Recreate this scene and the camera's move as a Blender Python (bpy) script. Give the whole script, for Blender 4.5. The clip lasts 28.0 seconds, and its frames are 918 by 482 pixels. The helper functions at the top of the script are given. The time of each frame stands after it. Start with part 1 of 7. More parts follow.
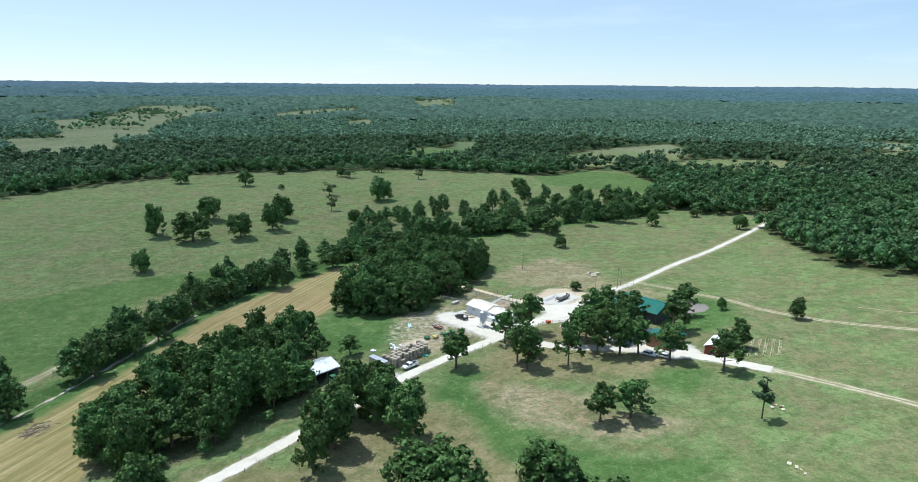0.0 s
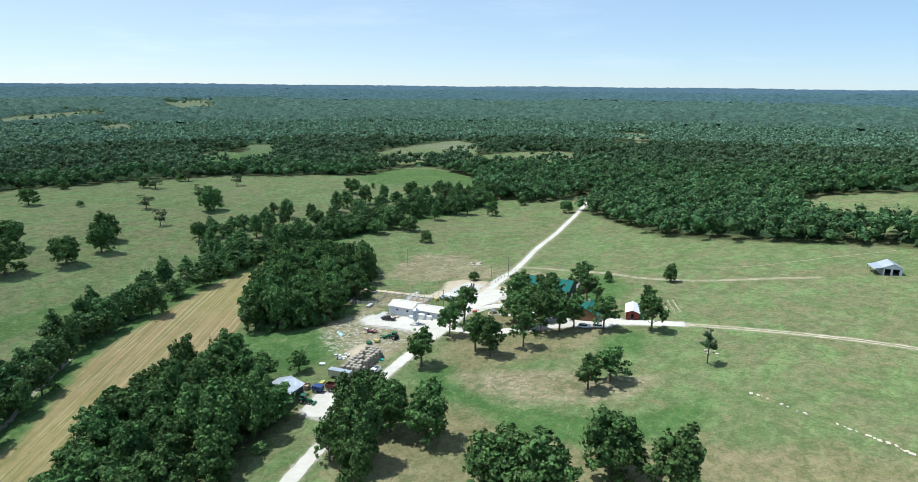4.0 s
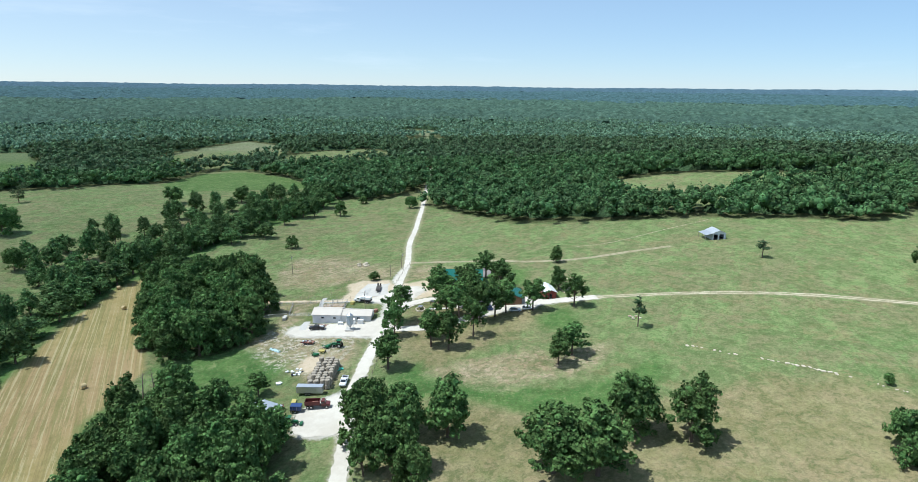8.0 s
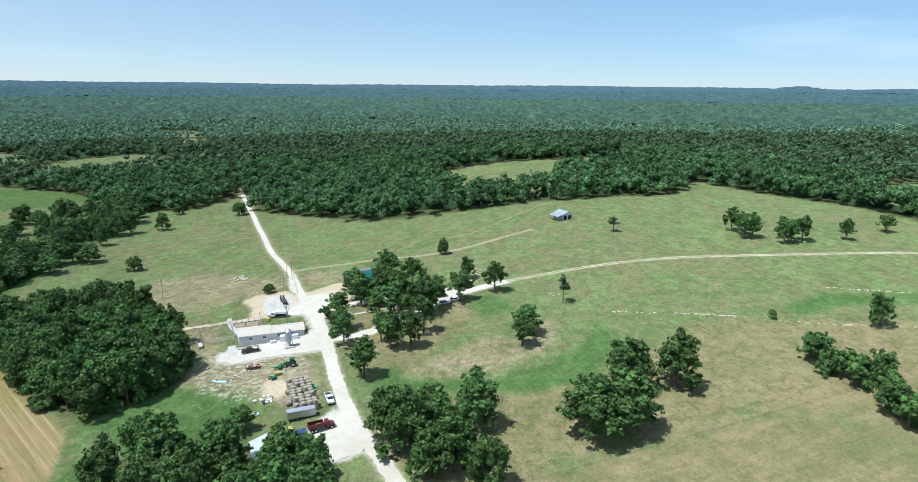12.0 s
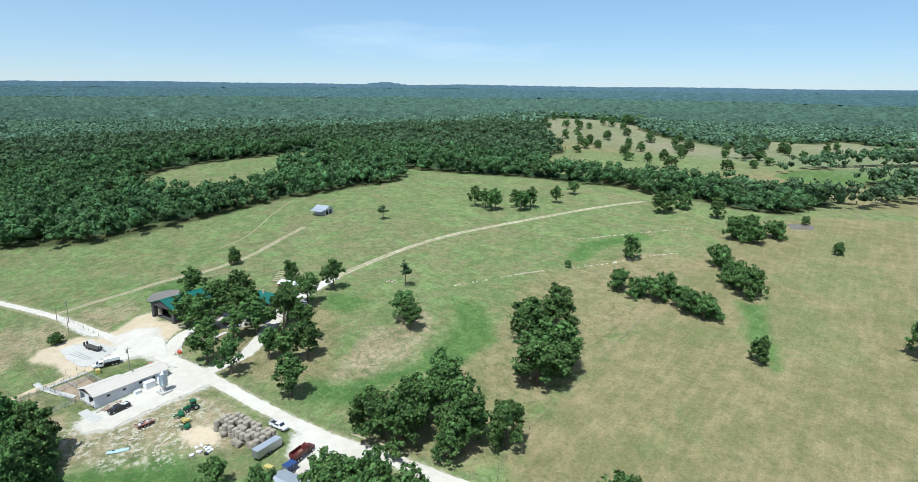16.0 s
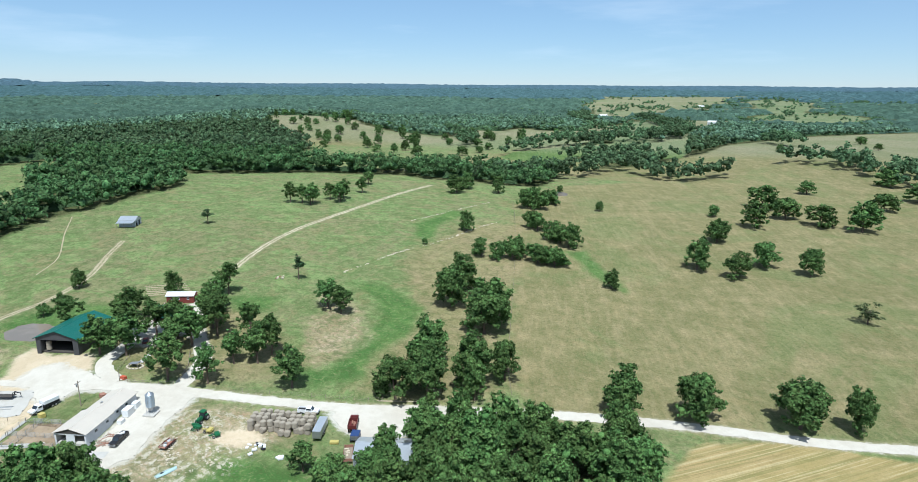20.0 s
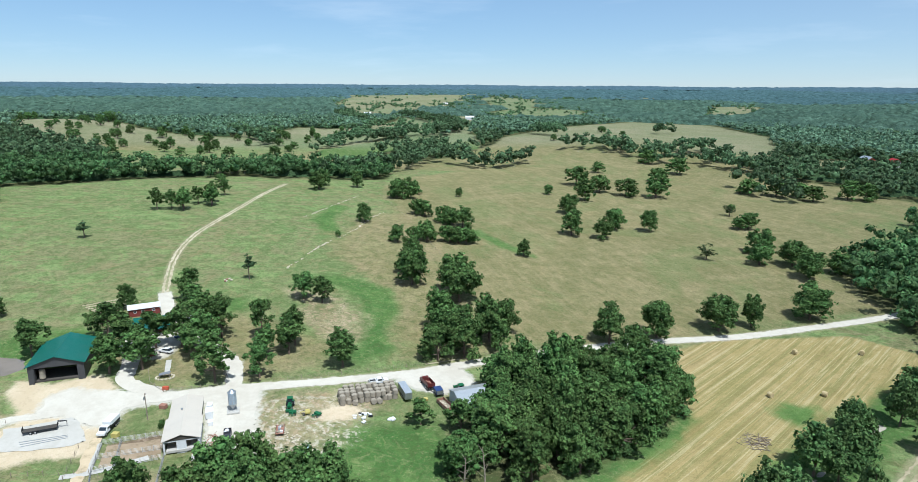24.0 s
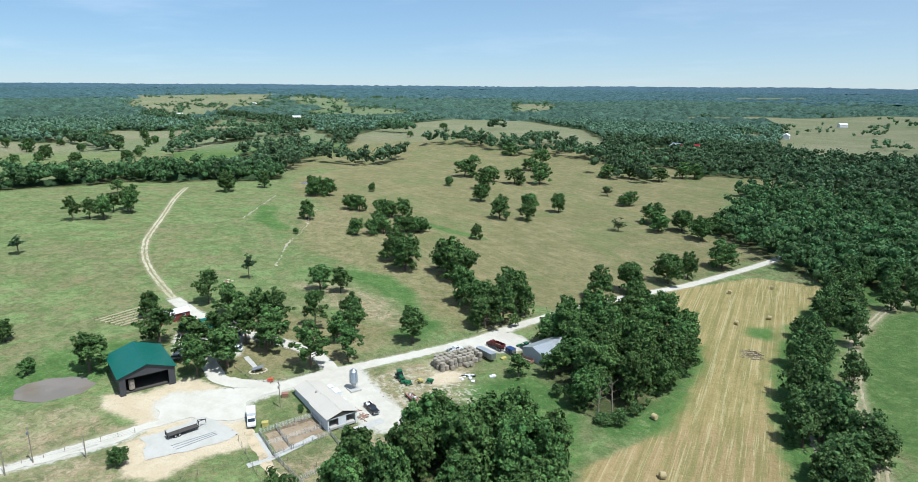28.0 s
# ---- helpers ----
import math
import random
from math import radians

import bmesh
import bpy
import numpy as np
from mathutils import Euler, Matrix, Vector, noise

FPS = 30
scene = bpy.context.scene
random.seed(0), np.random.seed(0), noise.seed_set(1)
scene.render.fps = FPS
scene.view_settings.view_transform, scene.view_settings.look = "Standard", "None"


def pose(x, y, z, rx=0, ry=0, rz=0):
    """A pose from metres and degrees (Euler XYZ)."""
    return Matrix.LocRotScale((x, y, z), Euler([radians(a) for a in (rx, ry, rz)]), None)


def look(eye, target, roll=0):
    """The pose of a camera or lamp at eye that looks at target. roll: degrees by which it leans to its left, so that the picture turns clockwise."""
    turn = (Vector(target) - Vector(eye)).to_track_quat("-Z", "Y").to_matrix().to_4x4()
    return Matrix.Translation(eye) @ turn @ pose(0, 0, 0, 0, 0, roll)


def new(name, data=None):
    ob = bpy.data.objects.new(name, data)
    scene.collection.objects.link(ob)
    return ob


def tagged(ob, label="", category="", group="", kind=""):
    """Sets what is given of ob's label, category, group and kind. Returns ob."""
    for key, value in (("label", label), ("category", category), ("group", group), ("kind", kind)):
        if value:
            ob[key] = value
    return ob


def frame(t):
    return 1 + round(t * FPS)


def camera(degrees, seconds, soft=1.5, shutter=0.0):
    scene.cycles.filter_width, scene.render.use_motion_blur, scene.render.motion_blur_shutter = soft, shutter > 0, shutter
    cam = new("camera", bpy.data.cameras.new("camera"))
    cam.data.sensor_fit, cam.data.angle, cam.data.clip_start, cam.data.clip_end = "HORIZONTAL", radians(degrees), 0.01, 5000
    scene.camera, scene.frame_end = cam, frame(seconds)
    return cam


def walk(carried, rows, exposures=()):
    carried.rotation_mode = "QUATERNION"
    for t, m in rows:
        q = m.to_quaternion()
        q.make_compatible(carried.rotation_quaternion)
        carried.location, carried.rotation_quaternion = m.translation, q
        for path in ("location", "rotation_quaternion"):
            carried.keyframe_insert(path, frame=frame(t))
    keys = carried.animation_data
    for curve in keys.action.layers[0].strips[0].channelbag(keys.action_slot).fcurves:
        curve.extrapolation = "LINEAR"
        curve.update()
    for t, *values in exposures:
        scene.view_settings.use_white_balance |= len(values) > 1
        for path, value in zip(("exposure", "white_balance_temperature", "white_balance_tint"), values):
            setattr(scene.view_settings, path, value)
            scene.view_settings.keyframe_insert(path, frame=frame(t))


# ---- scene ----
cam = camera(71.4, 28.0, 0.75)
PATH = [
    (0, (-8.857, -223.502, 87.616), (-8.859, -221.56, 87.137), 0.5),
    (0.5, (-16.57, -223.521, 87.496), (-16.48, -221.582, 87.016), 0.5),
    (1, (-24.152, -223.67, 87.969), (-23.969, -221.737, 87.489), 0.5),
    (1.5, (-31.548, -223.03, 87.329), (-31.286, -221.107, 86.849), 0.5),
    (2, (-38.8, -222.408, 87.508), (-38.445, -220.499, 87.03), 0.5),
    (2.5, (-46.206, -221.206, 86.78), (-45.756, -219.316, 86.304), 0.5),
    (3, (-53.699, -219.814, 87.01), (-53.157, -217.948, 86.535), 0.5),
    (3.5, (-61.185, -218.177, 87.223), (-60.555, -216.339, 86.749), 0.5),
    (5.5, (-89.432, -207.755, 87.274), (-88.47, -206.066, 86.801), 0.4),
    (6, (-96.329, -204.637, 87.22), (-95.291, -202.994, 86.748), 0.4),
    (6.5, (-102.413, -201.293, 87.145), (-101.298, -199.701, 86.673), 0.4),
    (7, (-108.426, -197.083, 87.329), (-107.238, -195.544, 86.857), 0.4),
    (7.5, (-114.899, -192.446, 87.177), (-113.639, -190.967, 86.705), 0.5),
    (8, (-120.803, -187.588, 87.097), (-119.478, -186.167, 86.624), 0.6),
    (8.5, (-126.611, -182.397, 86.803), (-125.219, -181.041, 86.33), 0.6),
    (9, (-132.125, -176.864, 86.758), (-130.673, -175.572, 86.284), 0.7),
    (9.5, (-137.478, -171.406, 86.776), (-135.97, -170.18, 86.303), 0.6),
    (10, (-142.075, -165.98, 86.85), (-140.511, -164.827, 86.377), 0.6),
    (10.5, (-147.01, -160.159, 86.886), (-145.396, -159.076, 86.412), 0.6),
    (11, (-151.799, -153.454, 86.993), (-150.132, -152.455, 86.519), 0.6),
    (11.5, (-157.447, -144.602, 87.054), (-155.726, -143.701, 86.579), 0.6),
    (13.5, (-171.218, -102.767, 87.547), (-169.307, -102.42, 87.07), 0.5),
    (14, (-173.338, -92.7, 87.431), (-171.405, -92.511, 86.954), 0.5),
    (14.5, (-176.219, -83.506, 86.949), (-174.277, -83.468, 86.472), 0.5),
    (15, (-177.716, -73.1, 86.652), (-175.776, -73.207, 86.176), 0.5),
    (15.5, (-179.886, -61.528, 86.579), (-177.959, -61.774, 86.103), 0.6),
    (16, (-180.733, -50.177, 86.294), (-178.827, -50.552, 85.818), 0.6),
    (16.5, (-181.533, -38.101, 85.959), (-179.655, -38.598, 85.482), 0.6),
    (17, (-180.719, -27.14, 85.731), (-178.881, -27.769, 85.255), 0.6),
    (17.5, (-180.528, -15.456, 85.48), (-178.738, -16.211, 85.005), 0.7),
    (18, (-179.378, -3.851, 85.274), (-177.638, -4.716, 84.8), 0.7),
    (18.5, (-178.028, 6.983, 85.236), (-176.339, 6.022, 84.762), 0.6),
    (19, (-176.601, 17.335, 85.525), (-174.969, 16.281, 85.05), 0.6),
    (19.5, (-174.517, 27.222, 85.824), (-172.954, 26.069, 85.346), 0.5),
    (20, (-171.647, 37.251, 86.464), (-170.163, 35.999, 85.985), 0.4),
    (20.5, (-167.7, 47.274, 86.322), (-166.295, 45.934, 85.843), 0.5),
    (21, (-162.608, 57.913, 86.196), (-161.273, 56.503, 85.718), 0.5),
    (21.5, (-157.229, 68.092, 86.031), (-155.962, 66.621, 85.554), 0.5),
    (22, (-151.553, 77.811, 85.874), (-150.366, 76.273, 85.397), 0.5),
    (22.5, (-144.76, 87.354, 85.702), (-143.66, 85.753, 85.225), 0.4),
    (24.5, (-115.804, 121.483, 85.787), (-115.02, 119.705, 85.311), 0.45),
    (25, (-108.198, 129.257, 85.737), (-107.49, 127.447, 85.262), 0.45),
    (25.5, (-99.705, 135.453, 85.382), (-99.083, 133.613, 84.907), 0.45),
    (26, (-90.627, 142.166, 85.409), (-90.08, 140.302, 84.933), 0.45),
    (26.5, (-81.847, 148.301, 85.237), (-81.379, 146.416, 84.76), 0.45),
    (27, (-72.261, 153.722, 85.124), (-71.869, 151.819, 84.648), 0.45),
    (27.5, (-62.187, 158.513, 85.045), (-61.86, 156.598, 84.57), 0.45),
    (28, (-52.11, 161.839, 84.569), (-51.847, 159.914, 84.095), 0.45),
]
walk(cam, [(t, look(eye, target, roll)) for t, eye, target, roll in PATH], [(0.0, 0.38, 5800, 5), (14.0, 0.24, 5800, 5), (28.0, 0.14, 5800, 5)])

# ---- world, sun, exposure ----
SUN_TO = Vector((-0.82, 0.57, 2.05)).normalized()
world = bpy.data.worlds.new("sky")
scene.world = world
world.use_nodes = True
wn = world.node_tree.nodes
sky = wn.new("ShaderNodeTexSky")
sky.sky_type, sky.sun_disc = "NISHITA", False
sky.sun_elevation, sky.sun_rotation = radians(64), radians(305)
sky.air_density, sky.dust_density, sky.ozone_density, sky.altitude = 0.8, 0.05, 3.0, 300
wn["Background"].inputs[1].default_value = 0.097
wlink = world.node_tree.links.new
# thin cirrus
wco, wmap, wnoise = wn.new("ShaderNodeTexCoord"), wn.new("ShaderNodeMapping"), wn.new("ShaderNodeTexNoise")
wmap.inputs[3].default_value, wmap.inputs[2].default_value = (2.2, 2.2, 15.0), (0.05, 0.04, 0.3)
wnoise.inputs["Scale"].default_value, wnoise.inputs["Detail"].default_value, wnoise.inputs["Roughness"].default_value = 1.0, 6.0, 0.6
wisp, wtone = wn.new("ShaderNodeMapRange"), wn.new("ShaderNodeHueSaturation")
wisp.inputs[1].default_value, wisp.inputs[2].default_value = 0.55, 0.8
wsat, wval = wn.new("ShaderNodeMath"), wn.new("ShaderNodeMath")
wsat.operation = wval.operation = "MULTIPLY_ADD"
wsat.inputs[1].default_value, wsat.inputs[2].default_value = -0.5, 1.0
wval.inputs[1].default_value, wval.inputs[2].default_value = 0.2, 1.0
wlink(wco.outputs["Generated"], wmap.inputs[0]), wlink(wmap.outputs[0], wnoise.inputs["Vector"]), wlink(wnoise.outputs[0], wisp.inputs[0])
wlink(wisp.outputs[0], wsat.inputs[0]), wlink(wisp.outputs[0], wval.inputs[0])
wlink(wsat.outputs[0], wtone.inputs[1]), wlink(wval.outputs[0], wtone.inputs[2]), wlink(sky.outputs[0], wtone.inputs[4])
# paler and whiter towards the sun, deeper blue away from it
wdot, wside = wn.new("ShaderNodeVectorMath"), wn.new("ShaderNodeMapRange")
wdot.operation = "DOT_PRODUCT"
wdot.inputs[1].default_value = Vector((SUN_TO.x, SUN_TO.y, 0)).normalized()
wside.inputs[1].default_value, wside.inputs[2].default_value = -0.9, 0.7
wtint, whaze = wn.new("ShaderNodeMix"), wn.new("ShaderNodeMix")
wtint.data_type = whaze.data_type = "RGBA"
wtint.inputs[6].default_value, wtint.inputs[7].default_value = (3.5, 5.3, 7.3, 1), (7.0, 7.4, 7.7, 1)
wlink(wco.outputs["Generated"], wdot.inputs[0]), wlink(wdot.outputs["Value"], wside.inputs[0]), wlink(wside.outputs[0], wtint.inputs[0])
whaze.inputs[0].default_value = 0.45
wlink(wtone.outputs[0], whaze.inputs[6]), wlink(wtint.outputs[2], whaze.inputs[7]), wlink(whaze.outputs[2], wn["Background"].inputs[0])
sun_data = bpy.data.lights.new("sun", "SUN")
sun_data.energy, sun_data.angle, sun_data.color = 4.4, radians(0.53), (1.0, 0.97, 0.92)
sun = new("sun", sun_data)
sun.matrix_world = look((0, 0, 300), Vector((0, 0, 300)) - SUN_TO)
scene.view_settings.exposure = 0.0

rng = random.Random(7)
nrng = np.random.default_rng(11)

# ---- the lie of the land ----
HILLS = [(494, -574, 8.5, 400), (-163, -72, -8.5, 120), (494, -574, -12.5, 220), (-97, -229, -17.6, 220), (123, 199, -9.3, 120), (193, -455, -11.7, 120), (181, 359, 6.4, 400), (-60, 120, -5.5, 70), (42, -669, 6.5, 70), (107, 470, -4.6, 70), (535, 605, -4.1, 70), (600, 0, 1.7, 120), (193, -455, 15.0, 400), (-150, -450, -6.3, 120), (123, 199, -6.4, 220), (441, -367, -4.5, 120), (-300, 400, 3.9, 70), (39, 278, 3.0, 70), (600, 0, 7.1, 220), (-200, 0, -3.4, 70), (24, -335, 7.8, 400), (134, 88, -2.4, 70), (385, 25, 7, 80), (760, -400, 26, 150)]


def land(x, y):
    """Height of the ground, for numbers or arrays."""
    v = 0.0 * x
    for a, b, c, s in HILLS:
        v = v + c * np.exp(-((x - a) ** 2 + (y - b) ** 2) / (2 * s * s))
    r = np.hypot(x, y)
    far = np.clip((r - 700) / 4200, 0, 1)
    ang = np.arctan2(y, x)
    roll = 9 * np.sin(r / 260 + 3 * np.sin(2 * ang)) + 7 * np.sin(ang * 9 + r / 410) + 6 * np.sin(ang * 23 - r / 300)
    knob = 30 * np.exp(-((x - 4300) ** 2 + (y + 390) ** 2) / (2 * 110 ** 2)) + 14 * np.exp(-((x - 4600) ** 2 + (y + 1000) ** 2) / (2 * 260 ** 2))
    return v + 72 * far ** 1.25 + roll * far ** 0.8 * 0.7 * (1 - 0.55 * far) + knob


def ground_at(x, y):
    return float(land(np.float64(x), np.float64(y)))


def lumps(x, y, size, seed=0):
    """Smooth noise of about the given wavelength, -1 to 1."""
    v = 0.0 * x
    r = np.random.default_rng(seed)
    for k in range(7):
        a, p, q = r.uniform(0, 6.28), r.uniform(0, 6.28), r.uniform(0.7, 1.5)
        v = v + np.sin((x * np.cos(a) + y * np.sin(a)) * 6.28 / size * q + p)
    return v / 4.0


def inside(px, py, poly):
    """Signed distance to a polygon, positive inside."""
    p = np.array(poly, float)
    q = np.roll(p, -1, 0)
    best = np.full(px.shape, 1e9)
    odd = np.zeros(px.shape, bool)
    for (ax, ay), (bx, by) in zip(p, q):
        dx, dy = bx - ax, by - ay
        t = np.clip(((px - ax) * dx + (py - ay) * dy) / (dx * dx + dy * dy + 1e-9), 0, 1)
        best = np.minimum(best, (px - ax - t * dx) ** 2 + (py - ay - t * dy) ** 2)
        cross = (ay > py) != (by > py)
        at = ax + (py - ay) / (by - ay if by != ay else 1e-9) * dx
        odd ^= cross & (px < at)
    return np.where(odd, 1, -1) * np.sqrt(best)


def smooth_line(points, step=3.0):
    """A Catmull-Rom line through plan points, at about even steps."""
    p = [Vector((*q, 0)) for q in points]
    p = [2 * p[0] - p[1], *p, 2 * p[-1] - p[-2]]
    out = []
    for a, b, c, d in zip(p, p[1:], p[2:], p[3:]):
        n = max(2, int((c - b).length / step))
        for k in range(n):
            t = k / n
            out.append(0.5 * (2 * b + (c - a) * t + (2 * a - 5 * b + 4 * c - d) * t * t + (3 * b - a - 3 * c + d) * t ** 3))
    out.append(p[-2])
    return out


def line_gap(px, py, points, half):
    """Signed distance to a band round a line, positive inside."""
    q = smooth_line(points, 12.0)
    best = np.full(px.shape, 1e9)
    for a, b in zip(q, q[1:]):
        dx, dy = b.x - a.x, b.y - a.y
        t = np.clip(((px - a.x) * dx + (py - a.y) * dy) / (dx * dx + dy * dy + 1e-9), 0, 1)
        best = np.minimum(best, (px - a.x - t * dx) ** 2 + (py - a.y - t * dy) ** 2)
    return half - np.sqrt(best)


# ---- the plan ----
ROAD_MAIN = [(300, 305), (267, 270), (231, 231), (196, 193), (176, 171), (156, 150), (129, 121), (102, 93), (71, 56), (41, 25), (20, 2), (4, -13), (-14, -29), (-29, -44), (-46, -66), (-70, -94), (-94, -117), (-118, -136), (-145, -161), (-170, -184), (-215, -228)]
LANE = [(10, -10), (20, -20), (31, -24), (47, -28), (68, -37), (84, -48.5), (100, -64), (114, -79), (127, -96), (138, -115), (148, -138), (161, -168), (178, -206), (193, -244)]
TRACK_BARN = [(72, 56), (82, 46), (91, 35), (101, 23), (107, 10), (117, -2), (128, -11), (151, -23), (168, -33)]
TRACK_CROP = [(-108, 66), (-125, 40), (-136, 12), (-142, -5), (-148, -26), (-158, -53), (-165, -70), (-172, -86), (-187, -106), (-206, -127), (-235, -142)]
YARD = [(68, 49), (56, 41), (48, 33), (44, 27), (50, 19), (47, 11), (43, 12), (37, 8), (27, 4), (17, -4), (13, 0), (20, 8), (25, 13), (21, 20), (26, 24), (36, 24), (43, 29), (47, 37), (57, 46), (66, 52)]
APRON = [(16, -6), (3, -15), (-2, -9), (-9, 0), (-18, 9), (-18, 17), (-12, 20), (-7, 17), (9, 2), (15, 2)]
SAND = [(48, 38), (33, 49), (17, 31), (20, 22), (30, 21), (44, 24)]
BARN_APRON = [(74, 10), (58, 25), (46, 28), (42, 13), (50, 3), (62, -6)]
SHED_YARD = [(-26, -41), (-40, -57), (-47, -53), (-50, -47), (-44, -38), (-36, -36), (-29, -37)]
OPEN_MAIN = [(-341, 232), (-304, 279), (-258, 334), (-192, 370), (-115, 399), (-58, 408), (-12, 402), (46, 398), (82, 402), (119, 448), (158, 430), (172, 354), (144, 254), (166, 222), (198, 226), (206, 212), (184, 172), (178, 121), (178, 76), (193, 46), (212, 13), (232, -13), (246, -50), (279, -97), (335, -99), (304, -140), (282, -186), (250, -232), (223, -261), (197, -276), (170, -298), (150, -318), (170, -345), (215, -420), (190, -500), (185, -570), (202, -693), (215, -962), (163, -1300), (-3, -1276), (-111, -968)]
OPEN_MAIN += [(-127, -641), (-110, -500), (-170, -452), (-200, -405), (-214, -357), (-190, -300), (-165, -262), (-160, -216), (-172, -180), (-185, -154), (-215, -148), (-260, -140), (-330, -60), (-380, 60)]
CLEARINGS = [
    [(318, 104), (345, 80), (366, 45), (385, 8), (425, -40), (390, -62), (318, -22), (264, -4), (240, 14), (254, 60)],
    [(-83, 608), (-54, 640), (-25, 610), (-18, 735), (22, 715), (12, 594), (-10, 462), (-73, 475)],
    [(202, 455), (219, 488), (250, 502), (299, 515), (355, 500), (352, 382), (267, 380), (208, 396)],
    [(107, 504), (122, 562), (169, 620), (293, 712), (300, 600), (230, 500), (180, 480), (122, 470)],
    [(463, -290), (628, -315), (760, -370), (810, -440), (700, -480), (600, -460), (526, -519), (511, -635), (500, -760), (430, -620), (395, -520), (345, -455), (350, -367)],
    [(318, -428), (350, -484), (345, -574), (322, -655), (296, -682), (270, -725), (206, -613), (185, -563), (212, -546), (250, -590), (263, -570), (275, -500), (264, -452), (293, -430)],
    [(353, -386), (401, -355), (514, -427), (522, -475), (563, -577), (605, -612), (574, -642), (560, -672), (595, -735), (534, -740), (484, -769), (565, -880), (591, -915), (517, -920), (398, -758), (380, -618), (378, -517), (345, -445)],
    [(517, -905), (647, -1150), (555, -1080), (414, -930), (350, -820), (328, -731), (350, -685)],
    [(593, -1190), (581, -1270), (550, -1345), (481, -1285), (436, -1095), (327, -856), (270, -737), (285, -705), (415, -930)],
    [(600, -1560), (587, -1700), (545, -1795), (385, -1700), (355, -1577), (395, -1370), (506, -1385)],
    [(825, -1220), (845, -1271), (990, -1442), (1015, -1610), (908, -1645), (735, -1372), (760, -1225)],
    [(1374, -1880), (1600, -2343), (1462, -2568), (1265, -2660), (1090, -2360), (935, -1890), (1095, -1805), (1201, -1700)],
    [(916, -2185), (980, -2465), (729, -2220), (615, -1945), (734, -1975)],
    [(-333, -645), (-416, -880), (-520, -1240), (-500, -1300), (-490, -1480), (-650, -1490), (-900, -1640), (-1010, -1500), (-800, -1000), (-560, -690), (-480, -610)],
    [(-399, -1030), (-425, -930), (-385, -890), (-345, -985)],
    [(-321, -580), (-346, -545), (-375, -505), (-352, -460), (-326, -478), (-310, -531)],
    [(60, -2030), (-45, -2140), (-70, -1974), (-31, -1745), (40, -1730)],
    [(-160, -560), (-165, -640), (-205, -668), (-248, -655), (-226, -612), (-190, -600)],
    [(-140, -345), (-170, -340), (-203, -372), (-240, -385), (-300, -345), (-345, -325), (-322, -340), (-297, -382), (-277, -400), (-270, -434), (-246, -450), (-199, -467), (-177, -495), (-130, -520)],
    [(-790, 1410), (-715, 1410), (-604, 1130), (-580, 955)],
    [(-833, 1644), (-749, 1705), (-656, 1485), (-732, 1434)],
    [(-535, 1373), (-442, 1530), (-329, 1720), (-298, 1535), (-457, 1350)],
    [(-254, 1172), (-211, 1246), (-190, 1120), (-240, 1090)],
    [(-180, 2155), (-50, 2460), (-45, 2050), (-129, 1970)],
    [(415, 612), (588, 650), (570, 500), (430, 470)],
    [(-530, 505), (-410, 530), (-538, 751), (-666, 699)],
    [(-640, 770), (-510, 775), (-671, 1269), (-819, 1062)],
    [(-870, 1300), (-690, 1330), (-760, 1720), (-957, 1740)],
    [(235, -335), (262, -290), (285, -240), (310, -200), (380, -230), (463, -290), (395, -400), (350, -440), (292, -446), (254, -473), (228, -518), (205, -460), (215, -420), (203, -350)],
]


def widen(poly):
    """Far clearings opened a little towards the farm, where the wood's edge is thin."""
    r = [math.hypot(*p) for p in poly]
    mean = sum(r) / len(r)
    return poly if mean < 800 else [(x * (0.9 if d < mean else 1.03), y * (0.9 if d < mean else 1.03)) for (x, y), d in zip(poly, r)]


CLEARINGS = [widen(p) for p in CLEARINGS]
GREEN_FIELDS = (5, 7, 9, 12, 1)
FAR_FIELDS = [(620, 720, 60, 40, 1.0), (250, 2700, 160, 60, 0.1), (-300, -2400, 160, 60, 0.4)]
far_gen = random.Random(23)
for lo, hi, count in ((141, 171, 26), (188, 214, 14), (172, 188, 4), (95, 140, 3), (318, 350, 5)):
    for _ in range(count):
        turn, r = radians(far_gen.uniform(lo, hi)), far_gen.uniform(1250, 3300)
        FAR_FIELDS.append((r * math.sin(turn), r * math.cos(turn), r * far_gen.uniform(0.035, 0.09), r * far_gen.uniform(0.015, 0.035), -turn + far_gen.uniform(-0.4, 0.4)))
HAY = [(-25, 136), (-46, 87), (-60, 44), (-66, 24), (-82, 8), (-98, -22), (-112, -62), (-103, -84), (-99, -108), (-113, -128), (-135, -142), (-156, -155), (-181, -147), (-171, -131), (-140, -72), (-121, -28), (-112, 16), (-97, 48), (-84, 68), (-69, 92), (-46, 120)]
CROP = [(-102, 94), (-119, 76), (-148, 44), (-149, 8), (-147, -12), (-159, -49), (-175, -84), (-201, -116), (-250, -130), (-320, -50), (-300, 20), (-206, 36), (-160, 70)]
DRY = [(-62, -80), (-37, -96), (-17, -117), (6, -141), (36, -172), (72, -208), (128, -262), (150, -330), (120, -470), (210, -700), (215, -962), (160, -1280), (0, -1270), (-115, -968), (-130, -640), (-200, -400), (-170, -260), (-172, -190), (-118, -142), (-90, -118)]
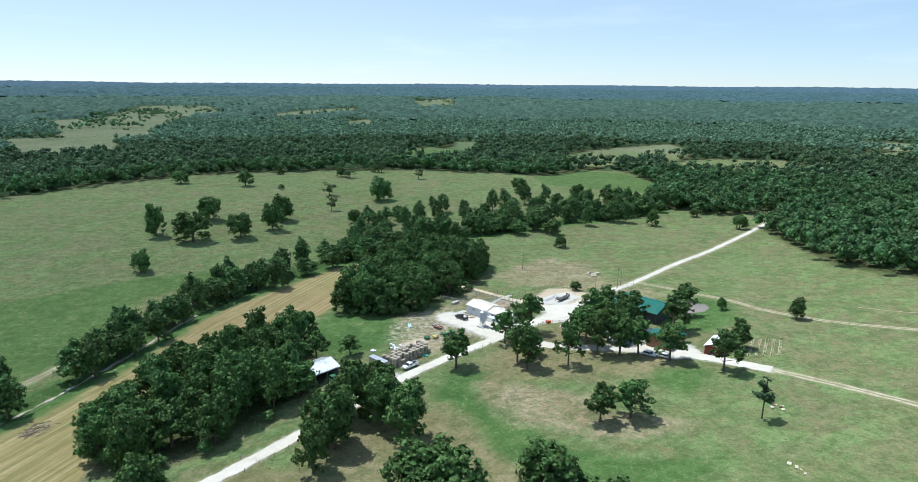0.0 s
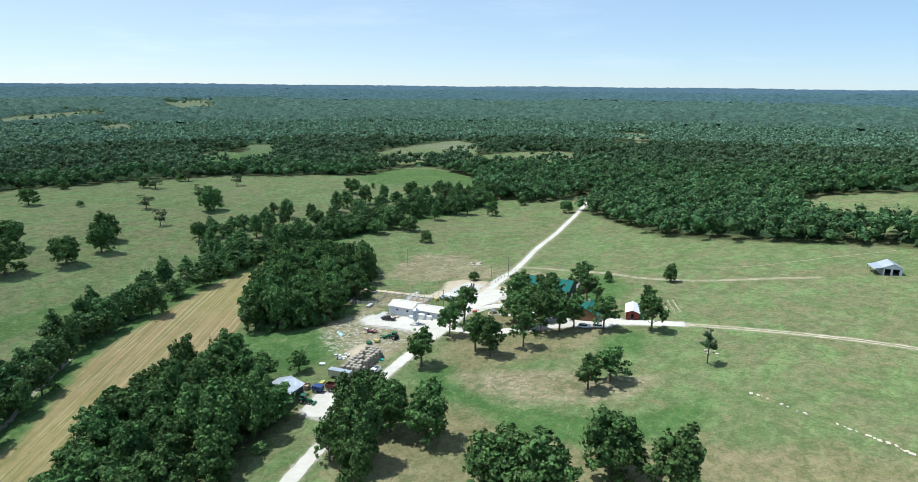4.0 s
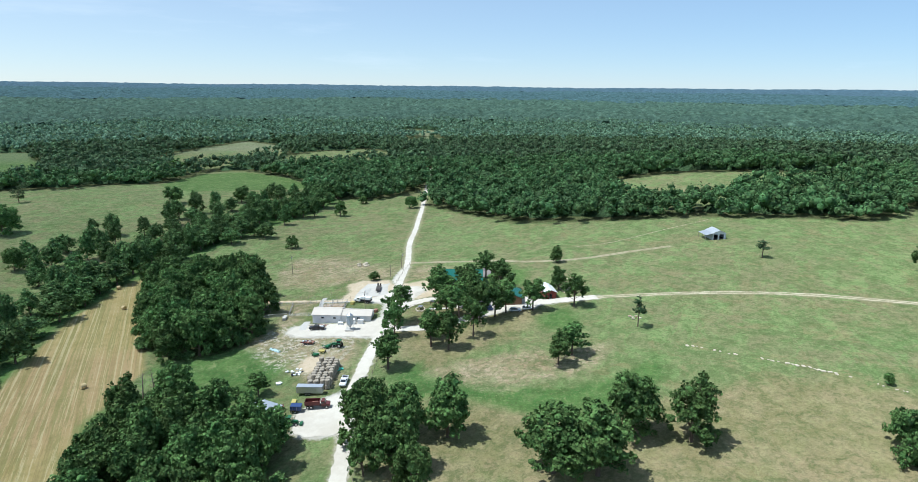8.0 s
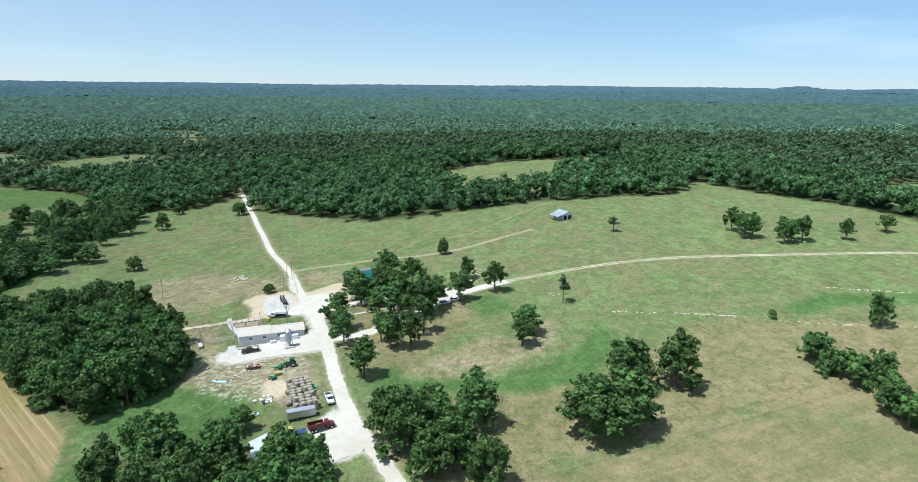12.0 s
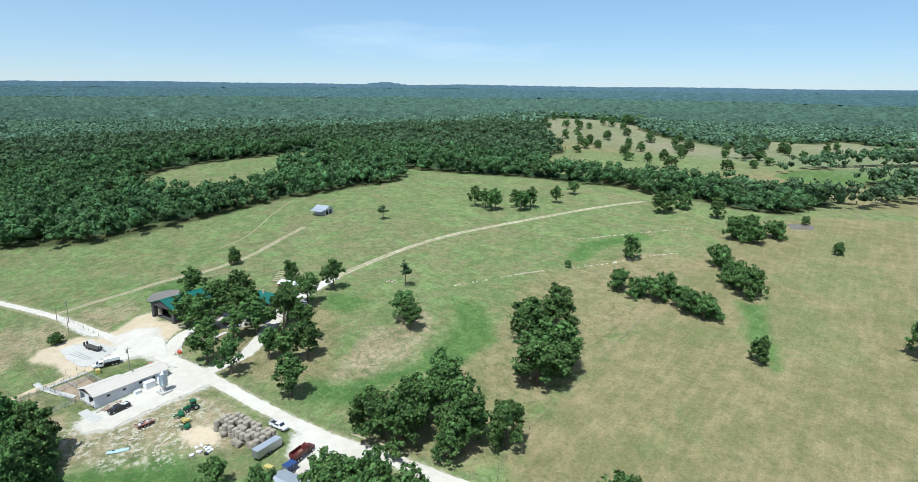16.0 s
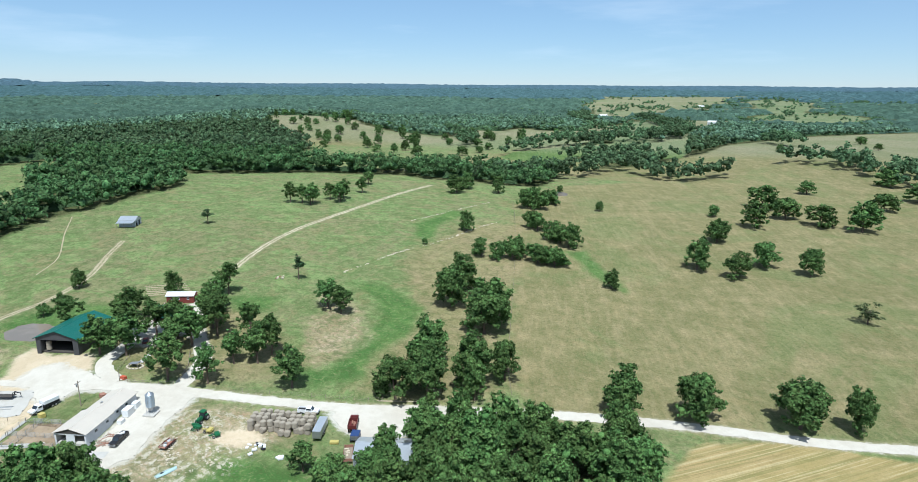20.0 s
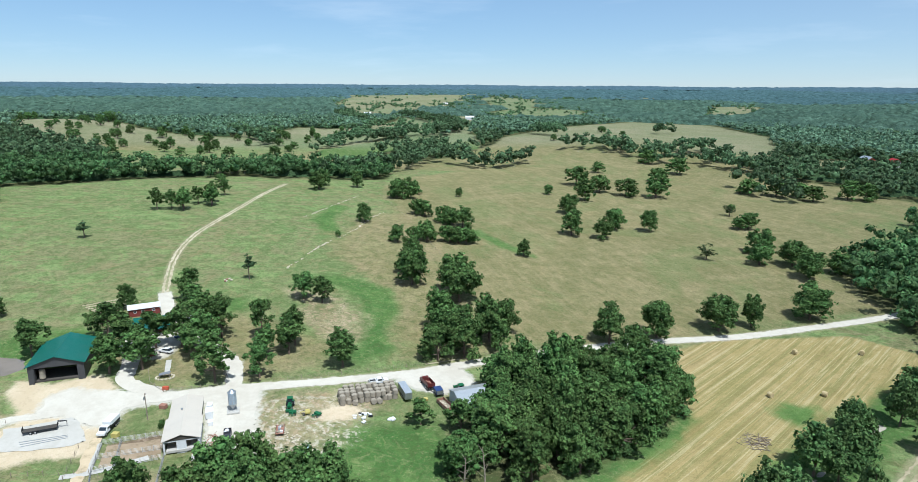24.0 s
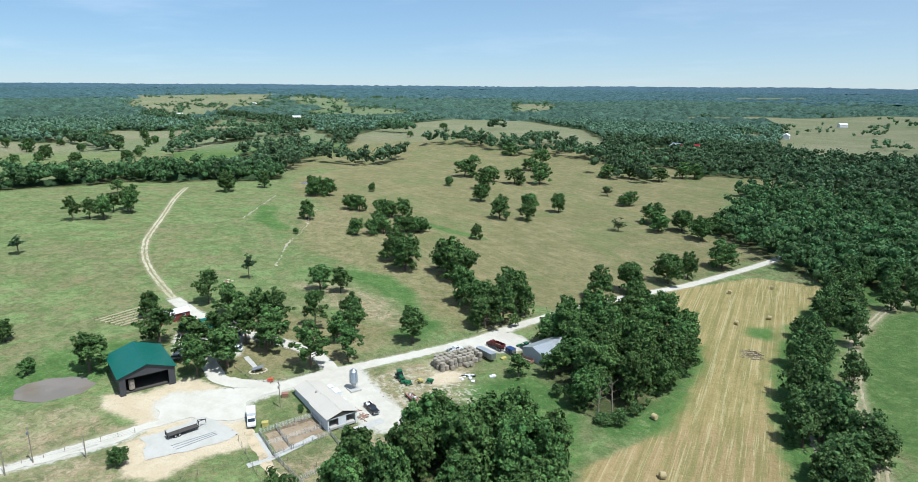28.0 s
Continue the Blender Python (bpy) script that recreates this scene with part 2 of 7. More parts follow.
BROWN = [(-24, -50), (-7, -63), (2, -86), (24, -106), (55, -120), (74, -146), (86, -182), (88, -205), (72, -214), (36, -178), (13, -146), (-36, -94), (-45, -78)]
SHADED_LAWN = [(14, -14), (24, 0), (38, 2), (52, -10), (60, -40), (40, -50), (12, -52), (-6, -44)]
LUSH = [
    [(-66, 6), (-74, 8), (-86, 2), (-97, -20), (-106, -44), (-113, -66), (-106, -70), (-98, -40), (-84, -14), (-72, -4)],
    [(-138, -78), (-132, -82), (-134, -89), (-141, -90), (-144, -84)],
    [(-34, -14), (-48, -26), (-60, -16), (-66, 2), (-62, 22), (-45, 28), (-32, 14), (-26, 2)],
    [(54, -93), (41, -104), (15, -101), (2, -88), (-6, -68), (-17, -56), (-14, -40), (2, -40), (-4, -50), (4, -64), (18, -86), (33, -91)],
    [(68, -46), (57, -61), (46, -54), (53, -45)],
    [(64, 4), (92, 28), (100, 16), (92, -4), (78, -14), (66, -10)],
    [(84, -150), (110, -168), (122, -206), (114, -208), (100, -176), (84, -160)],
    [(0, -186), (14, -196), (28, -202), (24, -210), (4, -198), (-20, -182)],
]
DIRT = [
    [(36, 108), (56, 90), (62, 55), (48, 37), (33, 50), (15, 54), (8, 71), (20, 92)],
    [(-5, -46), (11, -49), (33, -60), (35, -72), (22, -80), (9, -74), (-2, -61)],
    [(-22, 25), (-10, 13), (-1, -9), (-8, -21), (-18, -26), (-32, -35), (-36, -24), (-30, -9), (-31, 5), (-31, 19)],
    [(38, -84), (46, -76), (38, -68), (26, -66), (18, -74), (26, -82)],
    [(48, 30), (64, 22), (80, 30), (72, 44), (58, 42)],
    [(-20, 6), (-6, 26), (8, 36), (-4, 44), (-18, 30), (-28, 10)],
]
CREEK_BED = [(-160, -92), (-154, -79), (-147, -64), (-138, -43), (-134, -28), (-129, -14), (-124, 8), (-118, 28)]
CREEK = [(-210, -148), (-186, -128), (-160, -92), (-140, -52), (-128, -12), (-120, 24), (-104, 58), (-84, 92), (-58, 122), (-30, 146), (10, 166), (60, 196), (104, 220), (140, 244), (170, 262)]
FAR_WOODS = [
    [(-165, -548), (-179, -497), (-200, -469), (-247, -452), (-273, -438), (-279, -402), (-299, -384), (-324, -342), (-420, -380), (-392, -470), (-340, -560), (-305, -640), (-262, -668), (-232, -606), (-190, -592)],
    [(600, -1180), (690, -1170), (755, -1235), (720, -1380), (610, -1500), (520, -1370), (590, -1260)],
    [(270, -745), (318, -860), (425, -1100), (470, -1280), (390, -1360), (250, -1040), (235, -860)],
]
NORTH_FIELD = [(60, 385), (119, 442), (155, 420), (168, 350), (160, 300), (122, 312), (66, 334)]
RUBBLE = [(-3, -9), (-18, -22), (-30, -20), (-36, -8), (-34, 8), (-26, 20), (-12, 23), (-7, 18), (-18, 10), (-9, 0)]
BARE = [(-19, -12), (-21, -18), (-29, -20), (-29, -13), (-22, -8)]
SOIL = [(16, 27), (8, 16.5), (5, 16.5), (2, 20), (8, 29.5), (12, 27)]
PAD = [(44.5, 34), (34, 21.5), (26, 23), (20.5, 27), (21, 31), (37, 43)]
SANDY_GROUND = [(48, 38), (43, 32), (50, 27), (61, 24), (65, 17), (55, 15), (50, 7), (47, 4), (37, 7), (28, 14), (15, 31), (26, 39), (30, 48), (38, 48)]
WOOD_SHED = [(-53, -44), (-55, -22), (-64, -6), (-74, 0), (-84, -14), (-98, -38), (-107, -66), (-100, -80), (-88, -87), (-70, -73)]
WOOD_PENS = [(-58, 42), (-56, 24), (-42, 18), (-30, 18), (-21, 28), (-12, 43), (-4, 59), (4, 92), (-9, 112), (-29, 112), (-44, 84)]

# ---- materials ----
class Nodes:
    """Short hand for one material's node tree."""

    def __init__(self, name):
        self.mat = bpy.data.materials.new(name)
        self.mat.use_nodes = True
        self.tree = self.mat.node_tree
        self.bsdf = self.tree.nodes["Principled BSDF"]
        self.out = self.tree.nodes["Material Output"]

    def node(self, kind, inputs=None, **props):
        n = self.tree.nodes.new(kind)
        if "operation" in props:
            n.operation = props["operation"]
        if "blend_type" in props:
            n.data_type, n.blend_type = "RGBA", props["blend_type"]
        if "attribute_name" in props:
            n.attribute_name = props["attribute_name"]
        if "feature" in props:
            n.feature = props["feature"]
        for key, value in (inputs or {}).items():
            if isinstance(value, bpy.types.NodeSocket):
                self.tree.links.new(value, n.inputs[key])
            else:
                n.inputs[key].default_value = value
        return n

    def place(self, scale=1.0, turn=0.0, stretch=(1, 1, 1)):
        geo = self.node("ShaderNodeNewGeometry")
        m = self.node("ShaderNodeMapping", {0: geo.outputs["Position"], 2: (0, 0, turn)})
        return self.node("ShaderNodeMapping", {0: m.outputs[0], 3: tuple(scale * s for s in stretch)}).outputs[0]

    def own(self, scale=1.0, stretch=(1, 1, 1)):
        co = self.node("ShaderNodeTexCoord")
        return self.node("ShaderNodeMapping", {0: co.outputs["Object"], 3: tuple(scale * s for s in stretch)}).outputs[0]

    def noise(self, at, scale, detail=4.0, rough=0.6, warp=0.0):
        return self.node("ShaderNodeTexNoise", {"Vector": at, "Scale": scale, "Detail": detail, "Roughness": rough, "Distortion": warp}).outputs[0]

    def math(self, op, a, b=0.0, c=0.0):
        return self.node("ShaderNodeMath", {0: a, 1: b, 2: c}, operation=op).outputs[0]

    def step(self, value, low, high):
        n = self.node("ShaderNodeMapRange", {0: value, 1: low, 2: high})
        n.interpolation_type = "SMOOTHSTEP"
        return n.outputs[0]

    def mix(self, fac, a, b, how="MIX"):
        n = self.node("ShaderNodeMix", blend_type=how)
        for key, value in ((0, fac), (6, a), (7, b)):
            if isinstance(value, bpy.types.NodeSocket):
                self.tree.links.new(value, n.inputs[key])
            else:
                n.inputs[key].default_value = value if key == 0 else (*value, 1)
        return n.outputs[2]

    def attr(self, name):
        return self.node("ShaderNodeAttribute", attribute_name=name).outputs["Fac"]

    def random(self):
        return self.node("ShaderNodeObjectInfo").outputs["Random"]

    def island(self):
        return self.node("ShaderNodeNewGeometry").outputs["Random Per Island"]

    def vary(self, colour, by, hue=0.03, value=0.4, sat=0.2):
        """The colour shifted round itself by a 0 to 1 number."""
        h = self.math("MULTIPLY_ADD", by, hue, 0.5 - hue / 2)
        v = self.math("MULTIPLY_ADD", by, value, 1 - value / 2)
        n = self.node("ShaderNodeHueSaturation", {0: h, 1: 1.0, 2: v, 3: 1.0})
        if isinstance(colour, bpy.types.NodeSocket):
            self.tree.links.new(colour, n.inputs[4])
        else:
            n.inputs[4].default_value = (*colour, 1)
        return n.outputs[0]

    def finish(self, colour, rough=0.8, metal=0.0, bump=None, depth=0.1, strength=0.5, spec=0.3, grain=0.3):
        b = self.bsdf
        b.inputs["Diffuse Roughness"].default_value = grain
        if isinstance(colour, bpy.types.NodeSocket):
            self.tree.links.new(colour, b.inputs["Base Color"])
        else:
            b.inputs["Base Color"].default_value = (*colour, 1)
        if isinstance(rough, bpy.types.NodeSocket):
            self.tree.links.new(rough, b.inputs["Roughness"])
        else:
            b.inputs["Roughness"].default_value = rough
        b.inputs["Metallic"].default_value = metal
        b.inputs["Specular IOR Level"].default_value = spec
        if bump is not None:
            n = self.node("ShaderNodeBump", {"Strength": strength, "Distance": depth, "Height": bump})
            self.tree.links.new(n.outputs[0], b.inputs["Normal"])
        return self.mat


def plain(name, colour, rough=0.6, metal=0.0, dirt=0.25, scale=0.6, spec=0.3):
    """Paint, plastic or metal with soiling at two scales."""
    n = Nodes(name)
    at = n.own()
    big, small = n.noise(at, scale, 5, 0.65), n.noise(at, scale * 9, 4, 0.7)
    both = n.math("MULTIPLY_ADD", small, 0.4, n.math("MULTIPLY", big, 0.6))
    worn = n.mix(n.math("MULTIPLY", n.step(both, 0.42, 0.7), dirt), colour, tuple(0.5 * c + 0.06 for c in colour))
    return n.finish(worn, n.math("MULTIPLY_ADD", both, 0.25, rough - 0.12), metal, small, 0.01, 0.2, spec)


def ribbed(name, colour, rough=0.45, metal=0.3, pitch=0.25, axis=0):
    """Ribbed sheet metal: ribs as relief, faded and streaked paint."""
    n = Nodes(name)
    at = n.own()
    sep = n.node("ShaderNodeSeparateXYZ", {0: at})
    wave = n.math("SINE", n.math("MULTIPLY", sep.outputs[axis], 6.283 / pitch))
    rib = n.step(wave, 0.6, 0.95)
    fade = n.noise(at, 0.25, 4, 0.6)
    streak = n.noise(n.own(1, (3, 3, 0.25)), 1.2, 4, 0.6)
    col = n.mix(n.math("MULTIPLY", n.step(fade, 0.35, 0.75), 0.35), colour, tuple(0.75 * c + 0.05 for c in colour))
    col = n.mix(n.math("MULTIPLY", n.step(streak, 0.5, 0.8), 0.25), col, tuple(0.5 * c + 0.08 for c in colour))
    return n.finish(col, rough, metal, rib, 0.03, 0.7)


def gravel(name, pale, dark, grass=0.0):
    n = Nodes(name)
    at = n.place()
    fine, mid, big = n.noise(at, 3.0, 6, 0.75), n.noise(at, 0.35, 5, 0.65), n.noise(at, 0.06, 4, 0.6)
    col = n.mix(n.step(n.math("MULTIPLY_ADD", mid, 0.6, n.math("MULTIPLY", big, 0.5)), 0.42, 0.7), pale, dark)
    col = n.mix(n.math("MULTIPLY", n.step(fine, 0.5, 0.75), 0.3), col, tuple(0.6 * c for c in dark))
    if grass:
        col = n.mix(n.math("MULTIPLY", n.step(mid, 0.5, 0.62), grass), col, (0.12, 0.13, 0.05))
    return n.finish(col, 0.95, 0, fine, 0.05, 0.5, 0.1)


def leaves(name, colour, light, thin=0.25, crown=0.0, clump=1.3, relief=0.7):
    """Foliage: colour by leaf clump and by tree, with shade of leaf gaps painted in; lets some light through."""
    n = Nodes(name)
    at = n.place()
    fine = n.noise(at, clump, 5, 0.7)
    col = n.mix(n.step(n.noise(at, 0.22, 3, 0.6), 0.35, 0.7), colour, light)
    # Noise hollows halved in tone: relief shade painted into the leaf colour.
    col = n.mix(n.step(fine, 0.5, 0.34), col, tuple(0.5 * c for c in colour))
    col = n.vary(col, n.island(), 0.025, 0.7)
    col = n.vary(col, n.random(), 0.018, 0.45)
    if crown:
        cell = n.node("ShaderNodeTexVoronoi", {"Vector": n.place(1, 0, (1, 1, 0.2)), "Scale": crown})
        col = n.vary(col, cell.outputs["Color"], 0.02, 0.6)
        col = n.vary(col, n.noise(at, 0.012, 3), 0.0, 0.7)
    n.finish(col, 0.7, 0, fine, relief, 1.0, 0.1, 0.6)
    through_leaf = n.node("ShaderNodeBsdfTranslucent", {0: n.vary(col, 0.8, 0.02, 0.6)})
    both = n.node("ShaderNodeMixShader", {0: thin, 1: n.bsdf.outputs[0], 2: through_leaf.outputs[0]})
    n.tree.links.new(both.outputs[0], n.out.inputs[0])
    return n.mat


def ground_material():
    n = Nodes("pasture")
    at = n.place()
    huge, big = n.noise(at, 0.008, 4, 0.6, 0.5), n.noise(at, 0.03, 5, 0.65, 0.8)
    mid, fine = n.noise(at, 0.14, 5, 0.7), n.noise(at, 1.1, 6, 0.75)
    blotch, tuft = n.noise(at, 0.24, 6, 0.8, 0.7), n.noise(at, 0.6, 5, 0.8)
    edge = n.math("MULTIPLY_ADD", mid, 9.0, n.math("MULTIPLY_ADD", fine, 3.0, -6.0))
    wide = n.math("MULTIPLY_ADD", big, 26.0, n.math("ADD", edge, -13.0))
    near_edge = n.math("MULTIPLY_ADD", n.noise(at, 0.5, 6, 0.75), 5.0, n.math("MULTIPLY_ADD", fine, 2.0, -3.5))
    mask = lambda name, soft, rag: n.step(n.math("ADD", n.attr(name), rag), -soft, soft)
    amount = lambda fac, part_of: n.math("MULTIPLY", fac, part_of)
    mixed = n.math("MULTIPLY_ADD", mid, 0.45, n.math("MULTIPLY_ADD", big, 0.35, n.math("MULTIPLY", tuft, 0.2)))
    # grazed pasture: greens and straw in blotches
    col = n.mix(n.step(mixed, 0.44, 0.56), (0.145, 0.188, 0.072), (0.232, 0.22, 0.112))
    col = n.mix(amount(n.step(huge, 0.44, 0.58), 0.5), col, (0.15, 0.212, 0.08))
    col = n.mix(amount(n.step(n.noise(at, 0.018, 5, 0.7, 1.2), 0.5, 0.6), 0.6), col, (0.215, 0.195, 0.105))
    col = n.mix(amount(n.step(n.noise(n.place(1, -0.5, (0.7, 1.3, 1)), 0.05, 6, 0.75, 1.2), 0.49, 0.58), 0.8), col, (0.19, 0.275, 0.1))
    col = n.mix(amount(n.step(n.noise(at, 0.05, 5, 0.75, 1.5), 0.52, 0.62), 0.55), col, (0.25, 0.205, 0.105))
    col = n.mix(amount(n.step(n.noise(at, 0.085, 5, 0.7, 1.0), 0.52, 0.62), 0.5), col, (0.13, 0.205, 0.07))
    # faint mower and drill lines in two headings
    lines_a = n.noise(n.place(1, 0.775, (0.004, 0.5, 1)), 1.0, 4, 0.7)
    lines_b = n.noise(n.place(1, -0.95, (0.02, 0.25, 1)), 1.0, 5, 0.75)
    col = n.mix(amount(n.step(lines_b, 0.48, 0.6), amount(n.step(big, 0.42, 0.56), 0.1)), col, (0.26, 0.26, 0.13))
    # drier hill
    dry = n.mix(n.step(mixed, 0.42, 0.6), (0.195, 0.178, 0.082), (0.3, 0.248, 0.133))
    dry = n.mix(amount(n.step(lines_a, 0.47, 0.56), 0.2), dry, (0.2, 0.205, 0.09))
    dry = n.mix(amount(n.step(n.noise(at, 0.012, 5, 0.7, 1.0), 0.5, 0.6), 0.6), dry, (0.17, 0.2, 0.08))
    dry = n.mix(amount(n.step(n.noise(at, 0.05, 6, 0.75, 0.8), 0.53, 0.62), 0.5), dry, (0.29, 0.235, 0.12))
    col = n.mix(mask("dry", 5, wide), col, dry)
    brown = n.mix(n.step(mixed, 0.42, 0.6), (0.235, 0.195, 0.095), (0.33, 0.255, 0.15))
    col = n.mix(amount(mask("brown", 6, wide), 0.75), col, brown)
    # hay stubble: windrow lines that fan a little, golden and greener bands
    bend = n.noise(at, 0.012, 2, 0.5)
    sep = n.node("ShaderNodeSeparateXYZ", {0: n.place(1, 0.337)})
    across = n.math("MULTIPLY_ADD", bend, 9.0, sep.outputs[0])
    swath = n.math("SINE", n.math("MULTIPLY_ADD", mid, 1.2, n.math("MULTIPLY", across, 1.25)))
    straw = n.noise(n.place(1, 0.337, (0.42, 0.008, 1)), 1.0, 6, 0.8)
    raked = n.noise(n.place(1, 0.337, (1.1, 0.006, 1)), 1.0, 4, 0.7)
    hay = n.mix(n.step(mixed, 0.4, 0.6), (0.33, 0.265, 0.11), (0.4, 0.315, 0.15))
    hay = n.mix(amount(n.step(huge, 0.48, 0.6), 0.5), hay, (0.37, 0.245, 0.14))
    hay = n.mix(amount(n.step(straw, 0.5, 0.44), 0.65), hay, (0.225, 0.215, 0.08))
    hay = n.mix(amount(n.step(swath, 0.4, 0.95), 0.4), hay, (0.25, 0.225, 0.09))
    hay = n.mix(amount(n.step(raked, 0.54, 0.6), 0.65), hay, (0.5, 0.42, 0.235))
    hay = n.mix(amount(n.step(raked, 0.45, 0.4), 0.4), hay, (0.24, 0.185, 0.08))
    col = n.mix(mask("hay", 1.2, amount(edge, 0.4)), col, hay)
    crop = n.mix(n.step(mixed, 0.42, 0.6), (0.075, 0.15, 0.04), (0.12, 0.2, 0.058))
    col = n.mix(amount(mask("crop", 2.5, edge), 0.9), col, crop)
    # Haze painted into the far ground: grey-green tint by distance from the farm.
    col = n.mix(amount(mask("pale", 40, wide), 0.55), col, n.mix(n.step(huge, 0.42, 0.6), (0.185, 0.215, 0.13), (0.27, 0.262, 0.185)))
    lush = n.mix(n.step(mixed, 0.42, 0.6), (0.055, 0.135, 0.033), (0.108, 0.205, 0.056))
    col = n.mix(amount(mask("lush", 3, amount(wide, 0.6)), 0.92), col, lush)
    dirt = n.mix(n.step(mixed, 0.4, 0.62), (0.33, 0.235, 0.15), (0.48, 0.385, 0.265))
    speck = n.step(n.noise(at, 0.45, 5, 0.8), 0.5, 0.56)
    col = n.mix(amount(mask("dirt", 4, wide), n.math("MULTIPLY_ADD", speck, 0.5, 0.45)), col, dirt)
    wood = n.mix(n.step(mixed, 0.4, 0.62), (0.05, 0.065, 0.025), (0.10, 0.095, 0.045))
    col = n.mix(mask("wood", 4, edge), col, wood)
    mown = mask("hay", 1.2, amount(edge, 0.4))
    bare = n.math("MULTIPLY_ADD", n.math("MAXIMUM", mown, amount(mask("dry", 5, wide), 0.65)), -0.75, 1.0)
    rough_grass = n.math("MULTIPLY_ADD", mown, -0.85, 1.0)
    patchy = n.noise(at, 0.26, 6, 0.8, 0.7)
    # tufts, blotches and bleached blades over all of it
    col = n.mix(amount(n.step(patchy, 0.5, 0.58), amount(bare, 0.75)), col, n.mix(0.6, col, (0.075, 0.11, 0.035)))
    col = n.mix(amount(n.step(patchy, 0.46, 0.38), amount(bare, 0.7)), col, n.mix(0.5, col, (0.33, 0.32, 0.15)))
    col = n.mix(amount(n.step(tuft, 0.52, 0.6), amount(rough_grass, 0.6)), col, n.mix(0.5, col, (0.055, 0.085, 0.03)))
    col = n.mix(amount(n.step(blotch, 0.52, 0.58), amount(bare, 0.4)), col, n.mix(0.5, col, (0.07, 0.1, 0.035)))
    col = n.mix(amount(n.step(blotch, 0.47, 0.41), amount(bare, 0.22)), col, n.mix(0.5, col, (0.4, 0.36, 0.2)))
    col = n.mix(amount(n.step(fine, 0.5, 0.62), amount(rough_grass, 0.6)), col, n.mix(0.5, col, (0.06, 0.08, 0.03)))
    col = n.mix(amount(n.step(n.noise(at, 0.8, 5, 0.8), 0.56, 0.65), amount(rough_grass, 0.3)), col, (0.36, 0.33, 0.19))
    rows = amount(mask("dry", 5, wide), 0.15)
    col = n.mix(amount(n.step(lines_a, 0.49, 0.54), rows), col, n.mix(0.5, col, (0.1, 0.115, 0.045)))
    col = n.mix(amount(n.step(lines_a, 0.46, 0.42), rows), col, n.mix(0.5, col, (0.45, 0.39, 0.24)))
    col = n.mix(amount(mask("rubble", 2.5, near_edge), amount(n.step(n.noise(at, 0.55, 6, 0.8), 0.52, 0.57), 0.75)), col, (0.54, 0.49, 0.4))
    # trampled sand, wheel-worn bands and gravel thrown off the roads
    sand = n.mix(n.step(mixed, 0.42, 0.6), (0.56, 0.455, 0.32), (0.64, 0.54, 0.4))
    sand = n.mix(amount(n.step(tuft, 0.5, 0.62), 0.35), sand, (0.4, 0.32, 0.21))
    col = n.mix(amount(mask("worn", 1.0, amount(near_edge, 0.6)), 0.45), col, (0.4, 0.345, 0.225))
    col = n.mix(amount(mask("sand", 1.4, near_edge), 0.92), col, sand)
    soil = n.mix(n.step(tuft, 0.45, 0.6), (0.17, 0.125, 0.085), (0.3, 0.23, 0.165))
    col = n.mix(mask("soil", 0.8, near_edge), col, soil)
    stone = n.mix(n.step(mixed, 0.42, 0.6), (0.57, 0.54, 0.48), (0.49, 0.45, 0.375))
    col = n.mix(amount(mask("stone", 0.9, near_edge), 0.9), col, stone)
    return n.finish(col, 0.95, 0, n.math("MULTIPLY_ADD", fine, 0.5, tuft), 0.7, 0.7, 0.05, 0.9)


GROUND = ground_material()
WHITE_GRAVEL = gravel("white_gravel", (0.59, 0.55, 0.475), (0.52, 0.475, 0.4))
GREY_GRAVEL = gravel("grey_gravel", (0.52, 0.495, 0.45), (0.46, 0.435, 0.385))
SANDY = gravel("sandy_fill", (0.58, 0.47, 0.32), (0.46, 0.36, 0.24), 0.25)
TRACK = gravel("worn_track", (0.44, 0.38, 0.26), (0.34, 0.29, 0.18), 0.2)
PALE_RUT = gravel("pale_rut", (0.52, 0.46, 0.33), (0.4, 0.35, 0.23), 0.25)
BARK = plain("bark", (0.16, 0.12, 0.09), 0.9, 0, 0.6, 1.5, 0.1)
LEAF_OAK = leaves("oak_leaves", (0.085, 0.16, 0.048), (0.158, 0.262, 0.08), 0.09)
LEAF_CREEK = leaves("creekside_leaves", (0.085, 0.158, 0.053), (0.165, 0.268, 0.09), 0.09)
LEAF_PALE = leaves("pale_leaves", (0.085, 0.125, 0.055), (0.12, 0.16, 0.075))
LEAF_PINE = leaves("pine_needles", (0.07, 0.12, 0.055), (0.1, 0.155, 0.07), 0.2)
LEAF_FOREST = leaves("forest_leaves", (0.064, 0.12, 0.046), (0.115, 0.19, 0.07), 0.16, 0.12, 0.8, 0.5)
# Paler, bluer copies of the forest leaves: haze painted in for farther woods.
LEAF_HAZE = leaves("haze_forest_leaves", (0.09, 0.158, 0.075), (0.158, 0.245, 0.115), 0.16, 0.12, 0.8, 0.5)
LEAF_HAZE_FAR = leaves("far_haze_forest_leaves", (0.1, 0.175, 0.108), (0.172, 0.262, 0.155), 0.16, 0.12, 0.8, 0.5)


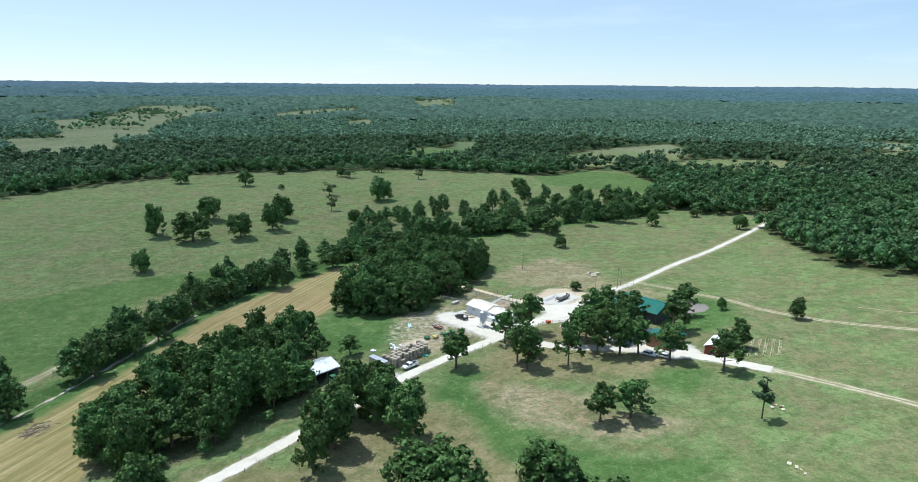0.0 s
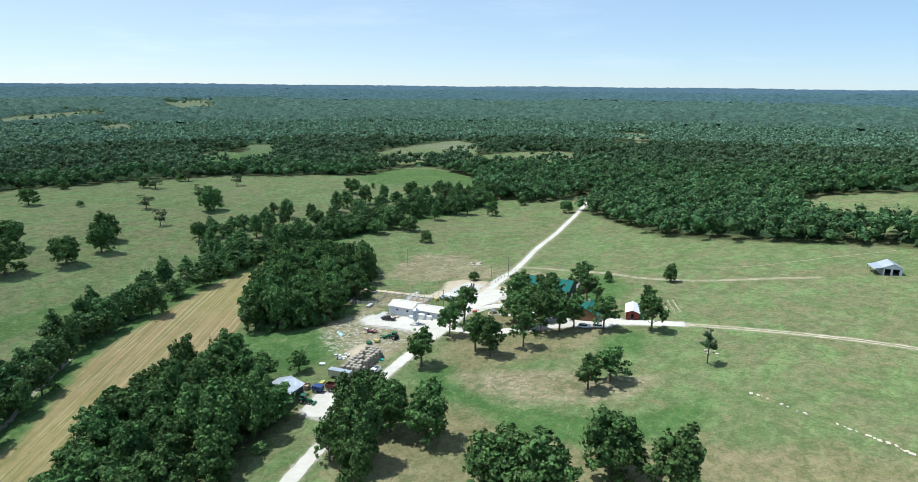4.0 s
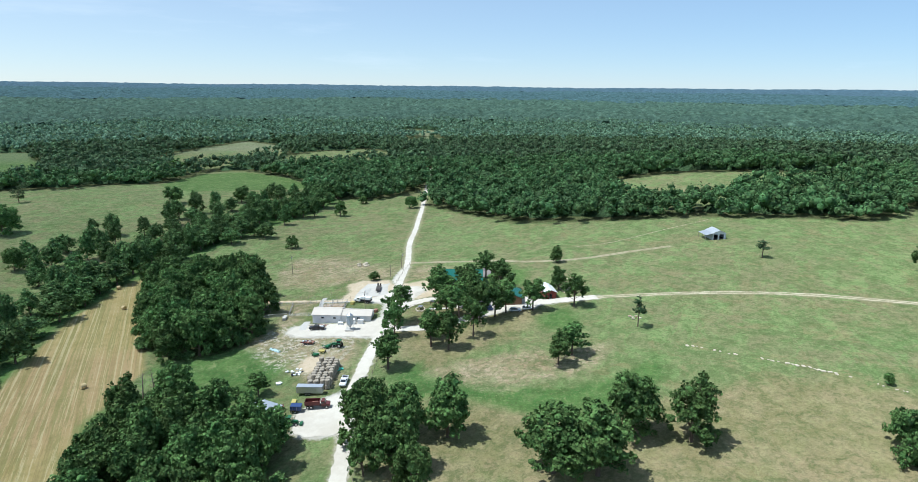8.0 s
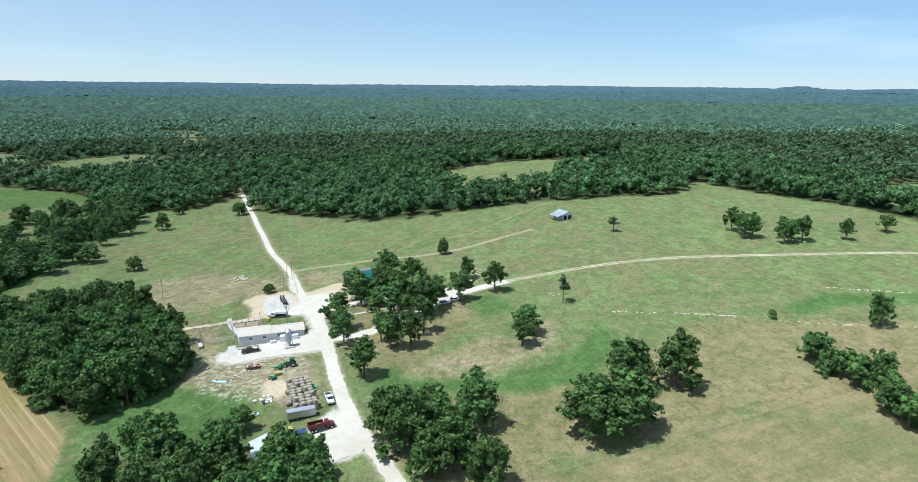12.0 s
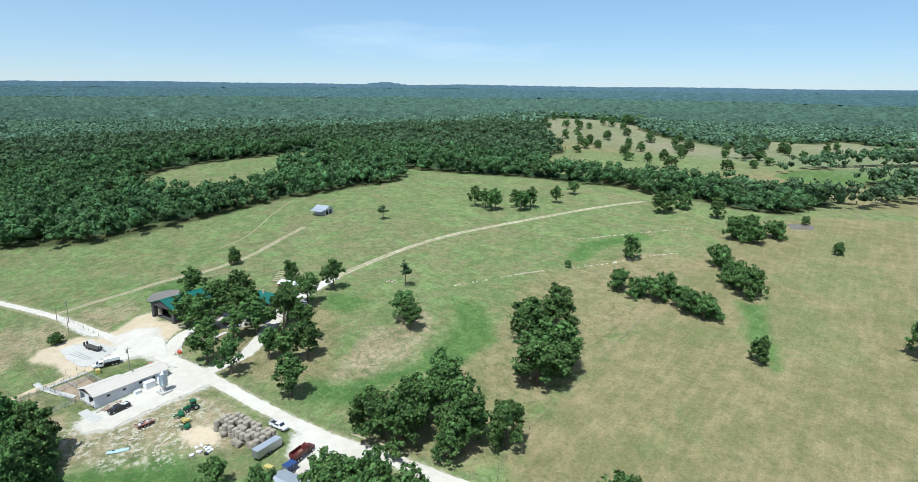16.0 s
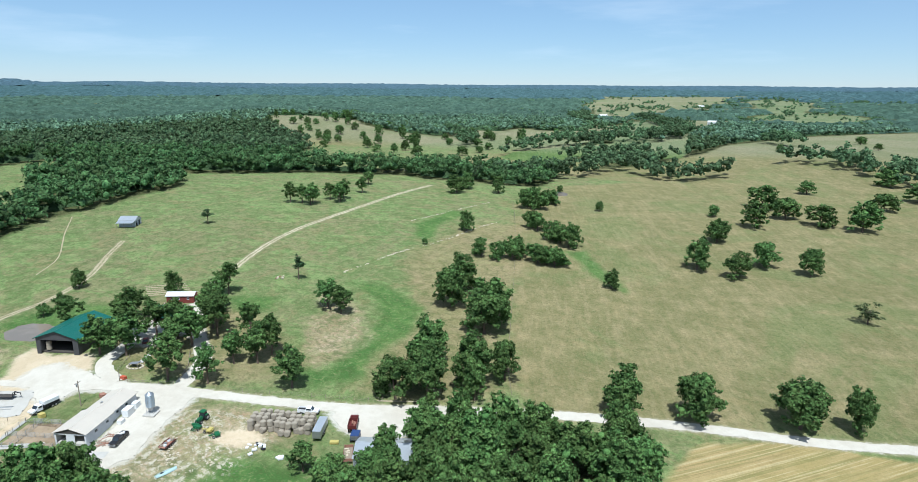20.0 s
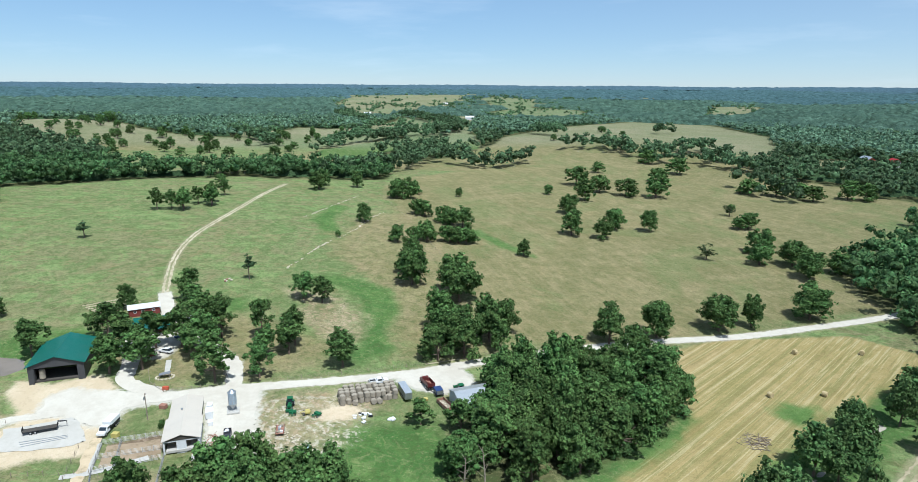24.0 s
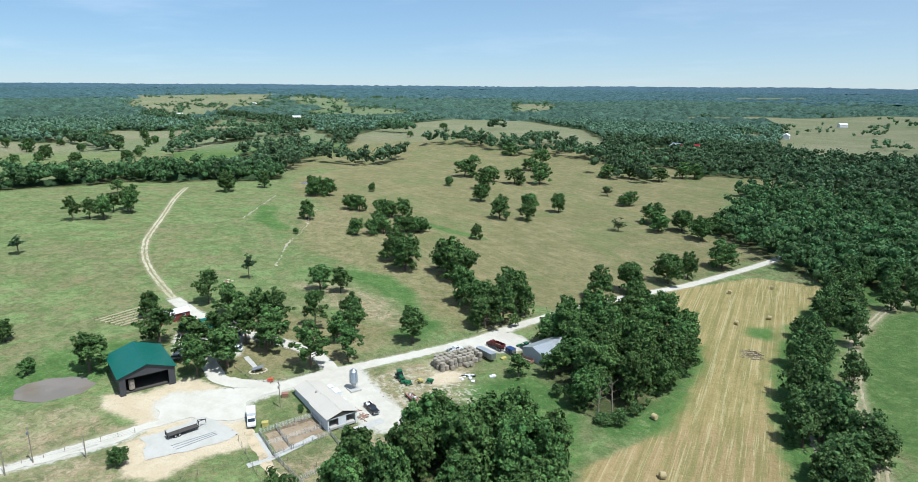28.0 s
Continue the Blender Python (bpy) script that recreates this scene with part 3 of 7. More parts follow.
# ---- mesh helpers ----
def mesh_of(name, verts, faces, material, smooth=False):
    """A mesh from arrays: faces all of one size."""
    me = bpy.data.meshes.new(name)
    verts, faces = np.asarray(verts, np.float32), np.asarray(faces, np.int32)
    n, k = faces.shape
    me.vertices.add(len(verts))
    me.vertices.foreach_set("co", verts.ravel())
    me.loops.add(n * k)
    me.loops.foreach_set("vertex_index", faces.ravel())
    me.polygons.add(n)
    me.polygons.foreach_set("loop_start", np.arange(0, n * k, k, dtype=np.int32))
    me.polygons.foreach_set("loop_total", np.full(n, k, np.int32))
    if smooth:
        me.polygons.foreach_set("use_smooth", np.ones(n, bool))
    me.materials.append(material)
    me.update(calc_edges=True)
    return me


def part(name, bm, material, parent=None, label=""):
    """Links a bmesh as one mesh object under a thing or a part."""
    me = bpy.data.meshes.new(name)
    bm.to_mesh(me)
    bm.free()
    me.materials.append(material)
    ob = new(name, me)
    ob.parent = parent
    return tagged(ob, label) if label else ob


def box(bm, size, at=(0, 0, 0), turn=0.0, bevel=0.0, tilt=0.0):
    m = Matrix.Translation(at) @ Matrix.Rotation(turn, 4, "Z") @ Matrix.Rotation(tilt, 4, "Y") @ Matrix.Diagonal((*size, 1))
    r = bmesh.ops.create_cube(bm, size=1, matrix=m)
    if bevel:
        edges = list({e for v in r["verts"] for e in v.link_edges})
        bmesh.ops.bevel(bm, geom=edges, offset=bevel, segments=2, affect="EDGES", profile=0.6)
    return bm


def rod(bm, a, b, r1, r2=None, sides=10):
    a, b = Vector(a), Vector(b)
    d = b - a
    m = Matrix.Translation((a + b) / 2) @ d.to_track_quat("Z", "Y").to_matrix().to_4x4()
    bmesh.ops.create_cone(bm, cap_ends=True, segments=sides, radius1=r1, radius2=r1 if r2 is None else r2, depth=d.length, matrix=m)
    return bm


def prism(bm, outline, a, b, axis="x"):
    """A closed solid: an outline of (u, v) drawn out along x or y from a to b, v up."""
    put = (lambda s, u, v: (s, u, v)) if axis == "x" else (lambda s, u, v: (u, s, v))
    one, two = [bm.verts.new(put(a, u, v)) for u, v in outline], [bm.verts.new(put(b, u, v)) for u, v in outline]
    bm.faces.new(one)
    bm.faces.new(two[::-1])
    for k in range(len(one)):
        j = (k + 1) % len(one)
        bm.faces.new((one[k], two[k], two[j], one[j]))
    bmesh.ops.recalc_face_normals(bm, faces=bm.faces)
    return bm


def thing(name, label, category, group="", kind=""):
    return tagged(new(name), label, category, group, kind)


# ---- ground ----
def spread(half, step, end, grow):
    v, s = [0.0], step
    while v[-1] < end:
        if v[-1] > half:
            s *= grow
        v.append(v[-1] + s)
    v = np.array(v)
    return np.concatenate([-v[:0:-1], v])


LINE = spread(235, 2.6, 5400, 1.055)
gx, gy = np.meshgrid(LINE, LINE, indexing="ij")
shrink = np.minimum(1, 5200 / np.maximum(np.hypot(gx, gy), 1))
gx, gy = gx * shrink, gy * shrink


def forest_depth(x, y):
    """How deep in the woods a place lies, in metres; negative in the open."""
    d = -inside(x, y, OPEN_MAIN)
    for poly in CLEARINGS:
        d = np.minimum(d, -inside(x, y, poly))
    for cx, cy, rx, ry, a in FAR_FIELDS:
        u, v = (x - cx) * np.cos(a) + (y - cy) * np.sin(a), (y - cy) * np.cos(a) - (x - cx) * np.sin(a)
        d = np.minimum(d, (np.hypot(u / rx, v / ry) - 1 + 0.25 * lumps(x, y, ry * 1.2, 5)) * min(rx, ry))
    for poly in FAR_WOODS:
        d = np.maximum(d, inside(x, y, poly))
    d = np.minimum(d, -line_gap(x, y, ROAD_MAIN[:5], 3.2))
    return d + 5 * lumps(x, y, 70, 3)


def near(mask):
    return np.clip(mask, -60, 60)


def make_ground():
    n = len(LINE)
    gz = land(gx, gy)
    bed = np.clip(line_gap(gx, gy, CREEK, 5.0), 0, 4)
    gz = gz - 0.35 * bed
    for outline, level in ((POND, POND_LEVEL), (FAR_POND, FAR_LEVEL)):
        d = inside(gx, gy, outline)
        bank = np.clip(1 + (d + 2.5) / 6.0, 0, 1)
        gz = gz + (level + 0.3 - gz) * bank
        gz = gz - 1.2 * np.clip((d + 0.6) / 2.0, 0, 1)
    verts = np.stack([gx, gy, gz], -1).reshape(-1, 3)
    i = np.arange(n * n).reshape(n, n)
    faces = np.stack([i[:-1, :-1], i[1:, :-1], i[1:, 1:], i[:-1, 1:]], -1).reshape(-1, 4)
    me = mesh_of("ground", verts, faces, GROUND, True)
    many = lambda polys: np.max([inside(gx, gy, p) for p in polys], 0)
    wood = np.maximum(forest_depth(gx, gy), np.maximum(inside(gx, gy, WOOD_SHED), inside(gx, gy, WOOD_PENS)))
    # The pale mask drives the painted haze tint past about 620 m.
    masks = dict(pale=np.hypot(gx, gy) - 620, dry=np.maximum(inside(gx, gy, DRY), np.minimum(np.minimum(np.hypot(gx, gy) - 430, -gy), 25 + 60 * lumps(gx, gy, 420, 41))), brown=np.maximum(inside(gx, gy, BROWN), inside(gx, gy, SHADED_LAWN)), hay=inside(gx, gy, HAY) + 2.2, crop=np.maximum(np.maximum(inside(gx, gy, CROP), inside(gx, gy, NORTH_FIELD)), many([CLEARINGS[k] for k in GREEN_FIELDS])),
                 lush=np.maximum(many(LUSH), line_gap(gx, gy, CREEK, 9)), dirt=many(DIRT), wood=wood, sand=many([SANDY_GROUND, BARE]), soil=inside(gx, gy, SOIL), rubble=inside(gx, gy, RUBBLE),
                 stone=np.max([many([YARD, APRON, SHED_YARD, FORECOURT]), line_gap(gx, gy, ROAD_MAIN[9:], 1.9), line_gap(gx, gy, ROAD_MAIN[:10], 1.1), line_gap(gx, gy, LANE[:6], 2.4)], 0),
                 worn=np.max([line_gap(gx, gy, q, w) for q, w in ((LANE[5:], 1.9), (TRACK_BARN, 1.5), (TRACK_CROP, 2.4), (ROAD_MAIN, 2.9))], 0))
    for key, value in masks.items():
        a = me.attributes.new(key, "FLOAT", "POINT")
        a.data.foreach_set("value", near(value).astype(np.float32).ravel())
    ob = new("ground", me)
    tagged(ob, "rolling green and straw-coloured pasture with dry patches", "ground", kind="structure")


FORECOURT = [(50, -7), (60, -8), (66, -18), (70, -34), (60, -38), (50, -30), (44, -22), (40, -12), (45, -7)]
POND = [(86, 24), (91, 17), (86, 11), (77, 9.5), (71, 13), (71.5, 18.5), (77, 24)]
POND_LEVEL = ground_at(80, 18) - 0.3
FAR_POND = [(137, -308), (131, -314), (123, -312), (118, -304), (121, -297), (130, -300)]
FAR_LEVEL = ground_at(127, -306) - 0.2
make_ground()


# ---- roads and gravel ----
def ribbon(name, line, width, material, label, lift=0.06, cross=5, ragged=0.3, step=1.6):
    """A strip of road that lies on the land, with uneven edges."""
    q = smooth_line(line, step)
    rows = []
    for k, p in enumerate(q):
        d = (q[min(k + 1, len(q) - 1)] - q[max(k - 1, 0)]).normalized()
        side = Vector((-d.y, d.x, 0))
        l, r = (width / 2 + ragged * rng.uniform(-1, 1) for _ in range(2))
        rows.append([p + side * (l - (l + r) * j / cross) for j in range(cross + 1)])
    v = np.array([[c[:] for c in row] for row in rows])
    v[..., 2] = land(v[..., 0], v[..., 1]) + lift + 0.05 * np.sin(np.linspace(0, np.pi, cross + 1))
    i = np.arange(v.shape[0] * (cross + 1)).reshape(v.shape[0], cross + 1)
    f = np.stack([i[:-1, :-1], i[:-1, 1:], i[1:, 1:], i[1:, :-1]], -1).reshape(-1, 4)
    ob = new(name, mesh_of(name, v.reshape(-1, 3), f, material, True))
    return tagged(ob, label, "road", kind="structure")


def patch(name, poly, material, label, lift, category="yard", step=0.6, ragged=0.55):
    """A flat spread of gravel that follows the land inside an outline."""
    p = np.array(poly, float)
    lo, hi = p.min(0) - 2, p.max(0) + 2
    xs, ys = np.arange(lo[0], hi[0], step), np.arange(lo[1], hi[1], step)
    x, y = np.meshgrid(xs, ys, indexing="ij")
    d = inside(x, y, poly) - 1.1 + ragged * lumps(x, y, 7, 9)
    i = np.arange(x.size).reshape(x.shape)
    f = np.stack([i[:-1, :-1], i[1:, :-1], i[1:, 1:], i[:-1, 1:]], -1).reshape(-1, 4)
    keep = d.ravel()[f].max(1) > 0
    # pull outside corners onto the outline
    out = np.clip(-d, 0, step * 1.5)
    gxd, gyd = np.gradient(d, step)
    g = np.hypot(gxd, gyd) + 1e-6
    x2, y2 = x + out * gxd / g, y + out * gyd / g
    v = np.stack([x2, y2, land(x2, y2) + lift], -1).reshape(-1, 3)
    ob = new(name, mesh_of(name, v, f[keep], material))
    return tagged(ob, label, category, kind="structure")


ribbon("road_main", ROAD_MAIN[9:], 4.1, WHITE_GRAVEL, "pale crushed limestone farm road", 0.07)
ribbon("road_far", ROAD_MAIN[:10], 2.9, WHITE_GRAVEL, "narrower pale limestone road to the woods", 0.066)
ribbon("road_lane", LANE[:6], 4.8, WHITE_GRAVEL, "white gravel driveway past the house", 0.06)
for s in (-1, 1):
    shifted = [(x + s * 0.85 * 0.8, y + s * 0.85 * 0.6) for x, y in LANE[5:]]
    ribbon("track_hill", shifted, 1.0, PALE_RUT, "pale two-rut farm track over the pasture", 0.05, 3, 0.25)
    shifted = [(x + s * 0.8 * 0.75, y + s * 0.8 * 0.65) for x, y in TRACK_BARN]
    ribbon("track_barn", shifted, 0.9, TRACK, "worn dirt wheel track through grass", 0.05, 3, 0.25)
    shifted = [(x + s * 1.0 * 0.9, y - s * 1.0 * 0.4) for x, y in TRACK_CROP]
    ribbon("track_crop", shifted, 0.75, TRACK, "sandy wheel track beside the green field", 0.05, 3, 0.3)
ribbon("driveway_loop", [(24, 3), (33, 4), (39, 3), (45, -3), (51, -9), (56, -14)], 5.0, WHITE_GRAVEL, "white gravel driveway to the house", 0.064)
ribbon("creek_bed", CREEK_BED, 2.6, gravel("creek_pebbles", (0.44, 0.4, 0.33), (0.32, 0.28, 0.22), 0.4), "dry pale pebbly creek bed under trees", -1.3, 4, 0.7)
patch("yard", YARD, WHITE_GRAVEL, "broad white gravel farmyard", 0.08)
patch("yard_apron", APRON, WHITE_GRAVEL, "white gravel apron beside the milking barn", 0.09)
patch("yard_pad", PAD, GREY_GRAVEL, "grey crushed stone parking pad", 0.1)
patch("yard_shed_front", SHED_YARD, WHITE_GRAVEL, "white gravel in front of the machine shed", 0.05)
for trail in ([(143, 7), (161, -4), (198, -13), (229, -22)], [(-41, -66), (-30, -52)]):
    ribbon("track_trail", trail, 0.6, TRACK, "narrow cattle trail worn in the grass", 0.09, 2, 0.15)


# ---- trees ----
def leaf_cloud(centres, radii, count, size, gen, clumps=9, loose=0.55):
    """Leaf sprays, as bent four-cornered blades, gathered in clumps over the skins of several lobes, with gaps between."""
    share = radii[:, 0] * radii[:, 1] + radii[:, 0] * radii[:, 2]
    total = clumps * len(centres)
    lobe = gen.choice(len(centres), total, p=share / share.sum())
    out = gen.normal(size=(total, 3))
    out[:, 2] += 0.25
    out /= np.linalg.norm(out, axis=1)[:, None]
    middle = centres[lobe] + out * radii[lobe] * gen.uniform(0.62, 1.0, total)[:, None]
    reach = (0.22 * radii[lobe].mean(1) + 0.28) * gen.uniform(0.7, 1.45, total)
    pick = gen.choice(total, count, p=reach ** 2 / (reach ** 2).sum())
    d = gen.normal(size=(count, 3))
    d /= np.linalg.norm(d, axis=1)[:, None]
    pos = middle[pick] + d * (reach[pick] * gen.uniform(0.5, 1.1, count))[:, None] * (1, 1, 0.75)
    nrm = out[pick] * 0.7 + d * 0.7 + gen.normal(size=(count, 3)) * loose + (0, 0, 0.25)
    nrm /= np.linalg.norm(nrm, axis=1)[:, None]
    helper = np.where(np.abs(nrm[:, 2:]) < 0.9, [[0, 0, 1.0]], [[1.0, 0, 0]])
    u = np.cross(nrm, helper)
    u /= np.linalg.norm(u, axis=1)[:, None]
    w = np.cross(nrm, u)
    a = gen.uniform(0, 6.28, count)[:, None]
    u, w = u * np.cos(a) + w * np.sin(a), w * np.cos(a) - u * np.sin(a)
    s = (size * gen.uniform(0.55, 1.35, count))[:, None]
    j = lambda: gen.uniform(0.6, 1.2, count)[:, None]
    bend = nrm * s * 0.3
    v = np.stack([pos - u * s * j() - bend, pos + w * s * 0.8 * j(), pos + u * s * j() - bend, pos - w * s * 0.8 * j()], 1)
    return v.reshape(-1, 3), np.arange(count * 4).reshape(-1, 4)


def ball(level):
    bm = bmesh.new()
    bmesh.ops.create_icosphere(bm, subdivisions=level, radius=1)
    bm.verts.ensure_lookup_table()
    v, f = np.array([q.co[:] for q in bm.verts]), np.array([[q.index for q in t.verts] for t in bm.faces])
    bm.free()
    return v, f


BALL = {1: ball(1)}


def with_cores(v, f, centres, radii, gen, kind):
    """Leaf blades split in two, plus a small leafy core for each lobe."""
    f = np.concatenate([f[:, (0, 1, 2)], f[:, (0, 2, 3)]])
    if kind in ("pine", "sparse"):
        return v, f
    bv, bf = BALL[1]
    verts, faces = [v], [f]
    at = len(v)
    for c, r in zip(centres, radii):
        verts.append(c + bv * (0.44 + gen.uniform(-0.1, 0.1, (len(bv), 1))) * r)
        faces.append(bf + at)
        at += len(bv)
    return np.concatenate(verts), np.concatenate(faces)


def limb_mesh(name, bm_fill):
    bm = bmesh.new()
    bm_fill(bm)
    me = bpy.data.meshes.new(name)
    bm.to_mesh(me)
    bm.free()
    me.materials.append(BARK)
    return me


def tree_kind(kind, leaf, seed):
    """Trunk and crown meshes of a tree 1 unit wide and 1 high is too rigid: built at about 15 m, scaled when placed."""
    gen = np.random.default_rng(seed)
    lobes, sizes, limbs = [], [], []
    if kind == "pine":
        for k in range(9):
            z = 7.2 + 7.0 * k / 8
            r = (2.5 - 1.9 * (k / 8) ** 1.5) * gen.uniform(0.75, 1.2)
            a = gen.uniform(0, 6.28)
            lobes.append((np.cos(a) * r * 0.55, np.sin(a) * r * 0.55, z))
            sizes.append((r * 0.8, r * 0.8, 0.8))
            limbs.append(lobes[-1])
        count, size, base, trunk = 1300, 0.3, 13.5, 0.17
    elif kind == "sparse":
        for k in range(13):
            a, t = gen.uniform(0, 6.28), gen.uniform(0.1, 1)
            lobes.append((np.cos(a) * 3.7 * t, np.sin(a) * 3.7 * t, 7.6 + 5.4 * gen.uniform(-0.6, 1) * (1.1 - 0.4 * t)))
            sizes.append((1.9, 1.9, 1.5))
            limbs.append(lobes[-1])
        count, size, base, trunk = 1500, 0.34, 6.5, 0.26
    elif kind == "shrub":
        for k in range(13):
            a, t = gen.uniform(0, 6.28), gen.uniform(0.1, 1)
            lobes.append((np.cos(a) * 5.2 * t, np.sin(a) * 5.2 * t, 2.2 + gen.uniform(0, 7.0) * (1.15 - 0.45 * t)))
            s = gen.uniform(1.9, 3.1)
            sizes.append((s, s, s * 0.9))
            limbs.append(lobes[-1])
        count, size, base, trunk = 3200, 0.44, 3.0, 0.3
    elif kind == "shade":
        lobes.append((0, 0, 9.6))
        sizes.append((3.2, 3.2, 3.9))
        for k in range(14):
            a, up = k * 2.4 + gen.uniform(-0.9, 0.9), (k + 0.5) / 14
            r = 4.3 * np.sin(np.pi * (0.3 + 0.6 * up)) * gen.uniform(0.45, 1.2)
            lobes.append((np.cos(a) * r, np.sin(a) * r, 4.6 + 9.2 * up + gen.uniform(-0.8, 0.8)))
            s = gen.uniform(1.2, 2.4)
            sizes.append((s, s, s * gen.uniform(0.65, 0.95)))
            limbs.append(lobes[-1])
        count, size, base, trunk = 2700, 0.42, 6.5, 0.3
    else:
        squat, wander = gen.uniform(0.9, 1.1), gen.uniform(-0.5, 0.5, 2)
        lobes.append((0, 0, 7.9))
        sizes.append((4.7, 4.7, 4.7))
        for k in range(22):
            a, up = k * 2.4 + gen.uniform(-0.8, 0.8), (k + 0.5) / 22
            z = 2.3 + 10.9 * up * squat + gen.uniform(-0.7, 0.7)
            r = 4.9 * np.sin(np.pi * (0.3 + 0.59 * up)) * gen.uniform(0.75, 1.12)
            lobes.append((np.cos(a) * r + wander[0] * up, np.sin(a) * r + wander[1] * up, z))
            s = gen.uniform(1.0, 2.5)
            sizes.append((s, s, s * gen.uniform(0.65, 0.95)))
            if k % 3 == 0:
                limbs.append(lobes[-1])
        count, size, base, trunk = {"oak": (4300, 0.44, 3.8, 0.36), "far": (900, 0.75, 4.0, 0.36), "creek": (1500, 0.6, 4.2, 0.34)}[kind]
    v, f = leaf_cloud(np.array(lobes), np.array(sizes), count, size, gen)
    v[:, 2] = np.maximum(v[:, 2], 0.25)
    v, f = with_cores(v, f, np.array(lobes), np.array(sizes), gen, kind)
    crown = mesh_of("crown", v, f, leaf)

    def wood(bm):
        lean = gen.uniform(-0.4, 0.4, 2)
        rod(bm, (0, 0, -0.8), (lean[0] * 0.3, lean[1] * 0.3, base * 0.5), trunk * 1.35, trunk, 8)
        rod(bm, (lean[0] * 0.3, lean[1] * 0.3, base * 0.5 - 0.1), (lean[0], lean[1], base), trunk, trunk * 0.75, 8)
        for x, y, z in limbs:
            z0 = min(base * 0.95, z * 0.75)
            rod(bm, (lean[0] * z0 / base, lean[1] * z0 / base, z0), (x * 0.9, y * 0.9, z), trunk * 0.5, trunk * 0.12, 6)
    return limb_mesh("trunk", wood), crown


KINDS = {}
for n in range(6):
    KINDS["oak", n] = tree_kind("oak", LEAF_OAK, 100 + n)
for n in range(5):
    KINDS["shade", n] = tree_kind("shade", LEAF_OAK, 600 + n)
for n in range(4):
    KINDS["far", n] = tree_kind("far", LEAF_OAK, 150 + n)
for n in range(4):
    KINDS["creek", n] = tree_kind("creek", LEAF_CREEK, 200 + n)
for n in range(2):
    KINDS["pine", n] = tree_kind("pine", LEAF_PINE, 300 + n)
    KINDS["sparse", n] = tree_kind("sparse", LEAF_PALE, 400 + n)
    KINDS["shrub", n] = tree_kind("shrub", LEAF_OAK, 500 + n)
WIDE = dict(oak=12.6, far=12.6, creek=12.6, shade=9.4, pine=5.6, sparse=9.5, shrub=12.0)
TALL = dict(oak=15.0, far=15.0, creek=15.0, shade=16.4, pine=14.5, sparse=14.3, shrub=12.0)
COUNTS = {}


def tree(kind, x, y, high, wide, name, label, group):
    """One tree of its own: a root at its foot with trunk and crown."""
    if kind == "oak" and math.hypot(x, y) > 300:
        kind = "far"
    n = COUNTS[kind] = COUNTS.get(kind, -1) + 1
    some = [k for k in KINDS if k[0] == kind]
    trunk, crown = KINDS[some[n % len(some)]]
    root = thing(name, label, "tree", group)
    if kind in ("oak", "far"):
        wide = min(wide, 1.2 * high)
    s = wide / WIDE[kind]
    root.matrix_basis = Matrix.Translation((x, y, ground_at(x, y) - 0.1)) @ Matrix.Rotation(rng.uniform(0, 6.28), 4, "Z") @ Matrix.Diagonal((s, s * rng.uniform(0.9, 1.1), high / TALL[kind], 1))
    for part_name, me in (("trunk", trunk), ("crown", crown)):
        ob = new(part_name, me)
        ob.parent = root
    return root


def stand(rows, kind, name, label, group):
    for x, y, high, wide in rows:
        tree(kind, x, y, high, wide, name, label, group)


OAK = "full-crowned dark green oak standing in mown pasture"
stand([(-184, 135, 19, 13), (-160, 128, 18, 20), (-168, 174, 18, 17), (-137, 140, 16.5, 17), (-124, 160, 18, 15), (-123, 182, 18, 16), (-165, 77, 11, 11), (-239, 298, 13, 15), (-184, 293, 14, 15), (-175, 361, 9, 9), (-117, 353, 9, 12), (-90, 384, 9, 9), (-151, 280, 5, 6), (-70, 246, 18, 15), (-76, 175, 14, 10), (-66, 249, 17, 15), (39, 287, 13, 16), (101, 455, 16, 22), (82, 270, 13, 13)], "oak", "oak_tree", OAK, "oaks in the far pasture")
stand([(119, 192, 11, 9), (49, 133, 8, 7.5), (171, 178, 11, 10), (156, 218, 7, 7), (42, 44, 4.5, 5.5), (114, -4, 8.5, 6.6), (82, -31, 10, 7.6), (93, 11.5, 5, 4.6), (61, 308, 5, 4.5)], "oak", "oak_tree", "small rounded green tree alone in the grass", "small field trees")
stand([(-109, 262, 11, 11), (-98, 213, 12, 8), (-75, 285, 13, 9), (-108, 347, 10, 13), (-84, 383, 11, 11), (-46, 345, 12, 10), (-97, -230, 9, 9), (-100, -342, 9, 8)], "sparse", "young_tree", "thin pale green young tree in pasture", "pale young trees")
stand([(46, 2.8, 15, 10), (40, -3.5, 15.5, 11), (52, -7, 15, 10.5), (67, -12, 14, 10), (36, -31, 17, 9.5), (43, -32, 17, 9.5), (49, -32, 14, 8.5), (57, -38.5, 13.5, 9), (34, -22, 15, 9.5), (33, -16, 12.5, 8.5), (14, -28, 13, 7.5), (42, -20, 16, 10), (48, -15, 14, 9), (16, -9, 16.5, 9.5), (7, -17.5, 13.5, 8), (10, -34, 15, 9), (12.5, -40, 15.5, 9), (25.5, -38.5, 15.5, 8), (70, -48, 14.5, 9)], "shade", "oak_tree", "tall leafy oak shading the gravel driveway and house", "shade trees round the house")
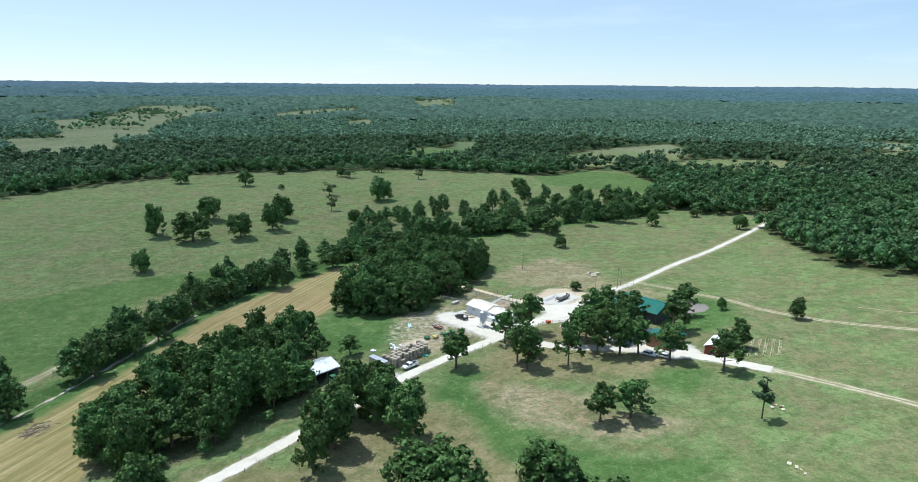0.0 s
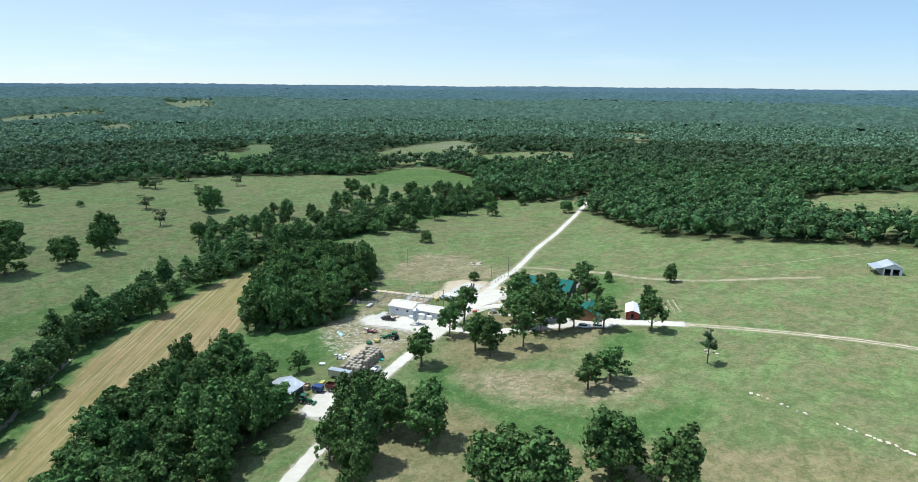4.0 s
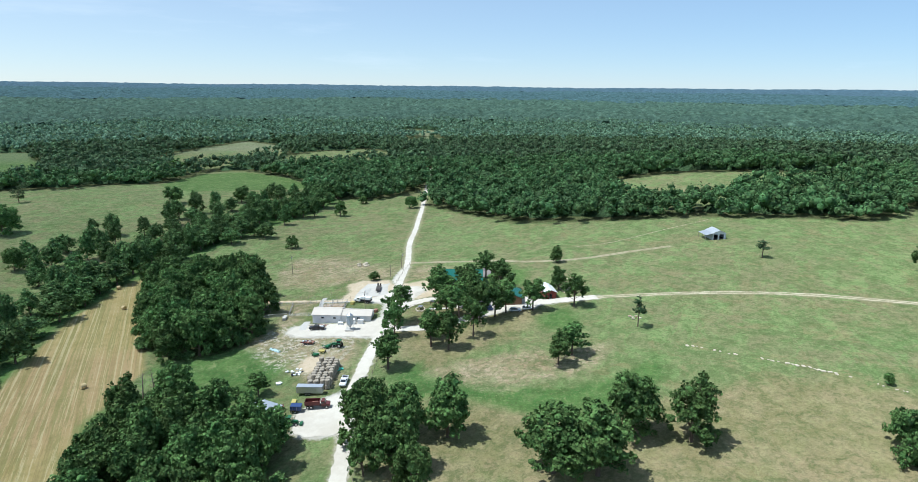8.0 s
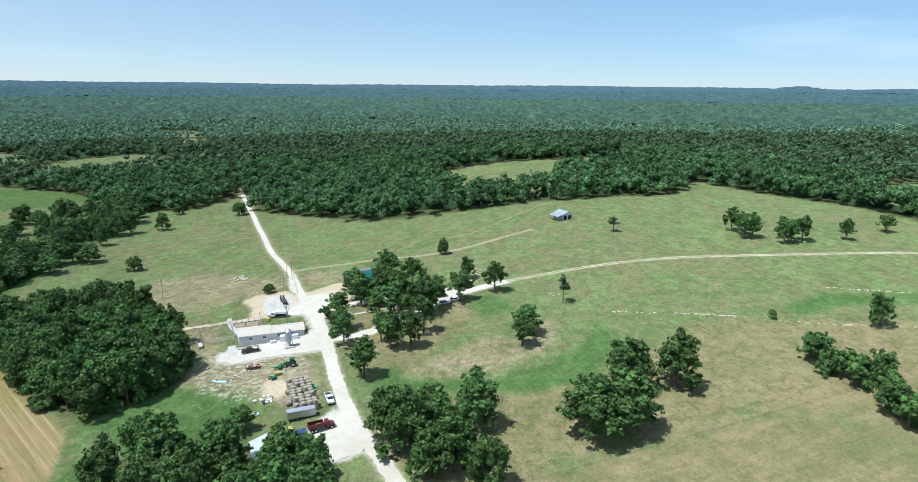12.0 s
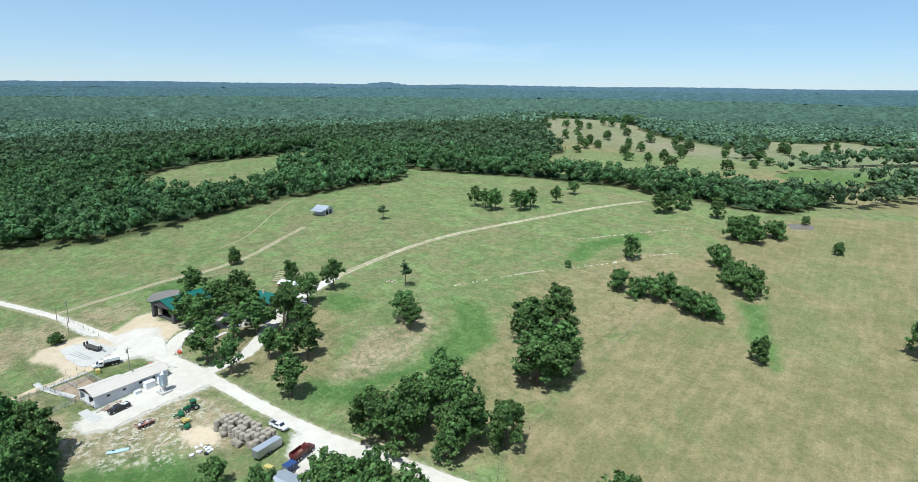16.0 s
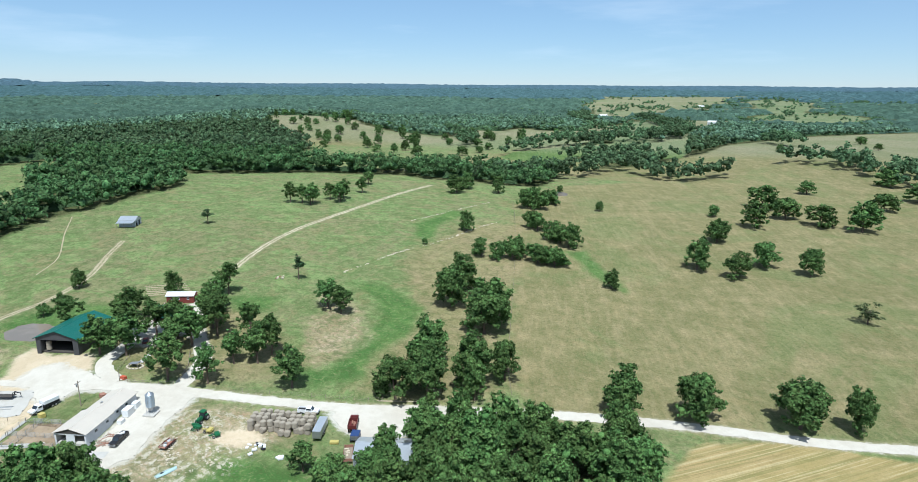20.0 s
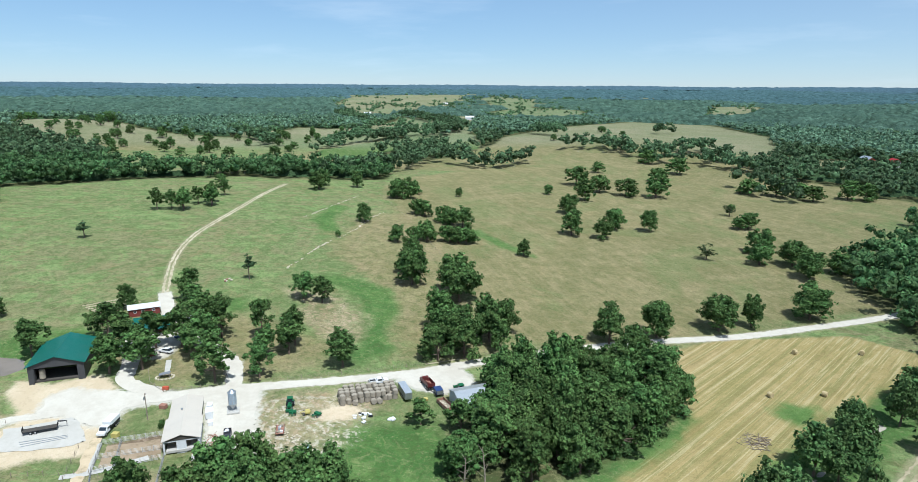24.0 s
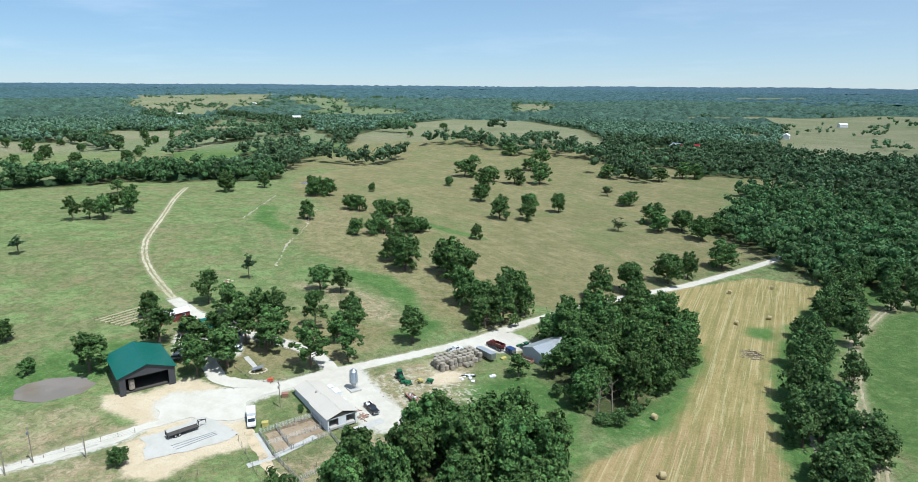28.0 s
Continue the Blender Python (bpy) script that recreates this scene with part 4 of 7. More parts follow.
stand([(-60.5, -46, 18, 8.5), (-57, -47, 12, 6), (-63, -33, 18, 8.5)], "shade", "oak_tree", "slender oak close against the machine shed", "trees by the shed")
stand([(-46, -21, 8, 6.5), (-57, -23, 11, 7.5)], "shade", "young_tree", "young leafy tree among rank grass below the shed", "saplings in the hollow")
stand([(77, 6.5, 13, 9.5)], "shade", "oak_tree", "spreading oak between the barn and the pond", "trees by the pond")
stand([(-9.5, -36, 15, 10.5), (28, -74, 12, 8), (36, -73, 12, 9.5)], "shade", "oak_tree", "leafy oak on brown grass near the road", "road and slope trees")
stand([(-32, -57, 15, 12), (-29, -69, 16, 12), (-40, -80, 18, 14), (-22, -78, 17, 13), (-46, -75, 13, 8), (-38, -64, 18, 13), (-43, -90, 16, 10)], "oak", "oak_tree", "dense oak in the clump beside the road", "oak clump beside the road")
stand([(-15, -107, 18.5, 17), (-9, -115, 18, 17), (10, -112, 18, 14.5), (17, -124, 16.5, 13.5)], "oak", "oak_tree", "massive dark oak standing beside the fence line", "oak group by the fence")
stand([(-77, -103, 16, 13), (-91, -119, 17, 13), (-111, -138, 16, 16), (-122, -148, 14.5, 9), (-143, -168, 16, 17)], "oak", "oak_tree", "spreading oak beside the gravel road", "roadside oaks")
stand([(-24, -233, 15, 13), (-41, -237, 13, 12), (-42, -263, 15, 14), (-61, -268, 15, 11.5), (-7, -282, 13, 14), (24, -334, 9, 9), (73, -284, 7, 6), (-15, -180, 8.5, 7.5), (-113, -310, 12, 13), (-121, -255, 15, 15), (-122, -235, 13, 13), (18, -385, 17, 20), (-5, -329, 16, 17), (-6, -366, 16, 18), (18, -455, 11, 20), (-26, -365, 15, 18), (-47, -372, 18, 21), (-37, -440, 14, 19), (-46, -483, 17, 22), (-13, -525, 15, 20)], "oak", "oak_tree", "round-crowned oak on the dry hill pasture", "oaks on the hill")
stand([(121, -641, 8, 15), (109, -830, 12, 15), (52, -705, 8, 12), (-108, -428, 14, 18), (-127, -434, 14, 18), (-143, -439, 14, 18), (-152, -426, 14, 18), (-187, -448, 15, 16), (-176, -446, 15, 15), (-100, -355, 7, 7), (-137, -241, 15, 15), (-144, -222, 15, 16), (-158, -238, 12, 15), (-108, -306, 9, 14)], "oak", "oak_tree", "dark oak on the far side of the hill", "far hill oaks")
stand([(48, -162, 11, 10), (41, -166, 11, 10), (35, -170, 11, 9.5), (39, -176, 12.5, 10), (25, -177, 11, 11), (17, -180, 11.5, 11.5), (21, -179, 11, 11)], "shrub", "hedge_tree", "dense bushy tree in the overgrown fence row", "fence row thicket")
stand([(70, -218, 12, 11), (62, -216, 12, 11), (48, -212, 13, 11), (33, -208, 14, 13), (40, -210, 13, 12), (103, -251, 15, 13), (97, -256, 15, 14), (108, -262, 14, 14), (104, -272, 12, 12)], "shrub", "hedge_tree", "dense bushy tree in the upper fence row", "upper thicket")
stand([(83, -183, 11.5, 9.5), (161, -241, 13.5, 13), (171, -260, 13, 12.5), (147, -267, 12, 11), (77, -150, 4.2, 3.2), (130, -312, 6, 6)], "oak", "oak_tree", "rounded tree near the end of the pasture track", "trees by the track end")
stand([(191, -133, 14, 8), (185, -138, 13, 7.5), (181, -143, 15, 9), (178, -140, 14, 8), (185, -157, 12, 7.5), (174, -157, 13.5, 8), (182, -165, 14, 9.5), (177, -160, 13, 8), (192, -185, 12, 7), (216, -205, 10, 8)], "shade", "oak_tree", "tall slim oak in a ridge-top grove", "ridge grove")
stand([(172, -76, 9, 6.5), (68, -77, 11.5, 5.6)], "pine", "pine_tree", "tall narrow pine with a bare lower trunk", "scattered pines")
stand([(652, -360, 11, 11), (635, -373, 13, 11), (526, -331, 12, 10), (500, -342, 11, 10), (700, -470, 17, 17), (720, -500, 15, 13), (396, -350, 10, 9), (491, -375, 9, 8), (534, -579, 14, 14), (483, -566, 14, 14), (492, -449, 12, 18), (600, -480, 14, 12), (560, -380, 13, 12), (590, -420, 12, 11), (660, -430, 14, 13), (450, -420, 11, 10), (760, -520, 16, 16), (830, -480, 15, 15)], "oak", "oak_tree", "scattered dark tree on a tan hill field", "trees on the far hill field")


def scatter(poly, gap, gen, tries=6000, extra=None):
    """Seeded places in an outline, no two nearer than gap."""
    p = np.array(poly)
    lo, hi = p.min(0), p.max(0)
    q = gen.uniform(lo, hi, (tries, 2))
    q = q[inside(q[:, 0], q[:, 1], poly) > 0]
    kept = []
    for a in q:
        if all((a[0] - b[0]) ** 2 + (a[1] - b[1]) ** 2 > gap * gap for b in kept):
            kept.append(a)
    return kept


hill_gen = np.random.default_rng(77)
for x, y in scatter(CLEARINGS[4], 34, hill_gen)[:44]:
    tree("far", x, y, hill_gen.uniform(8, 14), hill_gen.uniform(8, 14), "oak_tree", "scattered dark tree on a tan hill field", "trees on the far hill field")
for poly, label, group, gap in ((WOOD_SHED, "dense oak in the wood beside the machine shed", "wood by the shed", 8.0), (WOOD_PENS, "dense oak in the wood behind the cattle pens", "wood by the pens", 8.0)):
    for x, y in scatter(poly, gap, nrng):
        if poly is WOOD_SHED and (x > -63 and y > -37 or math.hypot(x + 54, y + 38) < 10.5 or math.hypot(x + 71, y - 1) < 7):
            continue
        tree("oak", x, y, nrng.uniform(13, 19), nrng.uniform(10.5, 14), "oak_tree", label, group)
for edge_line in (WOOD_SHED + WOOD_SHED[:1], WOOD_PENS + WOOD_PENS[:1]):
    for a in smooth_line(edge_line, 6.5):
        x, y = a.x + nrng.normal() * 1.2, a.y + nrng.normal() * 1.2
        if (x > -66 and -60 < y < -12) or nrng.random() < 0.25:
            continue
        tree("creek", x, y, nrng.uniform(2.6, 5.0), nrng.uniform(4.0, 6.5), "understory_shrub", "low leafy shrub along the shaded wood edge", "wood edge shrubs")
for a in smooth_line(CREEK, 9.0):
    for side in (-1, 1):
        for _ in range(2):
            if nrng.random() < 0.72:
                x, y = a.x + nrng.normal() * 6 + side * 5, a.y + nrng.normal() * 6
                if float(inside(np.float64(x), np.float64(y), HAY)) < -3:
                    tree("creek", x, y, nrng.uniform(9, 16), nrng.uniform(8, 14), "creekside_tree", "bushy green tree crowding the creek bank", "creekside trees")

FLOOD_WOOD = [(-62, 118), (-80, 150), (-66, 190), (-40, 230), (8, 232), (57, 256), (127, 284), (140, 262), (123, 231), (67, 195), (8, 165), (-30, 150)]
for x, y in scatter(FLOOD_WOOD, 11.5, nrng)[:70]:
    if nrng.random() < 0.75:
        tree("creek", x, y, nrng.uniform(9, 16), nrng.uniform(7.5, 12.5), "creekside_tree", "bushy green tree in the open creek bottom", "creek bottom trees")


# ---- forest ----
def forest_places(lo, hi, gap, gen, gate):
    """Seeded jittered grid in the woods between two distances from the farm."""
    n = int(2 * hi / gap)
    g = (np.arange(n) - n / 2) * gap
    x, y = (a.ravel() for a in np.meshgrid(g, g, indexing="ij"))
    x, y = x + gen.uniform(-0.42, 0.42, x.size) * gap, y + gen.uniform(-0.42, 0.42, y.size) * gap
    r = np.hypot(x, y)
    bear = np.degrees(np.arctan2(x, y))
    ok = (r > lo) & (r < hi) & ((bear > -62) | (bear < -112))
    x, y = x[ok], y[ok]
    ok = forest_depth(x, y) > gate
    return x[ok], y[ok]


def crowns(name, x, y, count, size, gen, label, level=1, lobes=1, low=9.5, top=16.5, leaf=None):
    """A stretch of forest: per crown a cloud of leaf clumps over a dark core, all in one mesh."""
    high, wide = gen.uniform(low, top, len(x)), gen.uniform(3.8, 6.3, len(x))
    if lobes > 1:
        x, y, high, wide = (np.repeat(q, lobes) for q in (x, y, high, wide))
        x, y = x + gen.normal(size=len(x)) * wide * 0.42, y + gen.normal(size=len(x)) * wide * 0.42
        high, wide = high * gen.uniform(0.6, 1.06, len(x)), wide * gen.uniform(0.5, 0.85, len(x))
    n = len(x)
    z = land(x, y)
    d = gen.normal(size=(n, count, 3))
    d[..., 2] = np.abs(d[..., 2]) * 1.1 - 0.35
    d /= np.linalg.norm(d, axis=2)[..., None]
    lump = 1 + 0.16 * np.sin(d[..., 0] * 5 + gen.uniform(0, 6.28, (n, 1))) + 0.14 * np.sin(d[..., 1] * 6 + gen.uniform(0, 6.28, (n, 1)))
    tall = np.minimum(wide * 0.9, high * 0.42)
    ax = np.stack([wide, wide, tall], -1)[:, None]
    c = np.stack([x, y, z + high - tall], -1)[:, None]
    pos = c + d * ax * (lump * gen.uniform(0.82, 1.05, (n, count)))[..., None]
    nrm = d / ax * 5 + gen.normal(size=d.shape) * 0.6
    nrm = (nrm / np.linalg.norm(nrm, axis=2)[..., None]).reshape(-1, 3)
    pos = pos.reshape(-1, 3)
    helper = np.where(np.abs(nrm[:, 2:]) < 0.9, [[0, 0, 1.0]], [[1.0, 0, 0]])
    u = np.cross(nrm, helper)
    u /= np.linalg.norm(u, axis=1)[:, None]
    w = np.cross(nrm, u)
    m = len(pos)
    a = gen.uniform(0, 6.28, m)[:, None]
    u, w = u * np.cos(a) + w * np.sin(a), w * np.cos(a) - u * np.sin(a)
    s = (size * gen.uniform(0.6, 1.3, m))[:, None]
    b = nrm * s * 0.3
    v = np.stack([pos - u * s - b, pos + w * s * 0.8, pos + u * s - b, pos - w * s * 0.8], 1).reshape(-1, 3)
    f = np.arange(m * 4).reshape(-1, 4)
    f = np.concatenate([f[:, (0, 1, 2)], f[:, (0, 2, 3)]])
    bv, bf = BALL[level]
    k = len(bv)
    turn = gen.uniform(0, 6.28, (n, 1))
    spun = np.stack([bv[:, 0] * np.cos(turn) - bv[:, 1] * np.sin(turn), bv[:, 0] * np.sin(turn) + bv[:, 1] * np.cos(turn), np.broadcast_to(bv[:, 2], (n, k))], -1)
    spun = spun * gen.uniform(0.75, 1.15, (n, k, 1)) * gen.uniform(0.85, 1.15, (n, 1, 3))
    core = (c + spun * ax * 0.68).reshape(-1, 3)
    bf = (bf[None] + (len(v) + np.arange(n) * k)[:, None, None]).reshape(-1, 3)
    ob = new(name, mesh_of(name, np.concatenate([v, core]), np.concatenate([f, bf]), leaf or LEAF_FOREST))
    return tagged(ob, label, "forest", kind="stuff")


FX, FY = forest_places(150, 430, 7.4, nrng, -2)
crowns("forest", FX, FY, 22, 0.98, nrng, "dense dark green oak forest closing the fields", 1, 3)
FX, FY = forest_places(430, 720, 8.4, nrng, -1)
crowns("forest", FX, FY, 12, 1.3, nrng, "dense oak forest behind the fields", 1, 2, 9.5, 17.5, LEAF_HAZE)
FX, FY = forest_places(720, 1260, 10.2, nrng, 0)
crowns("forest", FX, FY, 7, 2.0, nrng, "unbroken distant oak forest", 1, 1, 7.5, 13.5, LEAF_HAZE_FAR)
BELTS = [
    ([(196, -300), (186, -340), (182, -390), (196, -455), (150, -456), (114, -443), (98, -495)], 10), ([(85, -574), (45, -586), (20, -566), (-12, -556), (-32, -592), (-50, -620)], 11),
    ([(-66, -551), (-84, -582)], 10), ([(-95, -546), (-132, -548)], 10), ([(-105, -443), (-140, -411)], 9), ([(41, -883), (25, -912)], 10), ([(188, -764), (140, -712)], 11),
    ([(355, -490), (360, -569), (342, -660), (330, -741), (318, -800)], 8), ([(300, -690), (330, -790), (420, -935), (560, -1080), (640, -1160)], 13), ([(600, -930), (720, -1040), (830, -1200)], 16), ([(-20, -530), (-60, -536), (-110, -524), (-150, -505)], 9), ([(-240, -395), (-300, -410), (-400, -500)], 10), ([(560, -560), (470, -520), (420, -470)], 9),
]
for line, half in BELTS:
    bx, by = [], []
    for p in smooth_line(line, 7.0):
        for _ in range(max(1, round(half / 4))):
            bx.append(p.x + nrng.uniform(-half, half)), by.append(p.y + nrng.uniform(-half, half))
    crowns("tree_belt", np.array(bx), np.array(by), 16, 1.35, nrng, "dark belt of trees between distant fields", 1, 3, 13.0, 19.0, LEAF_HAZE)


def scattered_trees():
    """Single trees and copses dotted over the far fields."""
    bx, by = [], []
    for k, poly in enumerate(CLEARINGS):
        p = np.array(poly)
        lo, hi = p.min(0), p.max(0)
        if np.hypot(*p.mean(0)) < 800 or k in (4, 6):
            continue
        for _ in range(int(min(60, np.prod(hi - lo) / 6000))):
            q = nrng.uniform(lo, hi)
            for _ in range(int(nrng.choice((1, 1, 2, 5, 9)))):
                bx.append(q[0] + nrng.normal() * 11), by.append(q[1] + nrng.normal() * 8)
    crowns("tree_belt", np.array(bx), np.array(by), 8, 1.4, nrng, "scattered trees and copses dotting far fields", 1, 2, 9.0, 15.0, LEAF_HAZE)


scattered_trees()


def canopy_sheet(name, lo, hi, grow, material, label, kind, rough):
    """The roof of the woods as one bumpy sheet, dropping below ground in the open."""
    ang = np.radians(np.arange(0, 360, 0.3))
    rad = [lo]
    while rad[-1] < hi:
        rad.append(rad[-1] * grow)
    a, r = np.meshgrid(ang, np.array(rad), indexing="ij")
    gen = np.random.default_rng(5)
    a = a + gen.uniform(-0.0018, 0.0018, a.shape)
    x, y = r * np.cos(a), r * np.sin(a)
    deep = forest_depth(x, y)
    top = 8 + 2.2 * lumps(x, y, 60, 21) + 2.0 * lumps(x, y, 23, 22) + gen.uniform(-rough, rough, x.shape)
    top = np.where(r < 1180, top - 1.5, top - 0.5)
    z = land(x, y) + np.where(deep > 14, top * np.clip((deep - 6) / 18, 0.3, 1), -4)
    i = np.arange(x.size).reshape(x.shape)
    j = np.roll(i, -1, 0)
    f = np.stack([i[:, :-1], j[:, :-1], j[:, 1:], i[:, 1:]], -1).reshape(-1, 4)
    keep = (deep.ravel()[f] > -20).any(1)
    v = np.stack([x, y, z], -1).reshape(-1, 3)
    ob = new(name, mesh_of(name, v, f[keep], material, False))
    tagged(ob, label, "forest", kind=kind)


def canopy_material(name, dark, light, mean):
    n = Nodes(name)
    at = n.place()
    cell = n.node("ShaderNodeTexVoronoi", {"Vector": n.place(1, 0, (1, 1, 0.3)), "Scale": 0.1})
    fine, big, mid = n.noise(at, 0.4, 5, 0.75), n.noise(at, 0.005, 4, 0.6), n.noise(at, 0.035, 4, 0.7)
    col = n.mix(n.step(n.math("MULTIPLY_ADD", fine, 0.6, n.math("MULTIPLY", mid, 0.4)), 0.36, 0.66), dark, light)
    col = n.vary(col, cell.outputs["Color"], 0.015, 0.9)
    col = n.vary(col, mid, 0.01, 0.9)
    col = n.mix(n.math("MULTIPLY", n.step(big, 0.45, 0.65), 0.4), col, mean)
    bump = n.math("SUBTRACT", fine, n.math("MULTIPLY", cell.outputs["Distance"], 1.2))
    return n.finish(col, 0.85, 0, bump, 4.0, 1.0, 0.05, 0.6)


# Darker green put in to pass for shade in the gaps between crowns.
CANOPY_GAP_SHADE = canopy_material("canopy_gap_shade", (0.045, 0.085, 0.04), (0.09, 0.15, 0.065), (0.06, 0.11, 0.05))
# Bluer with each distance band: haze painted into the canopy colours.
CANOPY_HAZE = canopy_material("canopy", (0.055, 0.105, 0.078), (0.115, 0.188, 0.132), (0.075, 0.136, 0.108))
CANOPY_HAZE_FAR = canopy_material("canopy_haze_far", (0.055, 0.11, 0.118), (0.1, 0.175, 0.178), (0.075, 0.14, 0.155))
CANOPY_HAZE_HORIZON = canopy_material("canopy_haze_horizon", (0.075, 0.13, 0.16), (0.1, 0.165, 0.205), (0.09, 0.15, 0.19))
canopy_sheet("forest_canopy", 170.0, 1180, 1.03, CANOPY_GAP_SHADE, "forest roof sheet coloured dark as shade between crowns", "stuff", 0.8)
canopy_sheet("forest_canopy", 1150.0, 2500, 1.0075, CANOPY_HAZE, "rolling forest canopy stretching away", "stuff", 5.0)
canopy_sheet("forest_canopy", 2430.0, 3900, 1.01, CANOPY_HAZE_FAR, "distant forest ridges with blue-green haze painted in", "stuff", 3.5)
canopy_sheet("backdrop", 3780.0, 5150, 1.02, CANOPY_HAZE_HORIZON, "forest ridges on the horizon with blue haze painted in", "structure", 2.0)


# ---- building and vehicle materials ----
ROOF_GREEN = ribbed("green_roof_metal", (0.012, 0.14, 0.105), 0.4, 0.2, 0.3, 0)
WALL_CHARCOAL = ribbed("charcoal_wall_metal", (0.075, 0.075, 0.08), 0.55, 0.2, 0.3, 0)
ROOF_CREAM = ribbed("pale_roof_metal", (0.62, 0.56, 0.48), 0.5, 0.1, 0.4, 0)
ROOF_WHITE = ribbed("white_roof_metal", (0.78, 0.78, 0.76), 0.4, 0.2, 0.3, 0)
ROOF_GREY = ribbed("galvanised_roof", (0.62, 0.64, 0.66), 0.35, 0.6, 0.25, 0)
WALL_WHITE = plain("white_wall_paint", (0.7, 0.71, 0.72), 0.7, 0, 0.35, 0.5)
WALL_BLUEGREY = ribbed("blue_grey_wall_metal", (0.48, 0.53, 0.58), 0.5, 0.3, 0.25, 0)
WALL_RED = plain("dark_red_boards", (0.2, 0.045, 0.035), 0.75, 0, 0.4, 0.8)
WALL_BROWN = plain("brown_siding", (0.3, 0.17, 0.1), 0.75, 0, 0.4, 0.8)
BARN_RED = ribbed("red_barn_metal", (0.5, 0.03, 0.035), 0.5, 0.1, 0.4, 0)
TIMBER = plain("weathered_timber", (0.3, 0.25, 0.19), 0.9, 0, 0.6, 1.5)
TIMBER_RED = plain("reddish_lumber", (0.33, 0.17, 0.12), 0.9, 0, 0.5, 1.2)
CONCRETE = plain("concrete", (0.5, 0.48, 0.44), 0.9, 0, 0.5, 0.8)
STONE = plain("pale_stone", (0.56, 0.49, 0.37), 0.9, 0, 0.5, 1.0)
STEEL = plain("galvanised_steel", (0.48, 0.5, 0.52), 0.4, 0.8, 0.3, 1.0)
STEEL_DARK = plain("dark_steel", (0.035, 0.035, 0.04), 0.5, 0.5, 0.3, 1.0)
RAIL_STEEL = plain("grey_pipe_rail", (0.44, 0.43, 0.41), 0.55, 0.4, 0.4, 1.0)
SILO_STEEL = ribbed("corrugated_bin_steel", (0.42, 0.5, 0.58), 0.35, 0.5, 0.18, 2)
RUBBER = plain("rubber", (0.02, 0.02, 0.022), 0.85, 0, 0.3, 2.0)
RIM = plain("painted_rim", (0.55, 0.55, 0.55), 0.4, 0.6, 0.3, 2.0)
PAINT_WHITE = plain("white_vehicle_paint", (0.78, 0.78, 0.78), 0.3, 0, 0.2, 0.6, 0.5)
PAINT_BLACK = plain("black_vehicle_paint", (0.02, 0.017, 0.018), 0.3, 0, 0.2, 0.6, 0.5)
PAINT_RED = plain("faded_red_vehicle_paint", (0.12, 0.024, 0.022), 0.45, 0, 0.35, 0.6, 0.4)
PAINT_BLUE = plain("dark_blue_vehicle_paint", (0.03, 0.06, 0.17), 0.4, 0, 0.3, 0.6, 0.4)
PAINT_GREEN = plain("tractor_green", (0.015, 0.12, 0.045), 0.45, 0, 0.3, 0.8, 0.4)
PAINT_YELLOW = plain("machine_yellow", (0.5, 0.42, 0.13), 0.5, 0, 0.35, 0.8, 0.4)
PAINT_TEAL = plain("pale_aqua_hull", (0.45, 0.6, 0.6), 0.5, 0, 0.3, 0.8, 0.4)
PLASTIC_WHITE = plain("white_plastic", (0.75, 0.76, 0.76), 0.55, 0, 0.25, 1.0)
# Dark boards; on barn and shed floors the dark colour is painted-in shade.
DARK_BOARD_UNLIT_FLOOR = plain("dark_boards_and_unlit_floor", (0.08, 0.07, 0.06), 0.9, 0, 0.4, 1.0)
HAY_ROLL = plain("weathered_hay", (0.36, 0.315, 0.25), 0.95, 0, 0.7, 2.5, 0.05)
HAY_FRESH = plain("fresh_hay", (0.5, 0.4, 0.22), 0.95, 0, 0.5, 2.5, 0.05)
GLASS = Nodes("window_glass")
GLASS.finish((0.03, 0.04, 0.05), 0.08, 0.0, spec=0.6)
GLASS = GLASS.mat
WATER = Nodes("pond_water")
_at = WATER.place()
WATER.finish(WATER.mix(WATER.step(WATER.noise(_at, 0.12, 4), 0.4, 0.65), (0.2, 0.165, 0.125), (0.24, 0.195, 0.15)), 0.25, 0, WATER.noise(_at, 1.6, 3), 0.02, 0.15, 0.5)
WATER = WATER.mat
TILT = radians(-45.5)


def site(ob, x, y, turn=0.0, lift=0.0):
    """Puts a thing on the land, turned about its upright."""
    ob.matrix_basis = Matrix.Translation((x, y, ground_at(x, y) + lift)) @ Matrix.Rotation(turn, 4, "Z")
    return ob


def slab(name, parent, material, size, at, label="", bevel=0.02, turn=0.0, tilt=0.0):
    return part(name, box(bmesh.new(), size, at, turn, bevel, tilt), material, parent, label)


